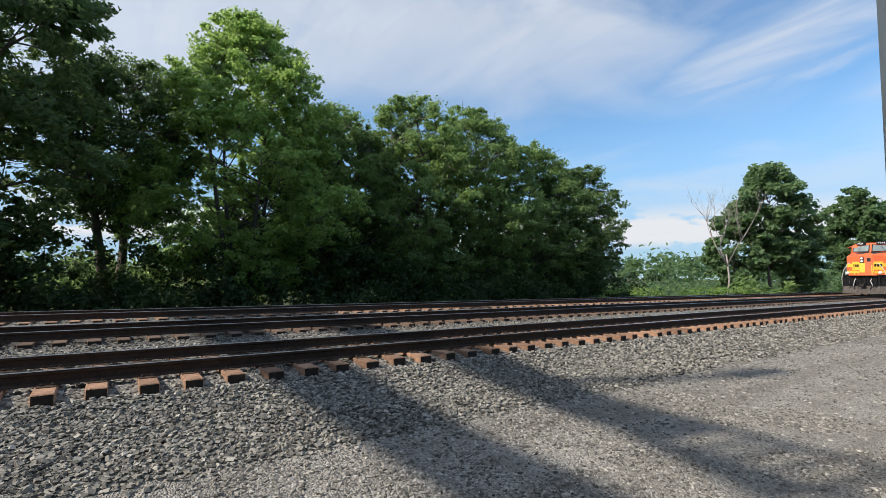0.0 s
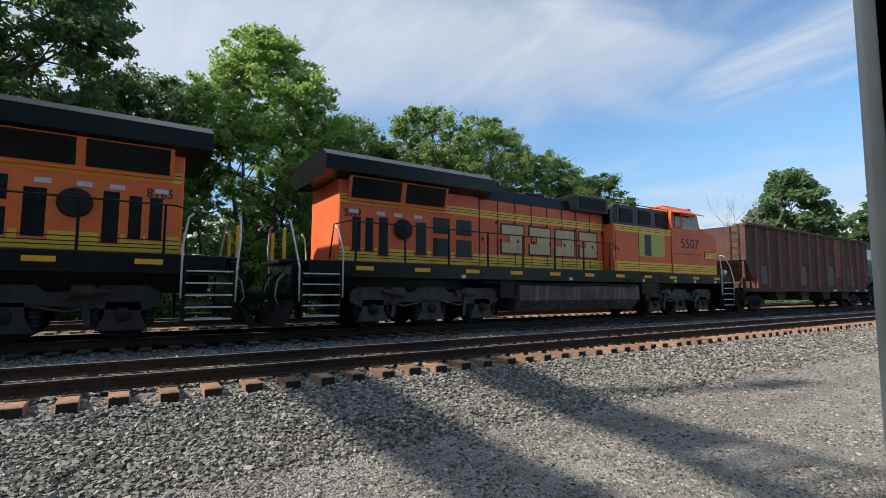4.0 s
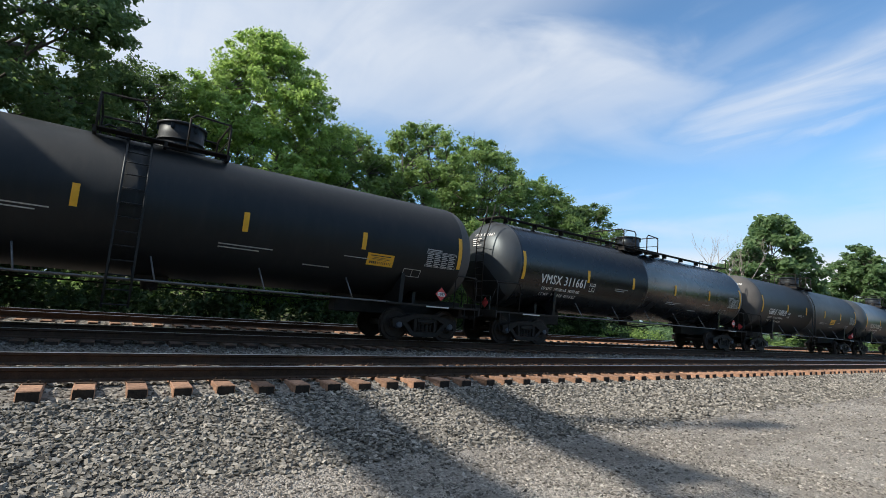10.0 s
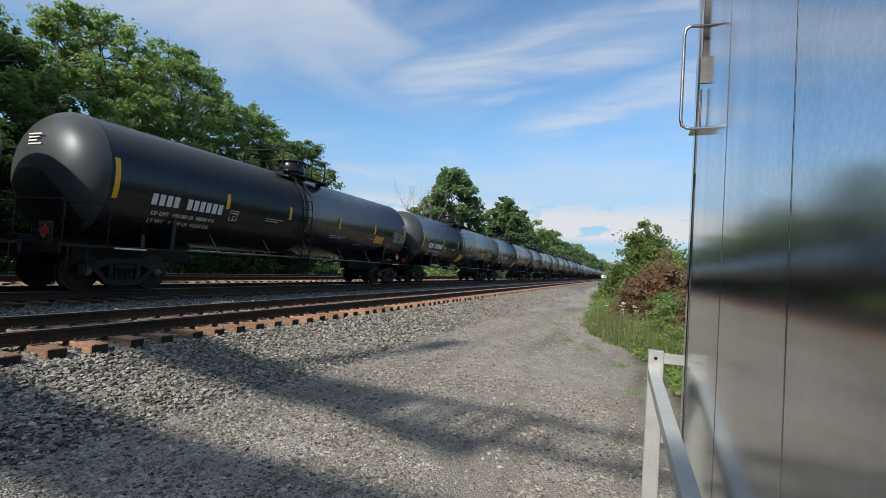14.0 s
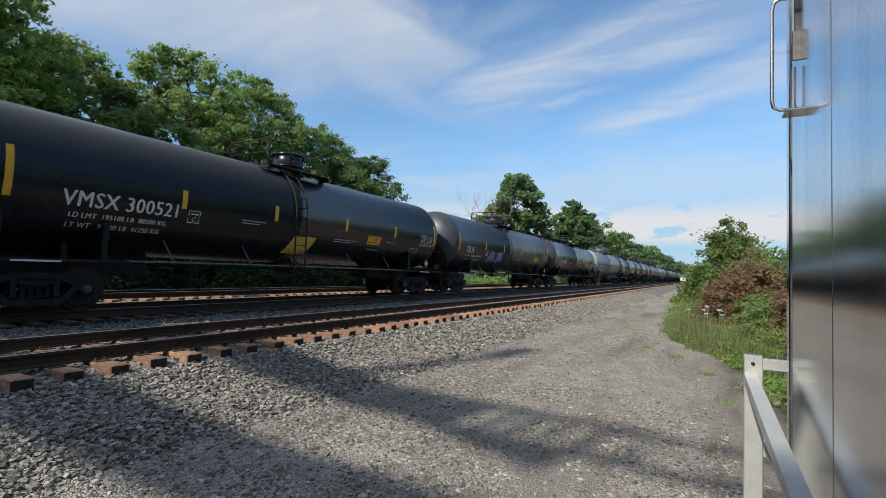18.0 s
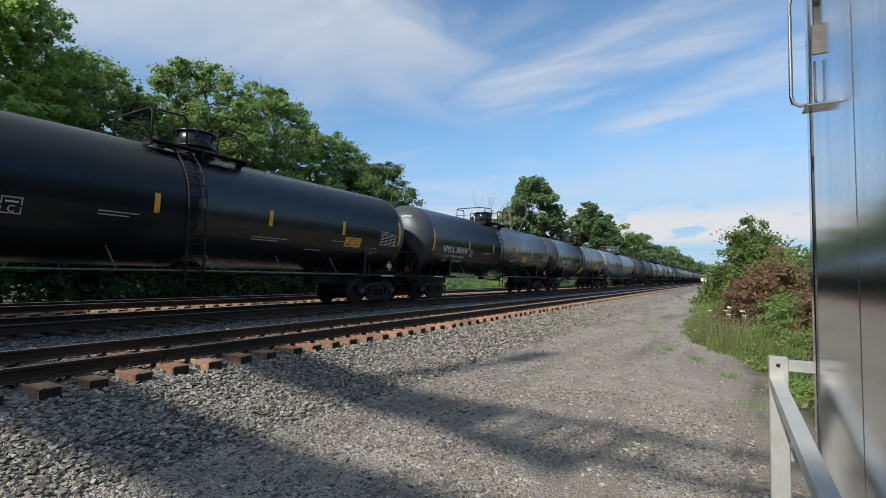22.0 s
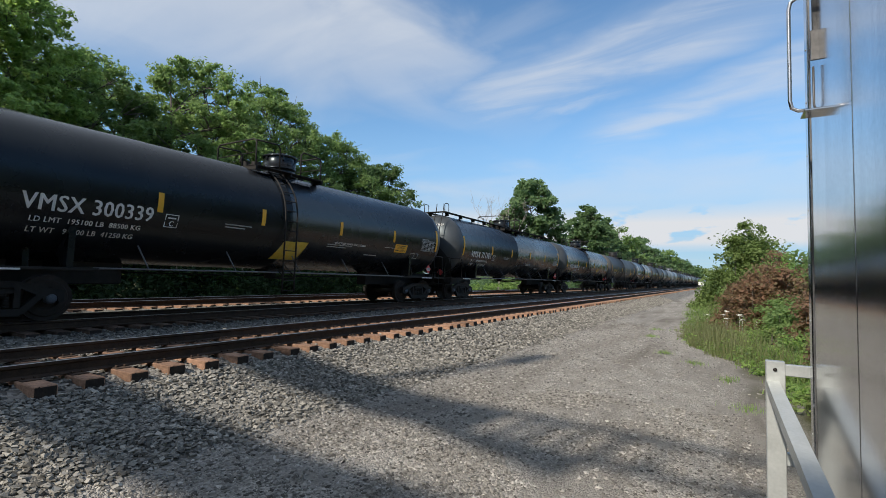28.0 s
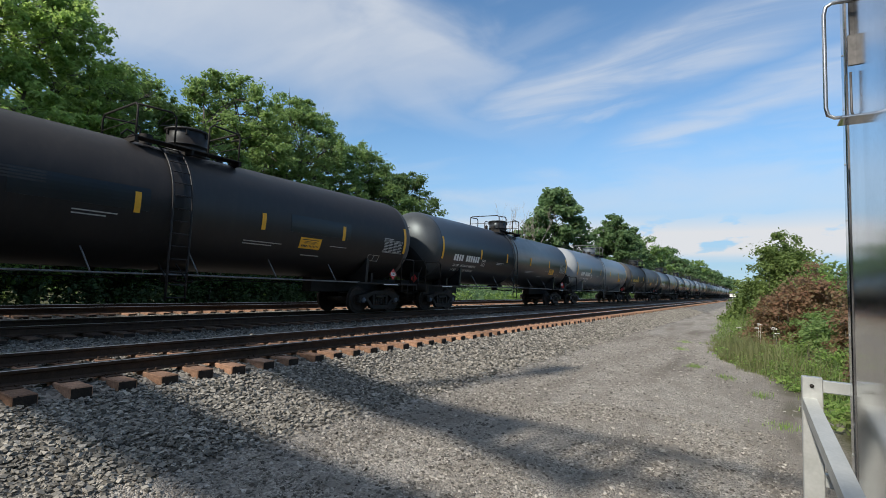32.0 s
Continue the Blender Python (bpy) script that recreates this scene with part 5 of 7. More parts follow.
def locomotive(front, number, old, reverse, label, logo):
    L = 22.15
    ob = thing("locomotive", label, "locomotive", "locomotives at the head")
    OR = OLDORANGE if old else ORANGE
    TM = TRUCKGREY if old else TRUCKDARK
    # underframe
    part("underframe", Build().box(1.0, 21.2, -1.52, 1.52, 1.36, 1.78, 0.02).box(1.2, 21.0, -0.4, 0.4, 0.95, 1.36), LOCOBLACK, ob, "black frame and walkway sill")
    for n in range(11):
        x = 2.0 + 1.75 * n
        for s in S2:
            part("sill_reflector", shared("sill_reflector%d" % s, lambda: one_side(s, 0, 0.5, 1.55, 1.66, 1.525, 0.008), YELLOW), None, ob, at=pose(x, 0, 0))
    # nose and cab: a blunt nose with angled cheeks, a cab front with two angled panes
    nose = part("nose", hull([(1.95, y * 0.5, z) for y in S2 for z in (1.78, 3.5)] + [(2.55, y * 1.5, z) for y in S2 for z in (1.78, 3.42)]
                             + [(3.895, y * 1.5, z) for y in S2 for z in (1.78, 3.85)] + [(2.1, y * 0.4, 3.6) for y in S2] + [(3.3, 0, 3.84)]), OR, ob, "blunt orange nose with angled cheeks")
    for s in S2:
        part("nose_deck", plate([(2.2, s * 0.4, 3.625), (2.75, s * 1.25, 3.56), (3.8, s * 1.3, 3.86), (3.28, 0, 3.85)], 0.012), LOCOBLACK, nose, "dark nonskid nose top")
    part("nose_door", Build().box(1.92, 1.96, -0.45, 0.1, 1.95, 3.42, 0.01), OR, nose)
    part("door_window", Build().box(1.905, 1.922, -0.32, -0.06, 2.95, 3.28, 0.01), GLASS, nose)
    part("nose_headlight", Build().box(1.89, 1.96, 0.16, 0.42, 2.85, 3.4, 0.02), STEEL, nose)
    for z in (2.98, 3.24):
        part("lamp_lens", Build().lathe([(1.875, 0.0), (1.875, 0.085), (1.89, 0.095)], (0, 0.29, z), "x", 12), LAMP, nose, "bright round lamp")
    cab = part("cab", hull([(3.9, y * 1.5, z) for y in S2 for z in (1.78, 3.85)] + [(6.1, y * 1.5, z) for y in S2 for z in (1.78, 4.42)] + [(3.3, 0, 3.82), (3.3, 0, 3.5), (3.62, 0, 4.68)]
                           + [(4.06, y * 1.46, 4.5) for y in S2] + [(6.1, y * 1.2, 4.68) for y in S2] + [(4.25, y * 1.15, 4.72) for y in S2]), OR, ob, "orange crew cab")
    part("cab_roof", hull([(x, y * 1.12, z) for x in (4.3, 6.1) for y in S2 for z in (4.66, 4.74)]), OR, cab)
    for s in S2:
        q = [(3.36, s * 0.14, 3.92), (3.83, s * 1.32, 3.96), (4.0, s * 1.28, 4.4), (3.6, s * 0.14, 4.5)]
        part("windshield_frame", plate([(3.325, s * 0.07, 3.88), (3.85, s * 1.4, 3.92), (4.03, s * 1.36, 4.44), (3.605, s * 0.07, 4.55)], 0.012, s), LOCOBLACK, cab)
        part("windshield", plate(q, 0.024, s), PALEGLASS, cab, "large bright windshield pane")
        part("wiper", Build().tube([(3.5, s * 0.7, 4.5), (3.52, s * 0.75, 4.3), (3.5, s * 0.9, 4.1)], 0.014, 4), LOCOBLACK, cab)
        nb = part("number_board", Build().box(-0.36, 0.36, -0.05, 0.1, -0.13, 0.13, 0.012), LOCOBLACK, cab, "black number board with white digits", at=pose(3.72, s * 0.72, 4.67, 0, 0, -69 if s < 0 else -111))
        part("board_digit", side_text(number, -0.29, -0.075, 0.22, -1, 1.1, flat_y=-0.056), WHITE, nb)
        for x0, x1 in ((4.2, 4.62), (4.74, 5.28), (5.5, 5.85)):
            part("window_frame", Build().box(x0 - 0.05, x1 + 0.05, min(s * 1.5, s * 1.512), max(s * 1.5, s * 1.512), 3.74, 4.38), STEPWHITE if x0 < 5.4 else LOCOBLACK, cab)
            part("side_window", Build().box(x0, x1, min(s * 1.512, s * 1.52), max(s * 1.512, s * 1.52), 3.79, 4.33), GLASS, cab, "dark side window")
        part("window_shade", Build().prism([(s * 1.5, 4.5), (s * 1.84, 4.36), (s * 1.84, 4.33), (s * 1.5, 4.45)], 4.1, 6.0, "x"), OR, cab)
        part("cab_door_line", Build().box(3.9, 6.05, min(s * 1.5, s * 1.506), max(s * 1.5, s * 1.506), 2.62, 2.645), LOCOBLACK, cab)
        part("ditch_light", Build().lathe([(0.62, 0.0), (0.62, 0.11), (0.68, 0.13), (0.86, 0.1)], (0, s * 1.1, 1.95), "x", 14), LAMP, ob, "round ditch light")
        # cheek paint: yellow field and lines on the angled face and round the corner
        cheek = lambda u0, u1, z0, z1, up=0.0: [(1.95 + 0.6 * u0, s * (0.5 + u0), z0), (1.95 + 0.6 * u1, s * (0.5 + u1), z0 + up), (1.95 + 0.6 * u1, s * (0.5 + u1), z1 + up), (1.95 + 0.6 * u0, s * (0.5 + u0), z1)]
        if old:
            part("nose_field", plate(cheek(0.0, 0.55, 2.2, 2.95), 0.008, s), LOCOYEL, nose, "yellow nose field")
            part("cheek_band", plate(cheek(0.55, 1.0, 2.5, 2.78), 0.008, s), LOCOYEL, nose)
            part("nose_band", Build().box(2.56, 3.6, min(s * 1.5, s * 1.508), max(s * 1.5, s * 1.508), 2.47, 2.81), LOCOBLACK, nose)
            for k in range(3):
                part("nose_line", Build().box(2.56, 3.55, min(s * 1.508, s * 1.513), max(s * 1.508, s * 1.513), 2.5 + 0.1 * k, 2.58 + 0.1 * k), LOCOYEL, nose)
            for k in range(3):
                part("nose_mark", plate(cheek(0.02 + 0.17 * k, 0.15 + 0.17 * k, 2.5, 2.72), 0.013, s), LOCOBLACK, nose)
        else:
            for k in range(2):
                part("nose_mark", plate(cheek(0.08 + 0.42 * k, 0.4 + 0.42 * k, 2.72, 2.92, 0.08), 0.012, s), LOCOBLACK, nose, "slanted plain black block")
            part("nose_mark", plate(cheek(0.0, 0.9, 2.58, 2.63, 0.1), 0.012, s), LOCOBLACK, nose)
        part("cheek_band", plate(cheek(0.02, 1.0, 1.9, 2.1, 0.08), 0.008, s), LOCOYEL, nose)
    # equipment cabin behind the cab and long hood
    part("equipment_cabin", Build().box(6.0, 9.9, -1.46, 1.46, 1.78, 3.62, 0.03), OR, ob, "smooth orange equipment cabin")
    part("blower_top", Build().prism([(6.02, 3.62), (6.02, 4.45), (9.6, 4.42), (9.9, 4.2), (9.9, 3.62)], -1.3, 1.3, "y"), LOCOBLACK, ob, "black vented cabin top")
    for x in (6.5, 7.7, 8.9):
        for s in (-1, 1):
            part("louvre_panel", Build().box(x - 0.4, x + 0.4, min(s * 1.3, s * 1.33), max(s * 1.3, s * 1.33), 3.75, 4.3, 0.01), STEEL, ob)
    part("long_hood", Build().box(9.9, HOODX, -1.02, 1.02, 1.78, 3.98, 0.03), OR, ob, "orange engine hood with doors")
    part("hood_roof", Build().prism([(-1.02, 3.98), (-0.9, 4.36), (0.9, 4.36), (1.02, 3.98)], 9.9, HOODX, "x"), LOCOBLACK, ob, "black hood roof")
    part("exhaust", Build().box(12.4, 13.4, -0.35, 0.35, 4.36, 4.62, 0.04), STEEL, ob)
    part("roof_box", Build().box(10.2, 11.2, -0.6, 0.6, 4.36, 4.52, 0.03), LOCOBLACK, ob)
    for k in range(8):
        x = 10.05 + 0.75 * k
        for s in (-1, 1):
            part("hood_door", Build().box(x, x + 0.7, min(s * 1.02, s * 1.035), max(s * 1.02, s * 1.035), 2.0, 3.5, 0.004), OR, ob)
    for k in range(9):
        x = 10.02 + 0.75 * k
        for s in S2:
            part("door_seam", one_side(s, x - 0.02, x + 0.005, 1.85, 3.96, 1.034, 0.0165), LOCOBLACK, ob)
            if k < 8:
                part("door_latch", one_side(s, x + 0.6, x + 0.66, 2.62, 2.72, 1.034, 0.03), STEEL, ob)
                part("hinge", one_side(s, x + 0.03, x + 0.09, 3.2, 3.3, 1.034, 0.02), LOCOBLACK, ob)
    for x in (6.1, 8.35, 9.8):
        for s in S2:
            part("panel_seam", one_side(s, x, x + 0.018, 1.85, 3.6, 1.46, 0.01), LOCOBLACK, ob)
    part("brake_resistor_box", Build().box(9.95, 11.75, -1.28, 1.28, 3.96, 4.56, 0.03), LOCOBLACK, ob, "tall black braking resistor box")
    for s in S2:
        part("resistor_screen", one_side(s, 10.1, 11.6, 4.04, 4.48, 1.28, 0.012), STEEL, ob)
    part("vent_hatch", Build().prism([(14.3, 4.36), (14.55, 4.62), (15.1, 4.62), (15.1, 4.36)], -0.5, 0.5, "y"), LOCOBLACK, ob)
    for s in S2:
        part("sill_pipe", Build().tube([(6.4, s * 1.42, 1.3), (9, s * 1.45, 1.24), (14, s * 1.45, 1.26), (15.8, s * 1.42, 1.3)], 0.03, 6), STEEL, ob)
        part("sill_cable", Build().tube([(7.4, s * 1.48, 1.34), (8.6, s * 1.49, 1.2), (10.2, s * 1.49, 1.3), (12.0, s * 1.49, 1.19), (14.4, s * 1.48, 1.33)], 0.018, 5), LOCOBLACK, ob)
        for x in (2.7, 4.4, 5.9, 8.1, 12.3, 16.9):
            part("notice_plate", one_side(s, x, x + 0.16, 1.4, 1.5, 1.52, 0.008), STEPWHITE, ob)
        part("battery_box", one_side(s, 6.75, 7.85, 0.95, 1.36, 1.1, 0.38), LOCOBLACK, ob)
        part("bell_box", one_side(s, 14.5, 15.1, 0.8, 1.36, 1.15, 0.3), STEEL, ob)
        if not old:
            part("low_rail", Build().tube([(2.75, s * 1.55, 1.8), (2.75, s * 1.55, 2.42), (9.6, s * 1.55, 2.42)], 0.018, 5), LOCOBLACK, ob)
            for x in np.linspace(4.0, 9.4, 5):
                part("low_post", Build().box(x - 0.03, x + 0.03, s * 1.55 - 0.02, s * 1.55 + 0.02, 1.7, 2.42), LOCOBLACK, ob)
            part("cab_step_recess", one_side(s, 6.25, 6.85, 1.82, 2.5, 1.462, 0.012), LOCOBLACK, ob)
            for x in np.linspace(6.4, 9.4, 5):
                part("roof_post", Build().box(x - 0.025, x + 0.025, s * 1.38 - 0.02, s * 1.38 + 0.02, 3.55, 4.52), LOCOBLACK, ob)
    part("radiator_cabin", Build().box(HOODX, 20.75, -1.12, 1.12, 1.78, 4.0, 0.03), OR, ob, "orange radiator cabin with black grilles")
    part("radiator_wing", Build().prism([(-1.12, 3.98), (-1.5, 4.12), (-1.52, 4.5), (-1.2, 4.7), (1.2, 4.7), (1.52, 4.5), (1.5, 4.12), (1.12, 3.98)], HOODX - 0.3, 21.25, "x"), LOCOBLACK, ob, "black overhanging radiator wings")
    for s in (-1, 1):
        for x0, x1 in ((17.5, 18.82), (18.98, 20.45)):
            fr = part("grille_frame", Build().prism([(s * 1.1, 3.42), (s * 1.22, 3.42), (s * 1.36, 4.06), (s * 1.1, 4.06)], x0 - 0.08, x1 + 0.08, "x"), OR, ob)
            part("radiator_grille", Build().prism([(s * 1.235, 3.5), (s * 1.25, 3.495), (s * 1.37, 4.03), (s * 1.355, 4.035)], x0, x1, "x"), LOCOBLACK, fr, "wide black radiator grille")
        for x0, x1, z0, z1 in ((16.4, 16.98, 2.72, 3.2), (16.4, 16.98, 2.05, 2.58), (17.22, 17.82, 2.72, 3.2), (17.22, 17.82, 2.05, 2.58), (18.05, 18.4, 2.05, 3.0), (19.3, 19.58, 2.0, 3.05), (19.75, 19.98, 2.1, 3.0), (20.12, 20.36, 2.1, 3.0)):
            part("door_grille", Build().box(x0, x1, min(s * 1.12, s * 1.132), max(s * 1.12, s * 1.132), z0, z1), LOCOBLACK, ob, "black screened door opening")
            part("grille_rim", Build().box(x0 - 0.05, x1 + 0.05, min(s * 1.12, s * 1.127), max(s * 1.12, s * 1.127), z0 - 0.05, z1 + 0.05), OR, ob)
        part("brake_wheel", Build().lathe([(s * 1.14, 0.24), (s * 1.2, 0.3), (s * 1.23, 0.27), (s * 1.2, 0.1), (s * 1.24, 0.0)], (18.85, 0, 2.75), "y", 20), STEEL, ob, "dark round brake wheel")
        for x in (18.2, 18.85, 19.4, 20.2):
            part("notice_plate", Build().box(x, x + 0.26, min(s * 1.13, s * 1.138), max(s * 1.13, s * 1.138), 3.1, 3.2), STEPWHITE, ob)
    # yellow bands with black lines
    for z0, rows in ((1.82, ((2.6, 6.05, 1.5), (6.05, 9.85, 1.46), (9.95, HOODX, 1.04), (HOODX + 0.05, 20.7, 1.12))), (3.36, ((6.05, 9.85, 1.46), (9.95, HOODX, 1.04), (HOODX + 0.05, 20.7, 1.12)))):
        for x0, x1, y in rows:
            for s in S2:
                bd = part("yellow_band", one_side(s, x0, x1, z0, z0 + (0.36 if z0 < 3 else 0.24), y, 0.006), LOCOYEL, ob)
                for dz in (0.08, 0.16, 0.26) if z0 < 3 else (0.08, 0.16):
                    part("band_line", one_side(s, x0, x1, z0 + dz, z0 + dz + 0.02, y, 0.009), LOCOBLACK, bd)
    part("nose_panel", Build().box(1.942, 1.96, -0.49, 0.49, 2.0, 2.85 if old else 2.2, 0.002), LOCOYEL, nose, "yellow nose panel")
    if old:
        for s in S2:
            cd = part("cabin_door", one_side(s, 6.6, 8.35, 2.42, 3.36, 1.46, 0.015), GREENYEL, ob, "pale yellow green cabin door")
            part("door_opening", one_side(s, 7.55, 7.98, 2.46, 3.3, 1.47, 0.012), LOCOBLACK, cd)
    # company sign as plain blocks, road number
    side = 1 if reverse else -1
    if logo == "blocks":
        for k in range(4):
            x = 10.4 + 1.25 * k
            poly = [(x, 2.28), (x + 0.95, 2.28), (x + 0.95, 2.62), (x + 0.62, 2.62), (x + 0.62, 2.86), (x + 0.95, 2.86), (x + 0.95, 3.2), (x, 3.2)]
            cx, cz = x + 0.475, 2.74
            part("sign_edge", Build().prism([(cx + (px - cx) * 1.13, cz + (pz - cz) * 1.12) for px, pz in poly], side * 1.036, side * 1.049, "y"), DARKBAR, ob)
            part("sign_block", Build().prism(poly, side * 1.036, side * 1.054, "y"), CREAM, ob, "plain cream block of a sign")
    else:
        for k in range(4):
            x = 11.2 + 1.15 * k
            part("sign_block", Build().prism([(x, 2.75), (x + 0.85, 2.75), (x + 1.05, 3.2), (x + 0.25, 3.2)], side * 1.036, side * 1.046, "y"), LOCOBLACK, ob, "slanted plain black block of a sign")
        part("sign_bar", Build().prism([(10.2, 2.4), (15.6, 2.52), (15.7, 2.6), (10.4, 2.6)], side * 1.036, side * 1.046, "y"), LOCOBLACK, ob)
    part("road_number", side_text(number, 3.95 if side < 0 else 5.45, 2.9, 0.6, side, 1.14, flat_y=side * 1.504), DARKBAR, ob, "black road number")
    part("rear_number", side_text(number, 20.05 if side < 0 else 20.6, 3.0, 0.3, side, 0.8, flat_y=side * 1.135), DARKBAR, ob)
    if not old and side < 0:
        part("model_mark", side_text("ES44C4", 2.95, 1.55, 0.14, side, 1.1, flat_y=-1.53), YELLOW, ob)
    # fuel tank, trucks, pilots
    part("fuel_tank", Build().prism([(-1.36, 1.3), (-1.46, 1.2), (-1.46, 0.72), (-1.1, 0.34), (1.1, 0.34), (1.46, 0.72), (1.46, 1.2), (1.36, 1.3)], 8.0, 14.3, "x"), TANKDIRT if old else TANKGREY, ob, "streaked brown fuel tank" if old else "grey painted fuel tank")
    part("filler", Build().box(11.1, 11.2, -1.48, -1.44, 0.85, 1.2, 0.01), STEEL, ob)
    for x in (7.2, 14.9):
        part("air_reservoir", Build().cyl(x - 0.5, x + 0.5, 0.2, (0, -1.15, 1.15), "x", 14), STEEL, ob)
    loco_truck(L, ob, 4.75, front, TM)
    loco_truck(L, ob, 17.5, front, TM)
    for e, f in ((1, lambda x: x), (-1, lambda x: L - x)):
        a, c = sorted((f(0.62), f(0.78)))
        part("pilot", Build().box(a, c, -1.1, 1.1, 0.7, 1.7, 0.02), LOCOBLACK, ob)
        a, c = sorted((f(0.35), f(0.95)))
        part("anticlimber", Build().box(a, c, -0.95, 0.95, 1.7, 1.8, 0.02), OR if e > 0 else LOCOBLACK, ob, "projecting end platform")
        for k in range(6):
            y = -0.9 + 0.36 * k
            part("hose", Build().tube([(f(0.6), y, 1.5 - 0.05 * (k % 3)), (f(0.42), y + 0.05, 1.25), (f(0.36), y + 0.1 * (-1) ** k, 0.85), (f(0.48), y + 0.06, 0.6 + 0.06 * (k % 2))], 0.022, 5), STEPWHITE if k % 3 == 1 else LOCOBLACK, ob)
        pl = Build()
        vs = []
        for y in np.linspace(-1.45, 1.45, 11):
            dx = 0.42 * (1 - abs(y) / 1.45)
            vs += [(f(0.62 - dx * 0.4), y, 0.78), (f(0.5 - dx), y, 0.42), (f(0.34 - dx), y, 0.14)]
        fs = []
        for k in range(10):
            for j in range(2):
                o = k * 3 + j
                fs.append((o, o + 1, o + 4, o + 3))
        pl.add(vs, fs)
        n = len(pl.v)
        pl.add([(x + 0.03 * e, y, z) for x, y, z in vs], fs)
        part("snow_plow", pl, PLOWRUST if e > 0 else STEEL, ob, "curved steel plow plate")
        part("coupler", shared("coupler%d" % e, lambda: coupler_build(e), STEEL), None, ob, at=pose(0 if e > 0 else L, 0, 0))
        part("hose", Build().tube([(f(0.6), 0.6, 1.2), (f(0.35), 0.62, 0.8), (f(0.3), 0.55, 0.5)], 0.03, 6), LOCOBLACK, ob)
        part("hose", Build().tube([(f(0.6), -0.5, 1.2), (f(0.32), -0.55, 0.75), (f(0.3), -0.45, 0.45)], 0.03, 6), LOCOBLACK, ob)
        for y in (-0.6, 0.6):
            a, c = sorted((f(0.52), f(0.6)))
            part("end_post", Build().box(a, c, y - 0.035, y + 0.035, 1.78, 2.6, 0.01), LOCOYEL, ob)
        for s in (-1, 1):
            st = Build()
            a, c = sorted((f(0.75), f(1.75)))
            st.box(a, c, s * 1.52 - 0.02, s * 1.52 + 0.02, 0.35, 0.4)
            for x in (f(0.78), f(1.72)):
                st.box(x - 0.03, x + 0.03, min(s * 1.1, s * 1.54), max(s * 1.1, s * 1.54), 0.35, 1.5)
            step = part("step_well", st, LOCOBLACK, ob)
            for k in range(5):
                part("step", Build().box(a + 0.03, c - 0.03, min(s * 1.15, s * 1.56), max(s * 1.15, s * 1.56), 0.38 + 0.26 * k, 0.41 + 0.26 * k, 0.005), STEPWHITE, step, "white edged step")
            part("grab_rail", Build().tube([(f(0.72), s * 1.5, 0.75), (f(0.7), s * 1.52, 1.6), (f(0.62), s * 1.35, 2.2), (f(0.58), s * 1.05, 2.75), (f(0.6), s * 0.85, 2.8)], 0.025, 6), STEPWHITE, ob, "white bent grab rail")
            part("grab_rail", Build().tube([(f(1.8), s * 1.52, 0.85), (f(1.8), s * 1.53, 2.0), (f(1.7), s * 1.42, 2.6), (f(1.6), s * 1.38, 2.7)], 0.025, 6), STEPWHITE, ob, "white bent grab rail")
    for s in (-1, 1):
        part("side_handrail", Build().tube([(9.6, s * 1.49, 2.6), (10.0, s * 1.49, 2.82), (20.6, s * 1.49, 2.82), (21.0, s * 1.49, 2.7), (21.1, s * 1.49, 1.8)], 0.02, 6), LOCOBLACK, ob)
        for x in np.linspace(10.2, 20.4, 8):
            part("stanchion", Build().box(x - 0.025, x + 0.025, s * 1.49 - 0.02, s * 1.49 + 0.02, 1.75, 2.82), LOCOBLACK, ob)
        part("roof_rail", Build().tube([(6.1, s * 1.35, 3.7), (6.1, s * 1.35, 4.5), (9.5, s * 1.35, 4.48), (9.6, s * 1.35, 3.7)], 0.018, 5), LOCOBLACK, ob)
    part("horn", Build().lathe([(15.2, 0.03), (15.45, 0.05), (15.6, 0.12)], (0, 0.2, 4.5), "x", 10).lathe([(15.2, 0.03), (15.45, 0.05), (15.6, 0.12)], (0, -0.1, 4.5), "x", 10), STEEL, ob)
    # the body sits a little forward on its frame
    low = ("underframe", "sill_reflector", "truck", "snow_plow", "pilot", "coupler", "hose", "end_post", "step_well", "grab_rail", "fuel_tank", "filler", "air_reservoir", "ditch_light", "model_mark", "anticlimber", "sill_pipe", "sill_cable", "battery_box", "bell_box", "low_rail", "low_post")
    for c in ob.children:
        if c.name.split(".")[0] not in low:
            c.location.x -= 0.4
    CARS.append((ob, front) if not reverse else (ob, front + L, 180))
    return ob


locomotive(53.1, "4724", True, False, "faded orange diesel locomotive with yellow bands and dirty tank", "blocks")
locomotive(75.25, "8165", False, False, "clean orange diesel locomotive with black sign and grey tank", "slant")
locomotive(97.4, "5507", True, True, "orange diesel locomotive running with its radiator end leading", "blocks")


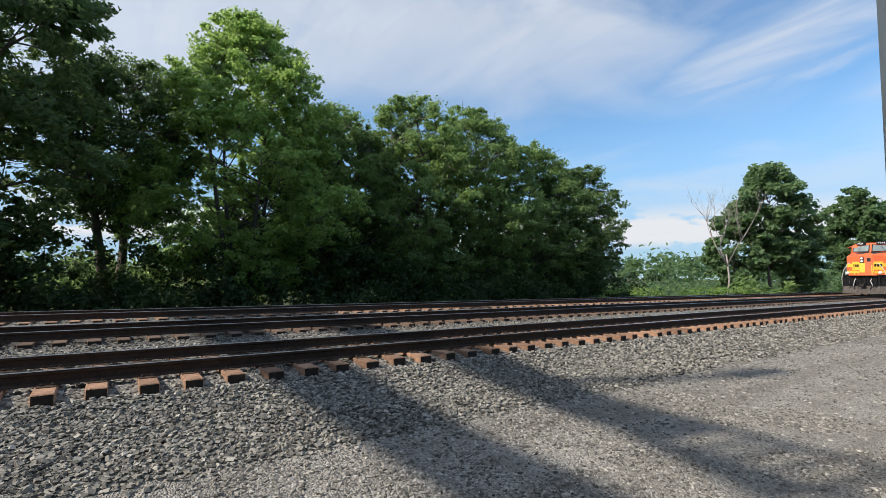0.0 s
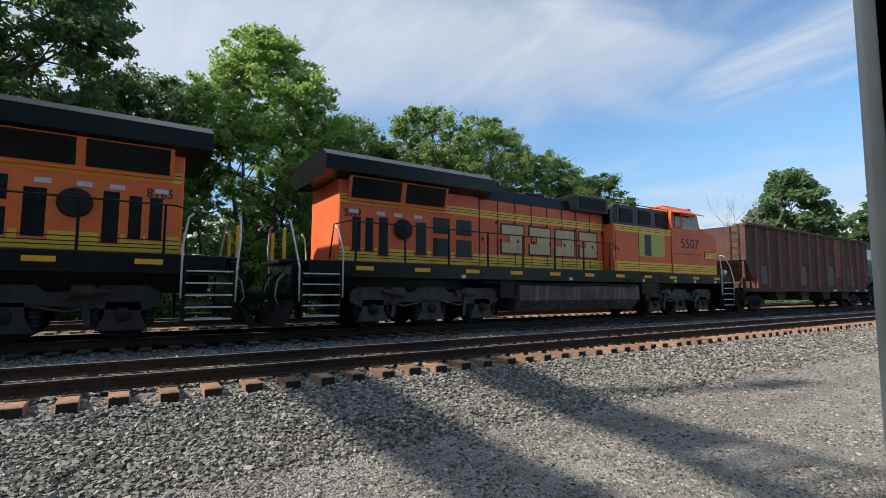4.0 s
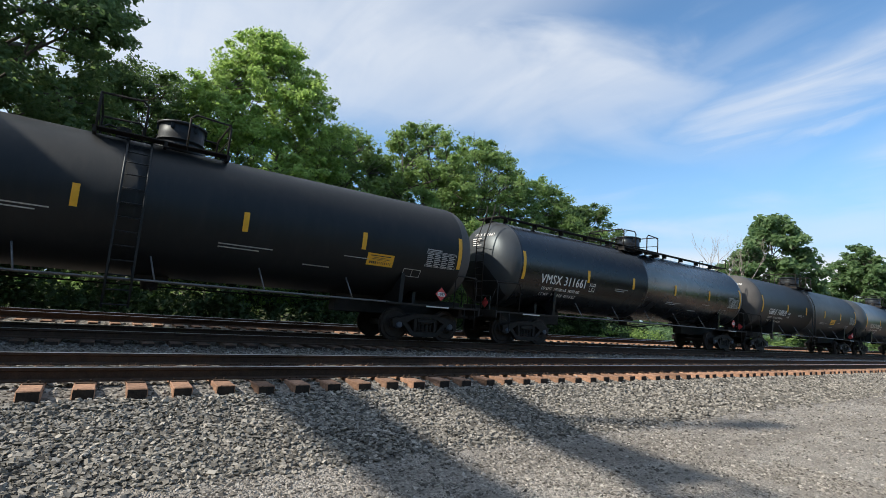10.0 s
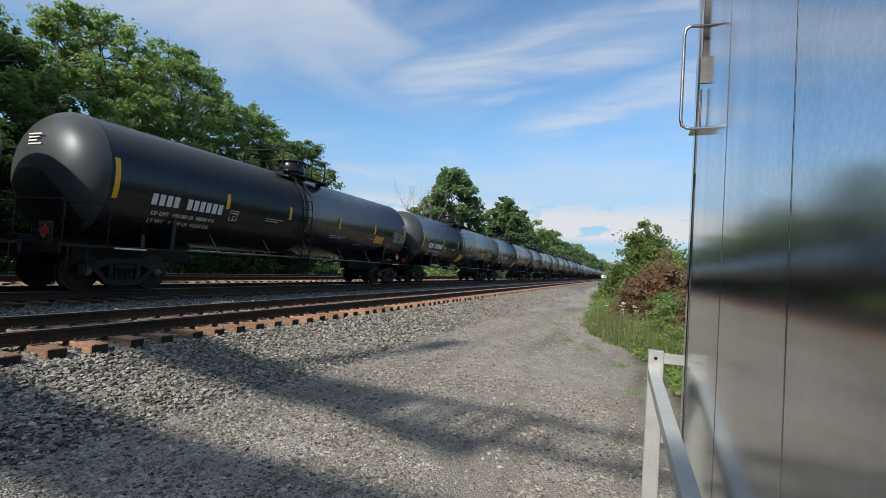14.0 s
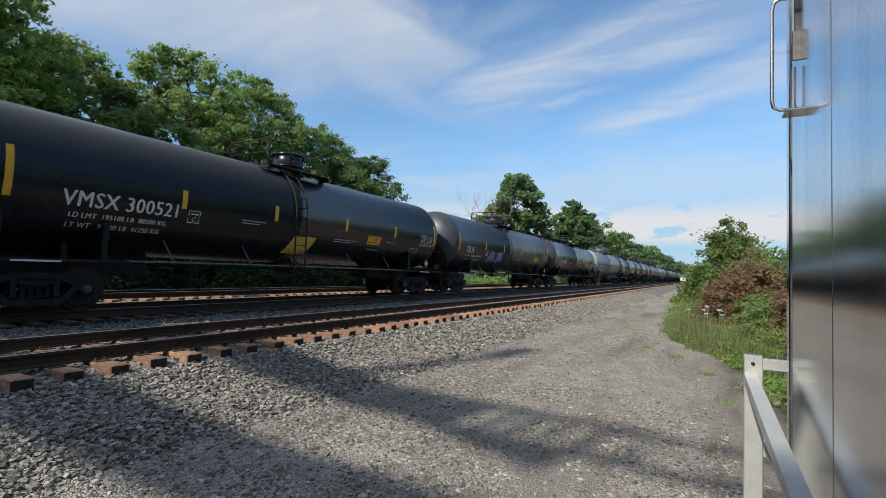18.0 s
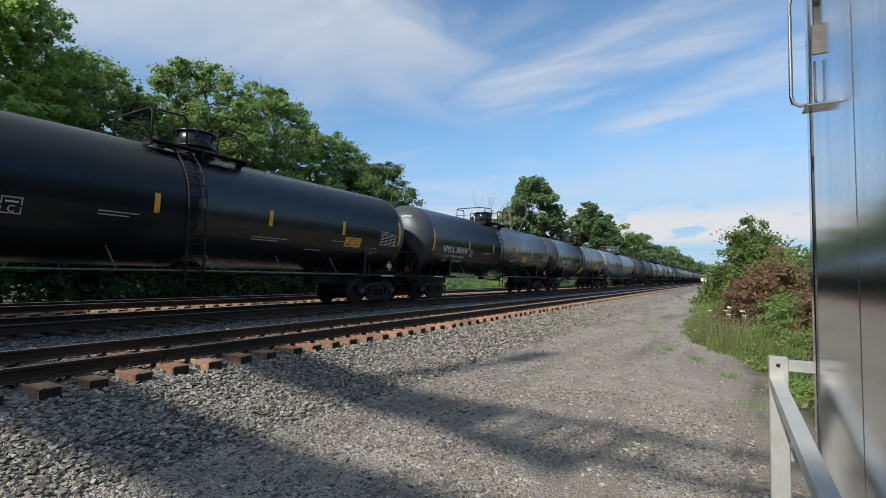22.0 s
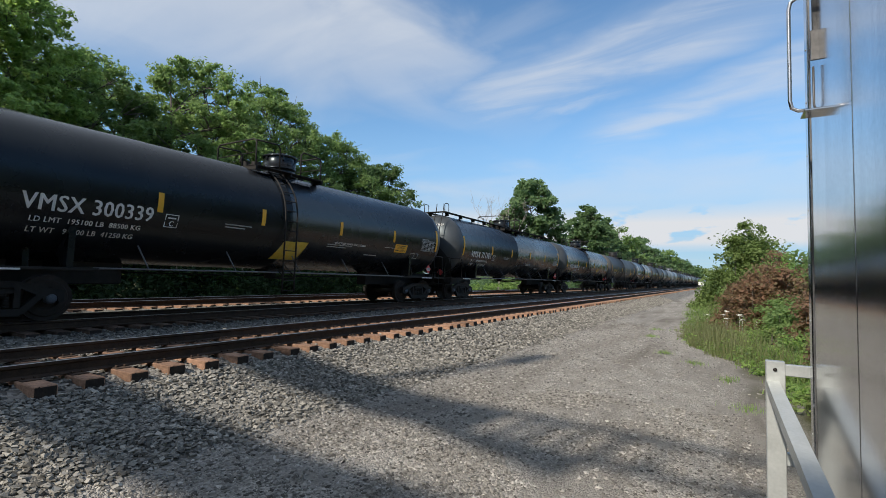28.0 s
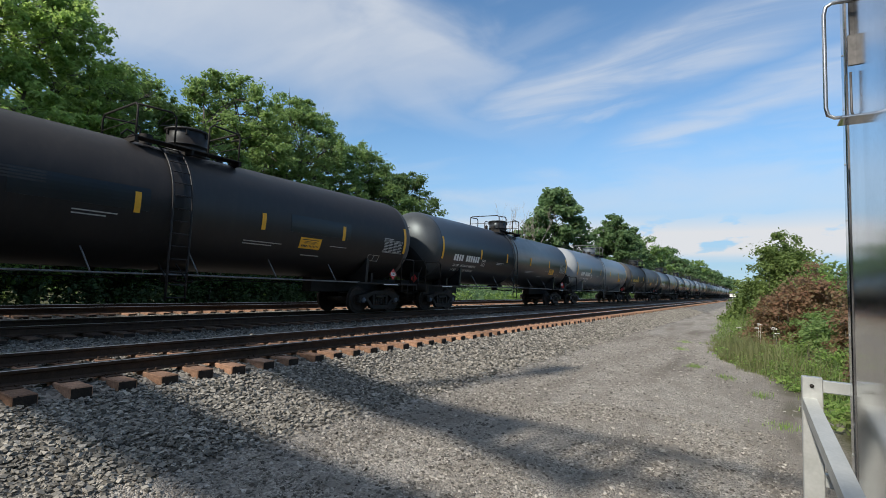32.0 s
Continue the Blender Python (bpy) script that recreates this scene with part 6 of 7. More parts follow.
# ---- unseen bridge added to shade the road ----
def shade_bridge():
    """Unseen bridge behind the viewer, added so its girders and mast shade the road."""
    ob = thing("shade_bridge", "unseen steel bridge added to shade the road", "signal bridge", at=pose(-7.0, 0, 0))
    m = TRUCKDARK
    lower = part("girder", Build().box(-0.06, 0.06, -9.0, 14.4, 6.75, 7.85, 0.01), m, ob, "solid plate girder")
    upper = part("girder", Build().box(-0.06, 0.06, -1.6, 14.4, 9.15, 10.25, 0.01), m, ob, "solid plate girder")
    for k in range(12):
        y = -8.0 + 2.0 * k
        part("stiffener", Build().box(-0.12, 0.12, y - 0.03, y + 0.03, 6.75, 7.85, 0.005), m, lower)
        if y > -1.5:
            part("stiffener", Build().box(-0.12, 0.12, y - 0.03, y + 0.03, 9.15, 10.25, 0.005), m, upper)
    for k in range(5):
        y = -1.95 - 0.32 * k - 0.03 * k * k
        part("lattice_bar", Build().box(-0.04, 0.04, y - 0.1, y + 0.1, 9.2 + 0.1 * (k % 3), 10.2 - 0.12 * ((k + 1) % 2) * k, 0.005), m, ob)
    for z in (9.2, 10.2):
        part("chord", Build().box(-0.07, 0.07, -9.0, -1.6, z - 0.07, z + 0.07, 0.005), m, ob)
    for k in range(3):
        part("lattice_bar", Build().tube([(0, -9.0 + 1.95 * k, 9.2 + (k % 2)), (0, -7.05 + 1.95 * k, 10.2 - (k % 2))], 0.04, 5), m, ob)
    part("gusset", Build().prism([(-3.2, 8.6), (-0.9, 9.15), (-3.2, 9.2)], -0.05, 0.05, "x"), m, ob)
    for y in (-8.9, 14.3):
        part("leg", Build().box(-0.2, 0.2, y - 0.2, y + 0.2, -1.1, 10.3, 0.02), m, ob)
    mast = part("mast", Build().cyl(10.2, 14.7, 0.13, (0, 1.0, 0), "z", 10), m, ob)
    part("signal_head", Build().box(-0.12, 0.12, 0.72, 1.28, 13.3, 14.5, 0.03), m, mast)


shade_bridge()


# ---- hopper car ----
REDPANEL = surface("faded_red_panel", (0.16, 0.05, 0.035), (0.30, 0.10, 0.07), 2, 0.7, bump=0.15, streak=0.5, dirt=(0.05, 0.03, 0.025))
GRAFGREY = surface("faded_grey_graffiti", (0.10, 0.095, 0.085), (0.17, 0.16, 0.14), 3, 0.7, bump=0.05)


def hopper_car(front, L):
    ob = thing("hopper_car", "rusty brown open hopper car with red ribs and graffiti", "hopper car")
    y = 1.46
    b = Build()
    b.prism([(0.5, 4.35), (0.5, 2.6), (1.7, 1.55), (1.7, 1.2), (L - 1.7, 1.2), (L - 1.7, 1.55), (L - 0.5, 2.6), (L - 0.5, 4.35), (L - 0.6, 4.35), (L - 0.6, 2.7), (L - 1.8, 1.65), (1.8, 1.65), (0.6, 2.7), (0.6, 4.35)], -y, y, "y")
    part("floor_and_ends", b, RUST, ob)
    for s in (-1, 1):
        w = part("side_sheet", Build().prism([(0.5, 4.4), (0.5, 2.6), (1.5, 1.15), (L - 1.5, 1.15), (L - 0.5, 2.6), (L - 0.5, 4.4)], s * y, s * (y + 0.03), "y"), RUST, ob, "rusty brown side sheet")
        part("top_chord", Build().box(0.45, L - 0.45, min(s * (y - 0.03), s * (y + 0.14)), max(s * (y - 0.03), s * (y + 0.14)), 4.33, 4.47, 0.015), RUST, ob)
        part("side_sill", Build().box(0.7, L - 0.7, min(s * (y - 0.1), s * (y + 0.08)), max(s * (y - 0.1), s * (y + 0.08)), 1.02, 1.2, 0.015), RUST, ob)
        for k in range(13):
            x = 1.45 + (L - 2.9) * k / 12
            part("rib", Build().prism([(x - 0.09, s * (y + 0.03)), (x - 0.06, s * (y + 0.13)), (x + 0.06, s * (y + 0.13)), (x + 0.09, s * (y + 0.03))], 1.2, 4.33, "z"), REDPANEL, ob, "dull red side rib")
        for k in (9,):
            x = 1.45 + (L - 2.9) * k / 12
            part("red_panel", Build().box(x - 1.12, x - 0.1, min(s * (y + 0.03), s * (y + 0.04)), max(s * (y + 0.03), s * (y + 0.04)), 1.9, 4.3), REDPANEL, ob, "faded red panel")
        for n, x in enumerate((2.0, 6.5, L - 7.6, L - 4.4)):
            part("graffiti", Build().box(x, x + 0.98, min(s * (y + 0.032), s * (y + 0.042)), max(s * (y + 0.032), s * (y + 0.042)), 1.4, 2.35 + 0.1 * n), GRAFGREY, ob, "faded grey sprayed panel")
        for x in (L - 7.0, L - 3.3, L - 1.6):
            part("label_plate", Build().box(x, x + 0.5, min(s * (y + 0.08), s * (y + 0.09)), max(s * (y + 0.08), s * (y + 0.09)), 1.05, 1.16), STEPWHITE, ob)
    for e, f in ((1, lambda x: x), (-1, lambda x: L - x)):
        for yy in (-1.2, -0.8):
            part("ladder_rail", Build().tube([(f(0.42), yy, 1.1), (f(0.42), yy, 4.4)], 0.02, 5), STEEL, ob)
        for k in range(8):
            part("rung", Build().tube([(f(0.42), -1.2, 1.35 + 0.38 * k), (f(0.42), -0.8, 1.35 + 0.38 * k)], 0.014, 4), STEEL, ob)
        a, c = sorted((f(0.3), f(2.6)))
        part("end_sill", Build().box(a, c, -0.25, 0.25, 0.72, 1.2, 0.02).box(min(f(0.3), f(0.42)), max(f(0.3), f(0.42)), -1.45, 1.45, 0.85, 1.08, 0.01), STEEL, ob)
        for yy in (-1.3, 1.3):
            part("corner_post", Build().box(min(f(0.55), f(0.68)), max(f(0.55), f(0.68)), yy - 0.06, yy + 0.06, 1.0, 2.7), RUST, ob)
        part("slope_brace", Build().tube([(f(0.6), -1.0, 1.1), (f(1.3), -1.0, 1.95)], 0.04, 6), RUST, ob)
        part("coupler", shared("coupler%d" % e, lambda: coupler_build(e), STEEL), None, ob, at=pose(0 if e > 0 else L, 0, 0))
        truck(ob, 2.1 if e > 0 else L - 2.1, front)
    part("center_sill", Build().box(2.0, L - 2.0, -0.3, 0.3, 0.8, 1.2, 0.02), STEEL, ob)
    for k in range(4):
        x = 4.2 + 3.1 * k
        part("hopper_chute", Build().prism([(x - 0.1, 1.2), (x + 1.5, 1.2), (x + 1.1, 0.55), (x + 0.3, 0.55)], -1.2, 1.2, "y"), RUST, ob)
    CARS.append((ob, front))


hopper_car(119.75, 18.2)


# ---- ties and stones ----
def tie_mesh(k):
    rnd = random.Random(k)
    b = Build()
    x0, x1 = -0.115 + rnd.uniform(-0.01, 0.01), 0.115 + rnd.uniform(-0.01, 0.01)
    y0, y1 = -0.56 + rnd.uniform(-0.05, 0.05), 2.06 + rnd.uniform(-0.05, 0.05)
    b.box(x0, x1, y0, y1, -0.36, -0.184, 0.012)
    if k % 2:
        b.box(x0 + 0.05, x0 + 0.062, y0 - 0.002, y0 + 0.5, -0.2, -0.1825)
    me = b.mesh("tie", TIEDARK if k >= 7 else TIE)
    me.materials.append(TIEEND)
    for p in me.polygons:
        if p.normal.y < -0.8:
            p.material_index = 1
    return me


def plate_mesh():
    b = Build()
    for side in (0, GAUGE):
        b.box(-0.1, 0.1, side - 0.18, side + 0.18, -0.184, -0.172, 0.004)
        for dx in (-0.055, 0.055):
            for dy in (-0.085, 0.085):
                b.box(dx - 0.012, dx + 0.012, side + dy - 0.02, side + dy + 0.02, -0.172, -0.145, 0.004)
    return b.mesh("tie_plate", RAIL)


def ties():
    meshes = [tie_mesh(k) for k in range(14)]
    plates = plate_mesh()
    rnd = random.Random(5)
    tracks = [o for o in scene.objects if o.name.startswith("railway_track")]
    for k, tr in enumerate(tracks):
        n = (300, 160, 120)[k]
        for i in range(n):
            x = (-9, -6, -6)[k] + 0.522 * i + rnd.uniform(-0.03, 0.03)
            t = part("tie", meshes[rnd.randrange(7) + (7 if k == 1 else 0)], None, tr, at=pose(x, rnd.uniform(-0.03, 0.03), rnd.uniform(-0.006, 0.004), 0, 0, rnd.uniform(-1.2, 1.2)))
            if k == 0 and i < 70:
                part("tie_plate", plates, None, t)
        b = Build()
        x = (-9, -6, -6)[k] + 0.522 * n
        while x < 420:
            b.box(x - 0.115, x + 0.115, -0.56 + rnd.uniform(-.04, .04), 2.06, -0.3, -0.184)
            x += 0.522
        x = -9.5
        while x > -55:
            b.box(x - 0.115, x + 0.115, -0.56, 2.06, -0.3, -0.184)
            x -= 0.522
        tagged(part("far_ties", b, TIEDARK if k == 1 else TIE, tr, "weathered ties further along"), kind="stuff")


OCT_V = np.array([(1, 0, 0), (0, 1, 0), (-1, 0, 0), (0, -1, 0), (0, 0, 1), (0, 0, -1)], dtype=float)
OCT_F = np.array([(0, 1, 4), (1, 2, 4), (2, 3, 4), (3, 0, 4), (1, 0, 5), (2, 1, 5), (3, 2, 5), (0, 3, 5)])


CUBE_V = np.array([(x, y, z) for x in (-0.75, 0.75) for y in (-0.75, 0.75) for z in (-0.75, 0.75)])
CUBE_F = np.array([(0, 1, 3), (0, 3, 2), (4, 6, 7), (4, 7, 5), (0, 4, 5), (0, 5, 1), (2, 3, 7), (2, 7, 6), (0, 2, 6), (0, 6, 4), (1, 5, 7), (1, 7, 3)])


def scatter(name, n, place, size, material, label, seed, flat=0.7, small=False):
    """Many broken stones in one mesh; place(rng, n) gives the spots, size the range of their radii."""
    rng = np.random.default_rng(seed)
    P = place(rng, n)
    n = len(P)
    BV, BF = (OCT_V, OCT_F) if small else (CUBE_V, CUBE_F)
    base = BV[None] * (1 + rng.uniform(-0.35, 0.3, (n, len(BV), 1))) + rng.normal(0, 0.13, (n, len(BV), 3))
    s = (size[0] + (size[1] - size[0]) * rng.uniform(0, 1, (n, 1, 1)) ** (2.2 if small else 1.0)) * rng.uniform(0.6, 1.4, (n, 1, 3))
    base = base * s
    q = rng.normal(size=(n, 4)); q /= np.linalg.norm(q, axis=1, keepdims=True)
    w, x, y, z = q.T
    R = np.stack([1 - 2 * (y * y + z * z), 2 * (x * y - z * w), 2 * (x * z + y * w), 2 * (x * y + z * w), 1 - 2 * (x * x + z * z), 2 * (y * z - x * w),
                  2 * (x * z - y * w), 2 * (y * z + x * w), 1 - 2 * (x * x + y * y)], -1).reshape(n, 3, 3)
    V = np.einsum("nij,nkj->nki", R, base)
    V[:, :, 2] *= flat
    V += P[:, None, :]
    F = (BF[None] + (np.arange(n) * len(BV))[:, None, None]).reshape(-1, 3)
    ob = new(name, big_mesh(name, V.reshape(-1, 3), F, material))
    return tagged(ob, label, "gravel", kind="stuff")


PY, PZ = [p[0] for p in PROFILE], [p[1] for p in PROFILE]


def island_stone(name, tones):
    """Stone colours varied stone by stone."""
    m, N, L, B = nodes(name)
    geo = N.new("ShaderNodeNewGeometry")
    ramp = N.new("ShaderNodeValToRGB")
    e = ramp.color_ramp.elements
    e[0].color, e[1].color = tones[0] + (1,), tones[3] + (1,)
    a = ramp.color_ramp.elements.new(0.4); a.color = tones[1] + (1,)
    c = ramp.color_ramp.elements.new(0.8); c.color = tones[2] + (1,)
    L.new(geo.outputs["Random Per Island"], ramp.inputs[0])
    no = N.new("ShaderNodeTexNoise"); no.inputs["Scale"].default_value = 70; no.inputs["Detail"].default_value = 3
    L.new(geo.outputs["Position"], no.inputs["Vector"])
    hv = N.new("ShaderNodeHueSaturation")
    mr = N.new("ShaderNodeMapRange"); mr.inputs["To Min"].default_value, mr.inputs["To Max"].default_value = 0.7, 1.3
    L.new(no.outputs["Fac"], mr.inputs["Value"]); L.new(mr.outputs[0], hv.inputs["Value"]); L.new(ramp.outputs[0], hv.inputs["Color"])
    # the train's shade put into the stone colour, over slight brake dust and oil
    sp = N.new("ShaderNodeSeparateXYZ"); L.new(geo.outputs["Position"], sp.inputs[0])
    ds = N.new("ShaderNodeMath"); ds.operation = "SUBTRACT"; ds.inputs[1].default_value = 5.3
    L.new(sp.outputs["Y"], ds.inputs[0])
    ab = N.new("ShaderNodeMath"); ab.operation = "ABSOLUTE"; L.new(ds.outputs[0], ab.inputs[0])
    fo = N.new("ShaderNodeMapRange"); fo.inputs["From Min"].default_value, fo.inputs["From Max"].default_value = 2.3, 1.6
    fo.inputs["To Max"].default_value = 0.35
    L.new(ab.outputs[0], fo.inputs["Value"])
    om = N.new("ShaderNodeMix"); om.data_type = "RGBA"; L.new(fo.outputs[0], om.inputs["Factor"]); L.new(hv.outputs[0], om.inputs["A"])
    om.inputs["B"].default_value = (0.03, 0.026, 0.023, 1)
    L.new(om.outputs["Result"], B.inputs["Base Color"])
    B.inputs["Roughness"].default_value = 0.9
    B.inputs["Specular IOR Level"].default_value = 0.2
    return m


BROKEN = island_stone("broken_stone", ((0.075, 0.072, 0.065), (0.19, 0.181, 0.161), (0.28, 0.265, 0.234), (0.41, 0.388, 0.343)))
GRAVEL = island_stone("road_gravel_stone", ((0.065, 0.06, 0.054), (0.19, 0.179, 0.16), (0.31, 0.293, 0.265), (0.47, 0.446, 0.405)))


def near_shoulder(rng, n):
    return shoulder(rng, n, -4.0, 9.0)


def far_shoulder(rng, n):
    return shoulder(rng, n, 9.0, 60.0)


def shoulder(rng, n, x0, x1):
    x = x0 + (x1 - x0) * rng.uniform(0, 1, n) ** 1.15
    y = np.minimum(rng.uniform(-2.35, -0.6, n) + rng.normal(0, 0.12, n) * rng.uniform(0, 1.6, n), -0.52 - 0.12 * rng.uniform(0, 1, n))
    z = np.interp(y, PY, PZ) + unevenness(x, y) + rng.uniform(-0.012, 0.024, n)
    return np.stack([x, y, z], -1)


def cribs(rng, n):
    near = rng.uniform(0, 1, n) < 0.6
    x = np.where(near, -4 + 22 * rng.uniform(0, 1, n), -4 + 44 * rng.uniform(0, 1, n) ** 1.2)
    y = np.where(near, rng.uniform(-0.78, 4.4, n), rng.uniform(-0.5, 11.2, n))
    z = np.interp(y, PY, PZ) + unevenness(x, y) + rng.uniform(-0.012, 0.016, n)
    return np.stack([x, y, z], -1)


def road(rng, n):
    x = 0.8 + 24 * rng.uniform(0, 1, n) ** 1.5
    y = -2.3 - np.abs(rng.normal(0, 2.4, n))
    y = np.where(y < -8.2, rng.uniform(-7.5, -2.5, n), y)
    return np.stack([x, y, np.interp(y, PY, PZ) + unevenness(x, y) + 0.003], -1)


def near_road(rng, n):
    x = 0.5 + 8.5 * rng.uniform(0, 1, n) ** 1.1
    y = rng.uniform(-7.6, -2.4, n)
    keep = np.array([noise.noise((a * 0.7, b * 0.9, 7)) + 0.5 * noise.noise((a * 2.3, b * 2.6, 3)) for a, b in zip(x, y)]) > rng.uniform(-0.3, 0.22, n)
    x, y = x[keep], y[keep]
    return np.stack([x, y, np.interp(y, PY, PZ) + unevenness(x, y) + 0.003], -1)


# ---- trees ----
def leaves(centres, radii, per, size, rng, squash=0.75):
    """Small bent leaves in clumps round the given centres."""
    n = len(centres) * per
    c = np.repeat(centres, per, axis=0)
    r = np.repeat(radii, per)[:, None]
    d = rng.normal(size=(n, 3)); d /= np.linalg.norm(d, axis=1, keepdims=True)
    st = np.repeat(rng.uniform(0.6, 1.5, (len(centres), 3)), per, axis=0)
    p = c + d * r * rng.uniform(0.1, 1.15, (n, 1)) ** 0.7 * np.array([1, 1, squash]) * st
    nr = d * 0.5 + rng.normal(0, 0.6, (n, 3)) + np.array([0, 0, 0.7]); nr /= np.linalg.norm(nr, axis=1, keepdims=True)
    t = np.cross(nr, rng.normal(size=(n, 3))); t /= np.linalg.norm(t, axis=1, keepdims=True) + 1e-9
    b = np.cross(nr, t)
    s = rng.uniform(size[0], size[1], (n, 1))
    v = np.stack([p - t * s, p + b * s * 0.55 + nr * s * 0.12, p + t * s, p - b * s * 0.55 + nr * s * 0.12], 1).reshape(-1, 3)
    f = np.arange(n * 4).reshape(-1, 4)
    return v, f


def taper(u, r, bottom):
    """Reach of a crown that is widest low down and narrows to its top."""
    t = min(0.99, max(0.02, (u - bottom) / (1 - bottom)))
    return r * (1 - t ** 2.2) ** 0.7 * min(1.0, 0.45 + 3 * t)


def tree(at, h, r, seed, leaf, trunks=1, base=0.12, clumps=130, per=110, size=(0.09, 0.17), lean=(0, 0), label="", bottom=0.15, trunk_r=None, open_=0.0, name="tree", clump_r=(0.3, 0.85), cone=False):
    rng = np.random.default_rng(seed)
    ob = thing(name, label, "tree", at=pose(*at))
    tb = Build()
    tr = trunk_r or 0.022 * h
    tips = []
    for k in range(trunks):
        a = 2 * math.pi * (k + rng.uniform(0, 0.5)) / trunks
        off = 0.0 if trunks == 1 else 0.35
        sp = 0.0 if trunks == 1 else r * 0.35
        pts = []
        for u in np.linspace(0, 1, 9):
            wig = 0.03 * h * u * np.array([math.sin(3 * u + seed), math.cos(2.3 * u + k)])
            pts.append(Vector((math.cos(a) * (off + sp * u) + lean[0] * u + wig[0], math.sin(a) * (off + sp * u) + lean[1] * u + wig[1], -0.2 + (0.74 * h + 0.2) * u)))
        tb.tube(pts, tr, 8, tr * 0.12)
        tips.append(pts)

    def reach(u):
        """Half width of the crown at that share of the height."""
        if cone:
            return taper(u, r, bottom)
        t = min(0.985, max(0.05, (u - bottom) / (1 - bottom)))
        return r * (math.sin(math.pi * t ** 0.85) ** 0.55)

    # the crown is a heap of leafy lobes, each borne by a limb of its own
    lobes = []
    n = int((80 if cone else 52) + 4 * r)
    for i in range(n):
        u = bottom + (0.97 - bottom) * (i + rng.uniform(0, 1)) / n
        rad = r * (rng.uniform(0.17, 0.29) if cone else rng.uniform(0.2, 0.36)) * (1.15 - 0.45 * u)
        out = max(0.0, reach(u) * rng.uniform(0.9, 1.15) - 0.55 * rad) * rng.uniform(0.2, 1.0) ** 0.4
        a = 2.4 * i + rng.uniform(-0.6, 0.6)
        z = min(u * h, h - 0.7 * rad)
        lobes.append((Vector((math.cos(a) * out + lean[0] * u, math.sin(a) * out + lean[1] * u, z)), rad))
    lobes.append((Vector((lean[0], lean[1], h - 0.5 * r * 0.2)), 0.2 * r))
    for i, (c, rad) in enumerate(lobes):
        pts = tips[i % trunks]
        drop = 0.35 * math.hypot(c.x, c.y) + 0.4 * rad
        w = min(7.99, max(base, (c.z - drop) / h) * 8 / 0.74)
        p0 = pts[int(w)].lerp(pts[int(w) + 1], w % 1)
        mid = p0.lerp(c, 0.5) + Vector((rng.normal(0, 0.05), rng.normal(0, 0.05), 0.06)) * (c - p0).length
        tb.tube([p0, p0.lerp(mid, 0.55), mid, c], tr * 0.34 * (1 - 0.5 * w / 8), 5, tr * 0.07)
        for k in range(3):
            e = c + Vector(rng.normal(0, 0.5, 3)) * rad
            q = mid.lerp(c, rng.uniform(0.2, 0.9))
            tb.tube([q, q.lerp(e, 0.5) + Vector((0, 0, 0.05)), e], tr * 0.1, 4, tr * 0.03)
    part("trunk", tb, BARK, ob, "grey brown bark trunk and limbs")
    share = np.array([rad ** 1.6 for c, rad in lobes])
    pick = rng.choice(len(lobes), clumps, p=share / share.sum())
    d = rng.normal(size=(clumps, 3)); d[:, 2] = d[:, 2] * 0.8 + 0.35
    d /= np.linalg.norm(d, axis=1, keepdims=True)
    C = np.array([lobes[k][0][:] for k in pick]) + d * np.array([lobes[k][1] for k in pick])[:, None] * rng.uniform(0.55, 1.12, (clumps, 1)) * np.array([1, 1, 0.85])
    if open_:
        C = C[rng.uniform(size=len(C)) > open_]
    v, f = leaves(C, rng.uniform(clump_r[0], clump_r[1], len(C)), per, size, rng, 0.6)
    part("crown", big_mesh("crown", v, f, leaf), None, ob, "leafy crown")
    return ob


def thicket(name, label, spots, per, size, leaf, seed, rads=(0.5, 1.0), category="bush", kind=""):
    """A bush or a belt of undergrowth: thin stems and clumps of leaves."""
    rng = np.random.default_rng(seed)
    S = np.array(spots, dtype=float)
    ob = thing(name, label, category, kind=kind, at=pose(S[:, 0].mean(), S[:, 1].mean(), 0))
    o = np.array([S[:, 0].mean(), S[:, 1].mean(), 0])
    b = Build()
    for s in S[:: max(1, len(S) // 60)]:
        p = s - o
        g = height(s[1]) - 0.05
        b.tube([(p[0] * 0.97, p[1] * 0.97, g), (p[0], p[1], (g + p[2]) / 2), (p[0] + 0.1, p[1], p[2])], 0.02, 4, 0.006)
    tagged(part("branchwork", b, BARK, ob), kind="stuff")
    v, f = leaves(S - o, rng.uniform(rads[0], rads[1], len(S)), per, size, rng)
    part("leaves", big_mesh("leaves", v, f, leaf), None, ob)
    return ob


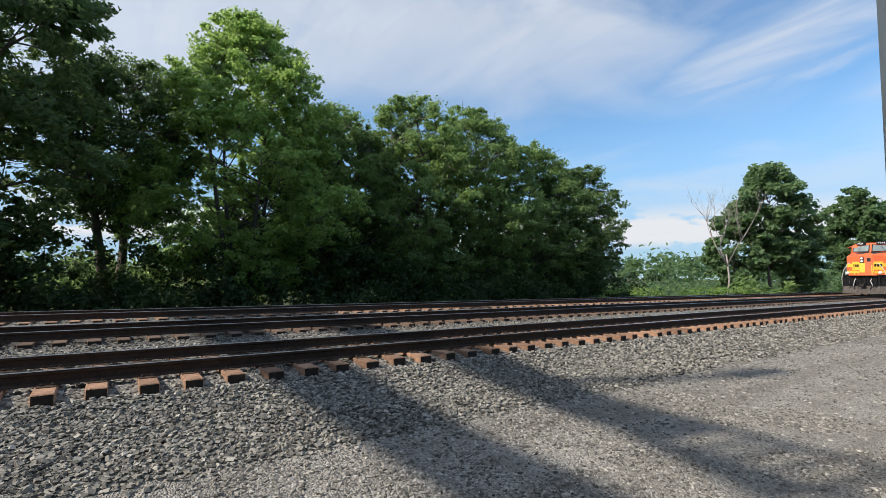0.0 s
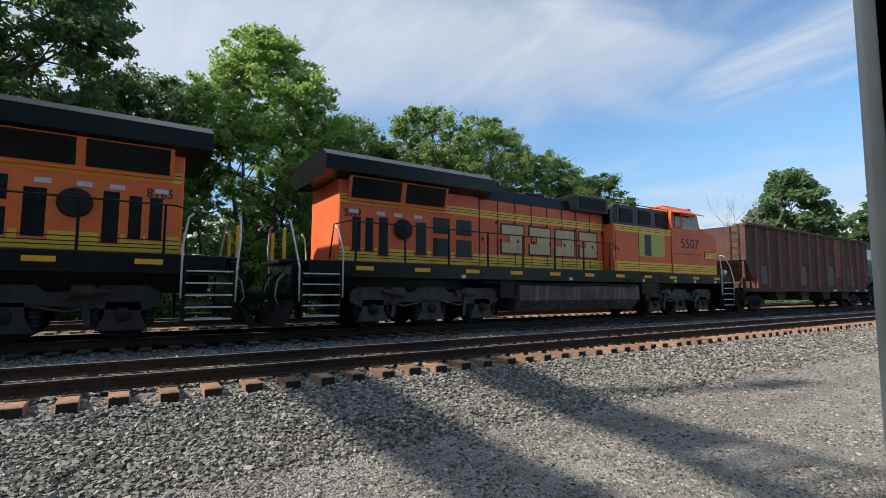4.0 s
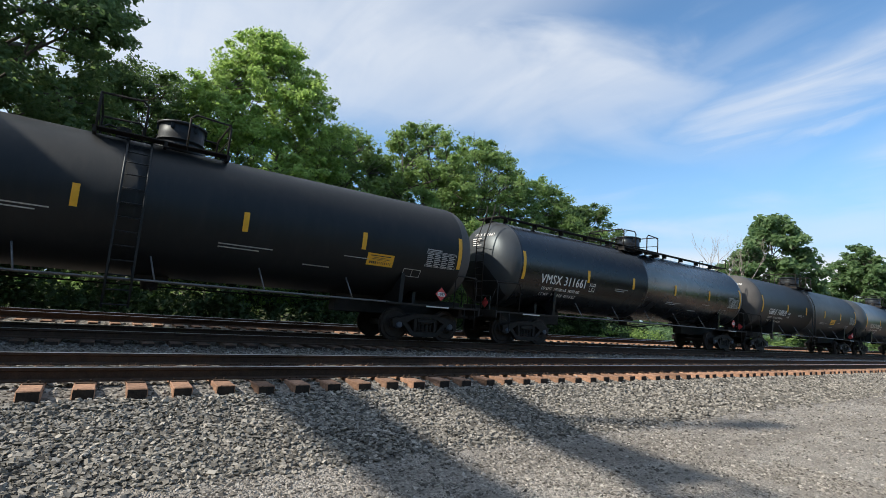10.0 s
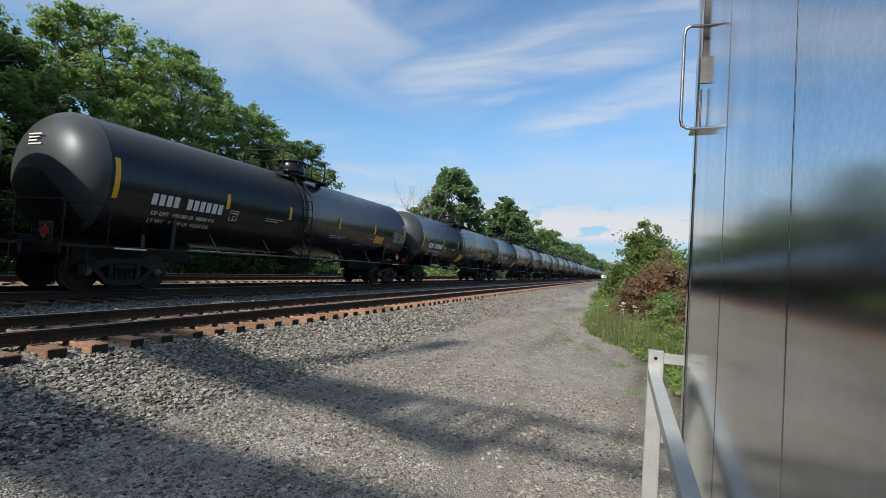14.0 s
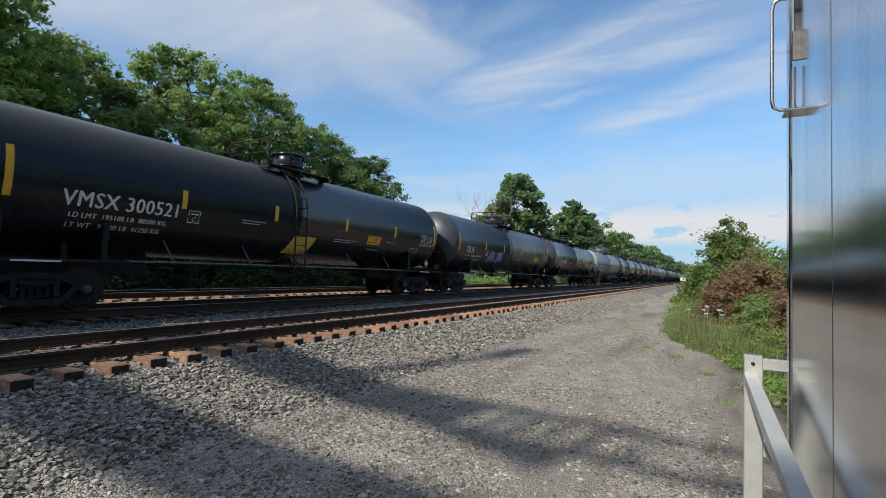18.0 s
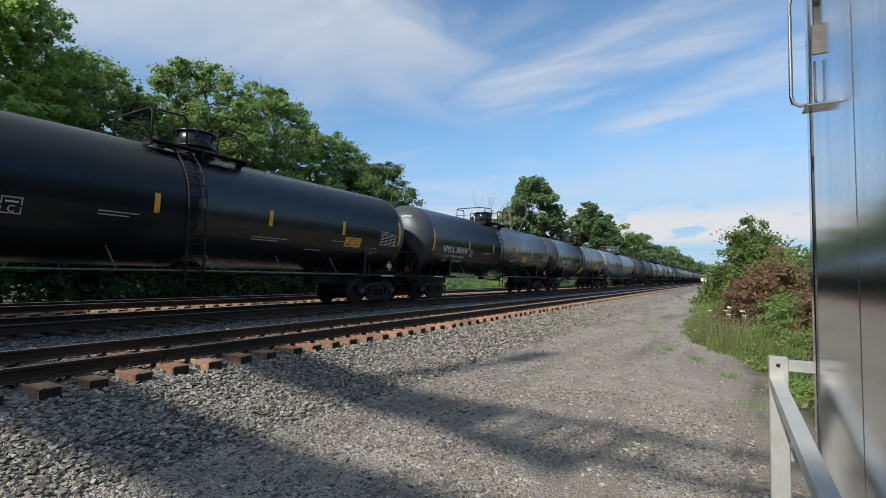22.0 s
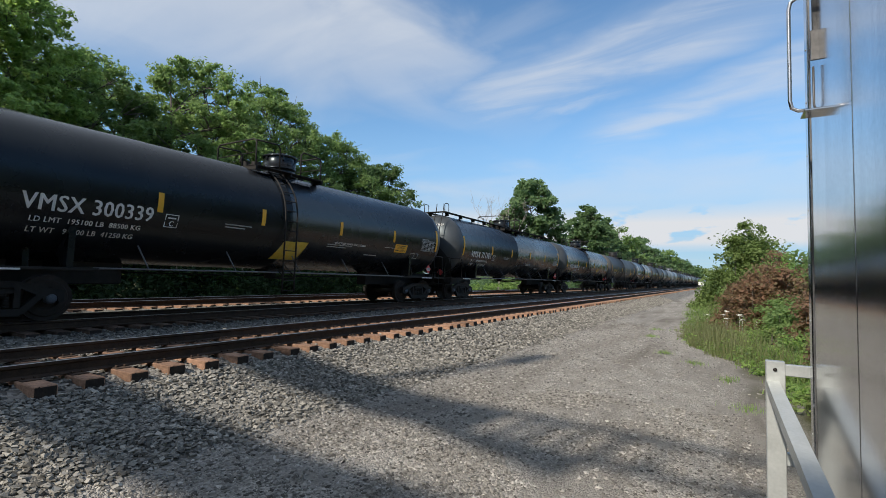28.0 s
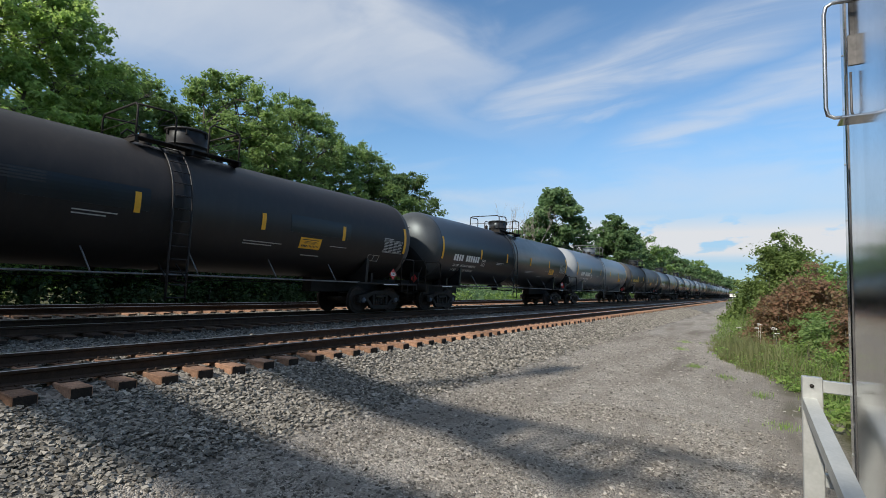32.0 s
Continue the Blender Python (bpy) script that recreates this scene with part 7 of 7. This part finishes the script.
def blades(name, label, spots, hgt, leaf, seed, width=0.012):
    """Grass and weed blades, three bent faces each."""
    rng = np.random.default_rng(seed)
    S = np.array(spots, dtype=float)
    n = len(S)
    a = rng.uniform(0, 2 * math.pi, n)
    far = np.array([min(1.0, 0.3 + 0.7 * max(0.0, edge(x) - y)) for x, y in S[:, :2]])
    h = (rng.uniform(hgt[0], hgt[1], n) * far)[:, None]
    d = np.stack([np.cos(a), np.sin(a), np.zeros(n)], -1)
    t = np.stack([-np.sin(a), np.cos(a), np.zeros(n)], -1) * width
    up = np.array([0, 0, 1.0])
    lean = rng.uniform(0.05, 0.5, n)[:, None]
    p1 = S + up * h * 0.55 + d * h * lean * 0.3
    p2 = S + up * h * (1 - 0.25 * lean) + d * h * lean
    v = np.stack([S - t, S + t, p1 + t * 0.8, p1 - t * 0.8, p2], 1).reshape(-1, 3)
    k = np.arange(n)[:, None] * 5
    f = np.concatenate([k + np.array([[0, 1, 2]]), k + np.array([[0, 2, 3]]), k + np.array([[3, 2, 4]])])
    ob = new(name, big_mesh(name, v, f, leaf))
    return tagged(ob, label, "weeds", kind="stuff")


FARLEAF = foliage("distant_leaves", (0.06, 0.11, 0.05), (0.145, 0.225, 0.095), 0.42)


def woods():
    oak, bright, dark = LEAF, LEAFY, LEAFD
    g = -0.95
    tree((5.8, 20.0, g), 16.6, 6.6, 3, bright, 4, 0.12, 2300, 60, (0.065, 0.13), label="bright green multi-stemmed maple tree beyond the tracks", bottom=0.14, trunk_r=0.17, clump_r=(0.16, 0.5), cone=True)
    tree((-5.9, 17.2, g), 19.0, 6.0, 12, dark, 1, 0.1, 2300, 66, (0.075, 0.15), label="dense dark oak overhanging the far track", bottom=0.08, clump_r=(0.22, 0.65))
    tree((0.2, 22.0, g), 13.6, 4.4, 14, dark, 2, 0.3, 420, 100, (0.07, 0.135), label="slim dark oak with forked trunk beyond the tracks", bottom=0.38, clump_r=(0.3, 0.65))
    tree((12.2, 22.6, g), 13.7, 5.0, 21, oak, 2, 0.14, 1000, 66, (0.072, 0.145), label="green oak in the belt of trees", bottom=0.06, clump_r=(0.2, 0.62))
    tree((17.3, 21.0, g), 14.8, 5.5, 22, oak, 2, 0.14, 1100, 66, (0.072, 0.145), label="full green oak in the belt of trees", bottom=0.06, clump_r=(0.2, 0.62))
    tree((22.9, 21.2, g), 15.2, 5.6, 23, oak, 1, 0.14, 1100, 66, (0.072, 0.145), label="full green oak with rounded top in the belt", bottom=0.06, clump_r=(0.2, 0.62))
    tree((28.3, 20.9, g), 13.6, 5.6, 24, oak, 1, 0.14, 1080, 66, (0.072, 0.145), label="spreading oak near the end of the belt", bottom=0.06, clump_r=(0.2, 0.65))
    tree((33.0, 20.2, g), 12.0, 5.2, 25, dark, 1, 0.12, 1000, 66, (0.075, 0.15), label="spreading oak with drooping limbs at the belt's end", bottom=0.06, lean=(0.5, 0), clump_r=(0.2, 0.65))
    for k, (x, y, h, r) in enumerate(((9.4, 25.4, 12.0, 4.2), (14.8, 25.6, 13.2, 4.4), (20.2, 25.4, 13.8, 4.4))):
        tree((x, y, g), h, r, 130 + k, oak, 1, 0.16, 330, 66, (0.08, 0.16), label="green oak in the second row of the belt", bottom=0.12, clump_r=(0.25, 0.7))
    rng = np.random.default_rng(40)
    for k, (x, y, h, r) in enumerate(((67.5, 17.5, 16.6, 4.9), (102, 18, 17.6, 5.4), (126, 18.5, 15, 5), (138, 18, 17, 7.5), (156, 18, 17.5, 8),
                                      (178, 18, 17, 8.5), (202, 18, 16, 9), (232, 18, 17, 10), (268, 18, 16, 11), (310, 17, 16, 12), (360, 17, 15, 14), (420, 16, 15, 15))):
        tree((x, y, g), h, r, 60 + k, FARLEAF if k % 4 < 3 else oak, 2 if k < 2 else 1, 0.2 if k < 2 else 0.12, 300 if k < 3 else 80, 70, (0.16 + 0.001 * x, 0.28 + 0.0022 * x),
             label=("tall slender tree with pale bare lower trunks" if k < 2 else "full green tree in the distant row beside tracks"), bottom=0.26 if k < 2 else 0.06, open_=0.3 if k < 2 else 0.0, clump_r=(0.08 * r + 0.15, 0.17 * r + 0.2), trunk_r=0.2)
    for k, (x, y, h, r) in enumerate(((62.5, 19.5, 11.5, 3.4), (73.5, 16.8, 13.0, 3.6), (109, 16.5, 14.0, 4.4))):
        tree((x, y, g), h, r, 90 + k, FARLEAF, 1, 0.15, 110, 80, (0.2, 0.38), label="rounded green tree standing beside taller trees", bottom=0.1, clump_r=(0.5, 0.9), trunk_r=0.15)
    # bare dead tree
    ob = thing("dead_tree", "bare grey dead tree with broken forked limbs", "tree", at=pose(52.3, 16, g))
    b = Build()
    rnd = random.Random(4)

    def limb(p, d, ln, r, depth):
        q = p + d * ln
        m = p.lerp(q, 0.5) + Vector((rnd.uniform(-.1, .1), rnd.uniform(-.1, .1), 0)) * ln
        b.tube([p, m, q], r, 5, r * 0.55)
        if depth > 0:
            for s in range(3 if depth > 2 else 2):
                e = Vector((rnd.uniform(-1, 1), rnd.uniform(-1, 1), rnd.uniform(0.2, 1.1))).normalized()
                limb(m.lerp(q, rnd.uniform(0.3, 1)), (d * 0.75 + e * 0.75).normalized(), ln * rnd.uniform(0.55, 0.8), r * 0.55, depth - 1)

    limb(Vector((0, 0, -0.2)), Vector((0.05, 0, 1)).normalized(), 5.2, 0.13, 5)
    part("trunk", b, surface("dead_wood", (0.22, 0.19, 0.17), (0.4, 0.36, 0.33), 6, 0.9, bump=0.4), ob)
    # undergrowth under the belt, its leaf colour darkened for the shade of the trees
    spots = []
    for i in range(480):
        x = rng.uniform(-18, 39)
        y = rng.uniform(15.5, 22)
        spots.append((x, y, -0.6 + abs(rng.normal(0, 1.4)) + 0.25 * max(0, y - 16)))
    for i in range(420):
        spots.append((rng.uniform(-20, 40), rng.uniform(15.5, 23), rng.uniform(-1.0, 0.5)))
    spots += [(rng.uniform(-26, 2), rng.uniform(20, 24.5), rng.uniform(-0.8, 1.8)) for i in range(200)]
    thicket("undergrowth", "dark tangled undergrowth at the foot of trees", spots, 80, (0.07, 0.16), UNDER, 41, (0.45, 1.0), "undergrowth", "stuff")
    spots = [(x := rng.uniform(-40, 40), rng.uniform(24.5, 38), rng.uniform(-0.8, 1) * (3.2 if 3 < x < 22 else 1.2) + (2.4 if 3 < x < 22 else 0.8)) for i in range(700)]
    thicket("inner_woods", "deep shaded woods behind the first trees", spots, 50, (0.14, 0.3), LEAF, 42, (0.8, 1.8), "woods", "stuff")
    spots = []
    for i in range(420):
        x = rng.uniform(36, 190)
        y = rng.uniform(20, 70)
        spots.append((x, y, -1.2 + rng.uniform(0, 1) * (0.4 + 0.03 * (y - 14))))
    thicket("distant_brush", "low green brush and young trees in the distance", spots, 50, (0.2, 0.45), FARLEAF, 43, (0.9, 2.2), "brush", "stuff")
    spots = [(x := rng.uniform(90, 900), rng.uniform(90, 190), rng.uniform(0, 1) ** 0.6 * 13) for i in range(700)]
    thicket("far_woods", "hazy distant wooded ridge", spots, 40, (0.7, 1.6), FARLEAF, 44, (3, 6), "woods", "stuff")
    spots = [(rng.uniform(30, 52), rng.uniform(12.6, 15.5), rng.uniform(-0.8, 0.5)) for i in range(70)]
    thicket("verge_brush", "sunlit weeds and low brush beside the far track", spots, 70, (0.06, 0.14), LEAFY, 45, (0.3, 0.6), "brush", "stuff")
    spots = [(rng.uniform(52, 420), rng.uniform(12.8, 16), rng.uniform(-0.8, 1.6)) for i in range(260)]
    thicket("track_side_brush", "continuous green brush beside the far track", spots, 50, (0.15, 0.4), LEAF, 46, (0.6, 1.4), "brush", "stuff")


def unseen_rear_woods():
    """Unseen trees behind the road, added to block skylight and darken reflections."""
    rng = np.random.default_rng(55)
    spots = [(rng.uniform(-70, 18), -13.5 - rng.uniform(0, 9), rng.uniform(-0.5, 9.5)) for i in range(620)]
    thicket("unseen_rear_woods", "unseen trees added behind the road to block skylight", spots, 28, (0.42, 0.85), LEAFD, 56, (1.0, 2.0), "woods", "stuff")


def hedge_woods():
    rng = np.random.default_rng(57)
    spots = [(x := 48 + 260 * rng.uniform() ** 1.4, -17 - rng.uniform(0, 17), rng.uniform(-0.5, 5.6 + 0.012 * x)) for i in range(420)]
    thicket("hedge_woods", "green trees behind the brush along the road", spots, 34, (0.3, 0.7), LEAF, 58, (1.0, 2.0), "woods", "stuff")


def edge(x):
    return float(np.interp(x, [8, 11, 14.5, 18, 25, 46, 120, 400], [-8.8, -8.2, -7.6, -6.1, -5.3, -4.4, -3.5, -3.0]))


SUMAC = foliage("red_brown_sumac_leaves", (0.07, 0.085, 0.032), (0.24, 0.128, 0.085), 0.35)
WEED = foliage("yellow_green_weeds", (0.085, 0.125, 0.035), (0.2, 0.25, 0.085), 0.3)
DRY = foliage("dry_grey_green_stalks", (0.1, 0.12, 0.05), (0.19, 0.2, 0.09), 0.25)
OLIVE = foliage("olive_weeds", (0.07, 0.115, 0.032), (0.165, 0.225, 0.07), 0.3)
PETAL = surface("white_petals", (0.7, 0.7, 0.65), (0.85, 0.85, 0.8), 5, 0.7, bump=0)


def roadside():
    rng = np.random.default_rng(70)
    g = -0.95

    def belt(n, x0, x1, d0, d1, top):
        out = []
        for i in range(n):
            x = x0 + (x1 - x0) * rng.uniform() ** 1.3
            y = edge(x) - rng.uniform(d0, d1)
            out.append((x, y, g + rng.uniform(0.05, top)))
        return out

    def mound(cx, cy, rx, ry, h, n):
        """Spots over and inside a rough dome."""
        out = []
        for i in range(n):
            a, u = rng.uniform(0, 2 * math.pi), rng.uniform() ** 0.55
            k = 1 + 0.3 * math.sin(3 * a + cx) + rng.normal(0, 0.08)
            top = h * (1 - u ** 2.2) * rng.uniform(0.75, 1.12)
            out.append((cx + rx * u * k * math.cos(a), cy + ry * u * k * math.sin(a), g + max(0.1, top * rng.uniform(0.15, 1) ** 0.5)))
        return out

    thicket("sumac_bush", "reddish brown sumac bush beside the gravel road", mound(27.0, -9.2, 5.6, 2.0, 3.3, 300), 60, (0.05, 0.12), SUMAC, 71, (0.25, 0.55))
    thicket("sumac_bush", "rusty sumac bush beside the road", mound(20.0, -10.3, 2.4, 1.5, 2.2, 110), 60, (0.05, 0.11), SUMAC, 84, (0.22, 0.5))
    thicket("sumac_bush", "wide straggling pinkish brown sumac bush", mound(31, -8.4, 4.6, 1.5, 2.8, 190), 50, (0.06, 0.13), SUMAC, 88, (0.2, 0.45))
    thicket("sumac_bush", "small reddish sumac bush mixed with green leaves", mound(15.2, -10.4, 1.8, 1.0, 1.8, 70), 80, (0.045, 0.1), SUMAC, 72, (0.2, 0.42))
    thicket("green_bush", "green undergrowth among sumac bushes", mound(23.5, -9.3, 5.5, 1.2, 1.7, 150), 70, (0.045, 0.1), LEAF, 85, (0.2, 0.45))
    thicket("green_bush", "tall rounded green bush beside the road", mound(47, -9.2, 4.8, 3.2, 7.2, 330), 80, (0.08, 0.18), OLIVE, 73, (0.4, 0.85))
    thicket("green_bush", "dark green tall bush behind the sumac", mound(35, -13.6, 3.6, 2.2, 7.0, 200), 80, (0.07, 0.16), LEAFD, 74, (0.4, 0.8))
    thicket("green_bush", "mid green bush among weeds", mound(34, -10.0, 4.5, 1.8, 3.6, 170), 80, (0.06, 0.13), LEAFY, 75, (0.3, 0.6))
    thicket("hedgerow", "row of green brush along the gravel road", [(x := rng.uniform(52, 380), edge(x) - rng.uniform(1.5, 9), g + rng.uniform(0.2, 3.2)) for i in range(420)], 60, (0.14, 0.4), LEAF, 76, (0.7, 1.5), "brush", "stuff")
    thicket("green_weeds", "low leafy green weeds at the road's edge", [(x := rng.uniform(10, 22), edge(x) - (d := rng.uniform(0.2, 2.8)), g + rng.uniform(0.03, 0.26) * d * (0.6 + 1.2 * max(-0.3, noise.noise((x * 0.9, d, 4))))) for i in range(240)], 80, (0.03, 0.07), LEAFY, 77, (0.15, 0.35), "weeds", "stuff")
    thicket("yellow_vine", "yellow green creeping vine on the bank", [(rng.uniform(8.0, 10.5), rng.uniform(-10, -8.5), g + rng.uniform(0.05, 0.6)) for i in range(60)], 80, (0.03, 0.07), WEED, 78, (0.15, 0.35), "weeds", "stuff")
    spots = []
    while len(spots) < 9000:
        x = 10 + 48 * rng.uniform() ** 1.7
        y = edge(x) + 1.0 * noise.noise((x * 1.3, 3, 1)) - rng.uniform(0, 1) ** 0.65 * 3.5
        if noise.noise((x * 0.8, y * 0.9, 2)) > rng.uniform(-0.3, 0.2):
            spots.append((x, y, height(y) - 0.02))
    blades("tall_grass", "tall yellow green grass along the road", spots[:3000], (0.15, 0.55), WEED, 79, 0.009)
    blades("green_grass", "fresh green grass and weeds along the road", spots[3000:], (0.12, 0.5), LEAFY, 81, 0.012)
    thicket("leafy_weeds", "leafy mixed weeds beside the gravel road", [(x := 12 + 36 * rng.uniform() ** 1.5, edge(x) - (d := rng.uniform(0.3, 4.2)), g + rng.uniform(0.03, 0.3) * d * (0.55 + 1.1 * max(-0.3, noise.noise((x * 0.6, d * 0.8, 9))))) for i in range(620)], 52, (0.025, 0.07), OLIVE, 82, (0.12, 0.42), "weeds", "stuff")
    thicket("goldenrod", "yellow flowering weeds beside the road", [(x := 18 + 26 * rng.uniform() ** 1.3, edge(x) - rng.uniform(1.5, 3.8), g + rng.uniform(0.4, 0.8)) for i in range(60)], 50, (0.02, 0.05), WEED, 83, (0.12, 0.3), "weeds", "stuff")
    spots = []
    for i in range(4200):
        x = rng.normal(18.5, 2.2)
        y = edge(x) + 0.6 * noise.noise((x * 0.9, 3, 1)) - 0.1 - abs(rng.normal(0.6, 0.6))
        spots.append((x, y, height(y) - 0.02))
    blades("dry_stalks", "dry grey green seeding stalks at the road's edge", spots, (0.3, 0.95), DRY, 80, 0.006)
    for k, (x, y) in enumerate(((15.4, -5.75), (12.3, -7.3), (9.6, -7.6), (19.5, -4.9), (14.1, -6.6), (22.5, -4.7))):
        spots = [(x + rng.normal(0, 0.14), y + rng.normal(0, 0.12), height(y) - 0.01) for i in range(130)]
        ob = blades("grass_tuft", "small green grass tuft growing in gravel", spots, (0.15, 0.5), LEAFY, 90 + k, 0.004)
    b = Build()
    for k in range(9):
        cx, cy, cz = rng.normal(22, 0.9), -7.6 + rng.normal(0, 0.3), rng.uniform(-0.42, 0.12)
        b.tube([(cx, cy, -0.95), (cx + 0.03, cy, cz - 0.12), (cx, cy, cz - 0.02)], 0.003, 3)
        for q in range(22):
            a, u = rng.uniform(0, 2 * math.pi), 0.1 * math.sqrt(rng.uniform())
            b.lathe([(0, 0.0), (0.006, 0.018), (0.015, 0.0)], (cx + u * math.cos(a), cy + u * math.sin(a), cz - 2.2 * u * u + rng.normal(0, 0.006)), "z", 5)
    part("white_flowers", b, PETAL, None)
    tagged(scene.objects["white_flowers"], "clusters of small white wild flowers in weeds", "flowers", kind="stuff")
    # small white sign on a post
    sg = thing("track_sign", "small blank white sign on a thin post", "sign", at=pose(72, -4.6, 0))
    part("post", Build().box(-0.03, 0.03, -0.03, 0.03, -1.0, 1.0, 0.005), ALU, sg)
    part("plate", Build().box(-0.06, -0.035, -0.36, 0.36, 1.0, 1.42, 0.008), WHITE, sg, "plain white plate")


# ---- metal box beside the camera ----
def equipment_box():
    ob = thing("service_body", "tall bright stainless steel truck body with latch", "truck body", at=pose(0, 0, 0))
    part("shell", Build().box(0.2, 3.05, -10.0, -7.645, -0.55, 3.7, 0.008), STAINLESS, ob, "mirror bright stainless sheet")
    part("edge_post", Build().box(2.985, 3.075, -7.75, -7.642, -0.55, 3.72, 0.006), STAINLESS, ob, "folded stainless corner post")
    part("seam", Build().box(2.93, 2.936, -7.66, -7.641, -0.55, 3.7, 0.001), LATCH, ob, "dark lap seam")
    part("edge_post", Build().box(0.2, 0.3, -7.75, -7.641, -0.55, 3.72, 0.012), ALU, ob, "pale corner post")
    for x in (2.05, 1.25, 0.67):
        part("seam", Build().box(x - 0.0025, x + 0.0025, -7.66, -7.6435, -0.55, 3.7, 0.001), STAINLESS, ob, "pressed seam")
    part("rivets", rivet_line(), ALU, ob)
    h = part("handle", Build().tube([(2.65, -7.645, 2.49), (2.65, -7.565, 2.5), (2.65, -7.542, 2.485), (2.65, -7.535, 2.45), (2.65, -7.535, 2.2), (2.65, -7.535, 2.02), (2.65, -7.542, 1.985), (2.65, -7.565, 1.97), (2.65, -7.645, 1.965)], 0.0085, 10), CHROME, ob, "polished bent rod handle")
    part("bracket", Build().box(2.6, 2.72, -7.66, -7.58, 1.95, 1.962, 0.003), STAINLESS, h)
    part("hasp", Build().box(2.7, 2.715, -7.655, -7.628, 2.22, 2.7, 0.003).tube([(2.69, -7.635, 1.98), (2.69, -7.628, 2.0), (2.69, -7.628, 2.18)], 0.005, 6).box(2.66, 2.67, -7.655, -7.615, 2.2, 2.34, 0.002), LATCH, ob, "dark steel hasp and latch rod")
    part("skirt", Build().box(0.3, 2.95, -9.9, -7.75, -0.97, -0.55, 0.02), LOCOBLACK, ob, "dark chassis skirt")
    r = thing("folding_handrail", "pale aluminium handrail bolted beside the steel body", "handrail", at=pose(3.45, -7.52, -0.95))
    part("post", Build().box(-0.03, 0.03, -0.05, 0.045, 0.0, 1.68, 0.004), ALU, r)
    part("top_bar", Build().box(-0.025, 0.025, -0.6, 0.04, 1.6, 1.665, 0.004), ALU, r)
    part("lower_bar", Build().box(-0.02, 0.02, -0.6, -0.05, 1.09, 1.16, 0.004), ALU, r)
    part("bolt", Build().lathe([(-0.042, 0.0), (-0.039, 0.009), (-0.03, 0.011)], (0, 0.0, 1.632), "x", 10), STEEL, r)
    sl = Build()
    sl.add([(0.02, -0.02, 1.51), (0.02, 0.045, 1.51), (0.02, 0.045, 1.57), (0.02, -0.02, 1.57), (-1.75, -0.08, 1.31), (-1.75, -0.015, 1.31), (-1.75, -0.015, 1.37), (-1.75, -0.08, 1.37)],
           [(0, 1, 2, 3), (4, 7, 6, 5), (0, 4, 5, 1), (1, 5, 6, 2), (2, 6, 7, 3), (3, 7, 4, 0)])
    part("sloping_bar", sl, ALU, r)
    part("brace", Build().box(-1.72, -1.68, -0.05, -0.01, 0.0, 1.34, 0.003), ALU, r)


def rivet_line():
    b = Build()
    z = -0.4
    while z < 3.6:
        b.lathe([(-7.644, 0.006), (-7.64, 0.005), (-7.638, 0.0)], (3.03, 0, z), "y", 6)
        z += 0.28
    return b


CHROME = surface("polished_rod", (0.6, 0.6, 0.6), (0.75, 0.75, 0.75), 5, 0.15, 0.25, metal=1.0, bump=0)
LATCH = surface("dull_latch_steel", (0.06, 0.06, 0.062), (0.14, 0.14, 0.14), 8, 0.5, metal=0.7, bump=0.1)
equipment_box()
unseen_rear_woods()
hedge_woods()
woods()
roadside()
ties()
scatter("ballast_stones", 30000, near_shoulder, (0.016, 0.033), BROKEN, "grey crushed ballast stones on the shoulder", 1, 0.62)
scatter("ballast_stones", 22000, far_shoulder, (0.02, 0.042), BROKEN, "grey crushed ballast further along the shoulder", 7, 0.7)
scatter("crib_stones", 27000, cribs, (0.017, 0.034), BROKEN, "grey crushed ballast stones between ties and tracks", 2, 0.7)
scatter("road_gravel", 46000, near_road, (0.006, 0.029), GRAVEL, "loose angular gravel strewn over the road", 8, 0.6, True)
scatter("road_gravel", 20000, road, (0.008, 0.036), GRAVEL, "loose small gravel on the road", 3, 0.6, True)


def motions():
    for ob, x, *turn in CARS:
        a = turn[0] if turn else 0
        walk(ob, [(0, pose(x, YC, ZR, 0, 0, a)), (32, pose(x - SPEED * 32, YC, ZR, 0, 0, a))])
    # wheels roll while their car goes by
    for w, at, r, place in WHEELS:
        t0 = min(31.0, max(0.0, (place - 26.0) / SPEED))
        t1 = min(32.0, max(t0 + 0.2, (place + 9.0) / SPEED))
        rows, n = [], 0
        if t0 > 0.05:
            rows.append((0, pose(*at)))
        f0, f1 = frame(t0), frame(t1)
        for f in range(f0, f1 + 1):
            rows.append(((f - 1) / FPS, pose(*at, 0, -85.0 * n, 0)))
            n += 1
        if f1 < frame(32):
            rows.append((32, pose(*at, 0, -85.0 * (n - 1), 0)))
        walk(w, rows)


motions()
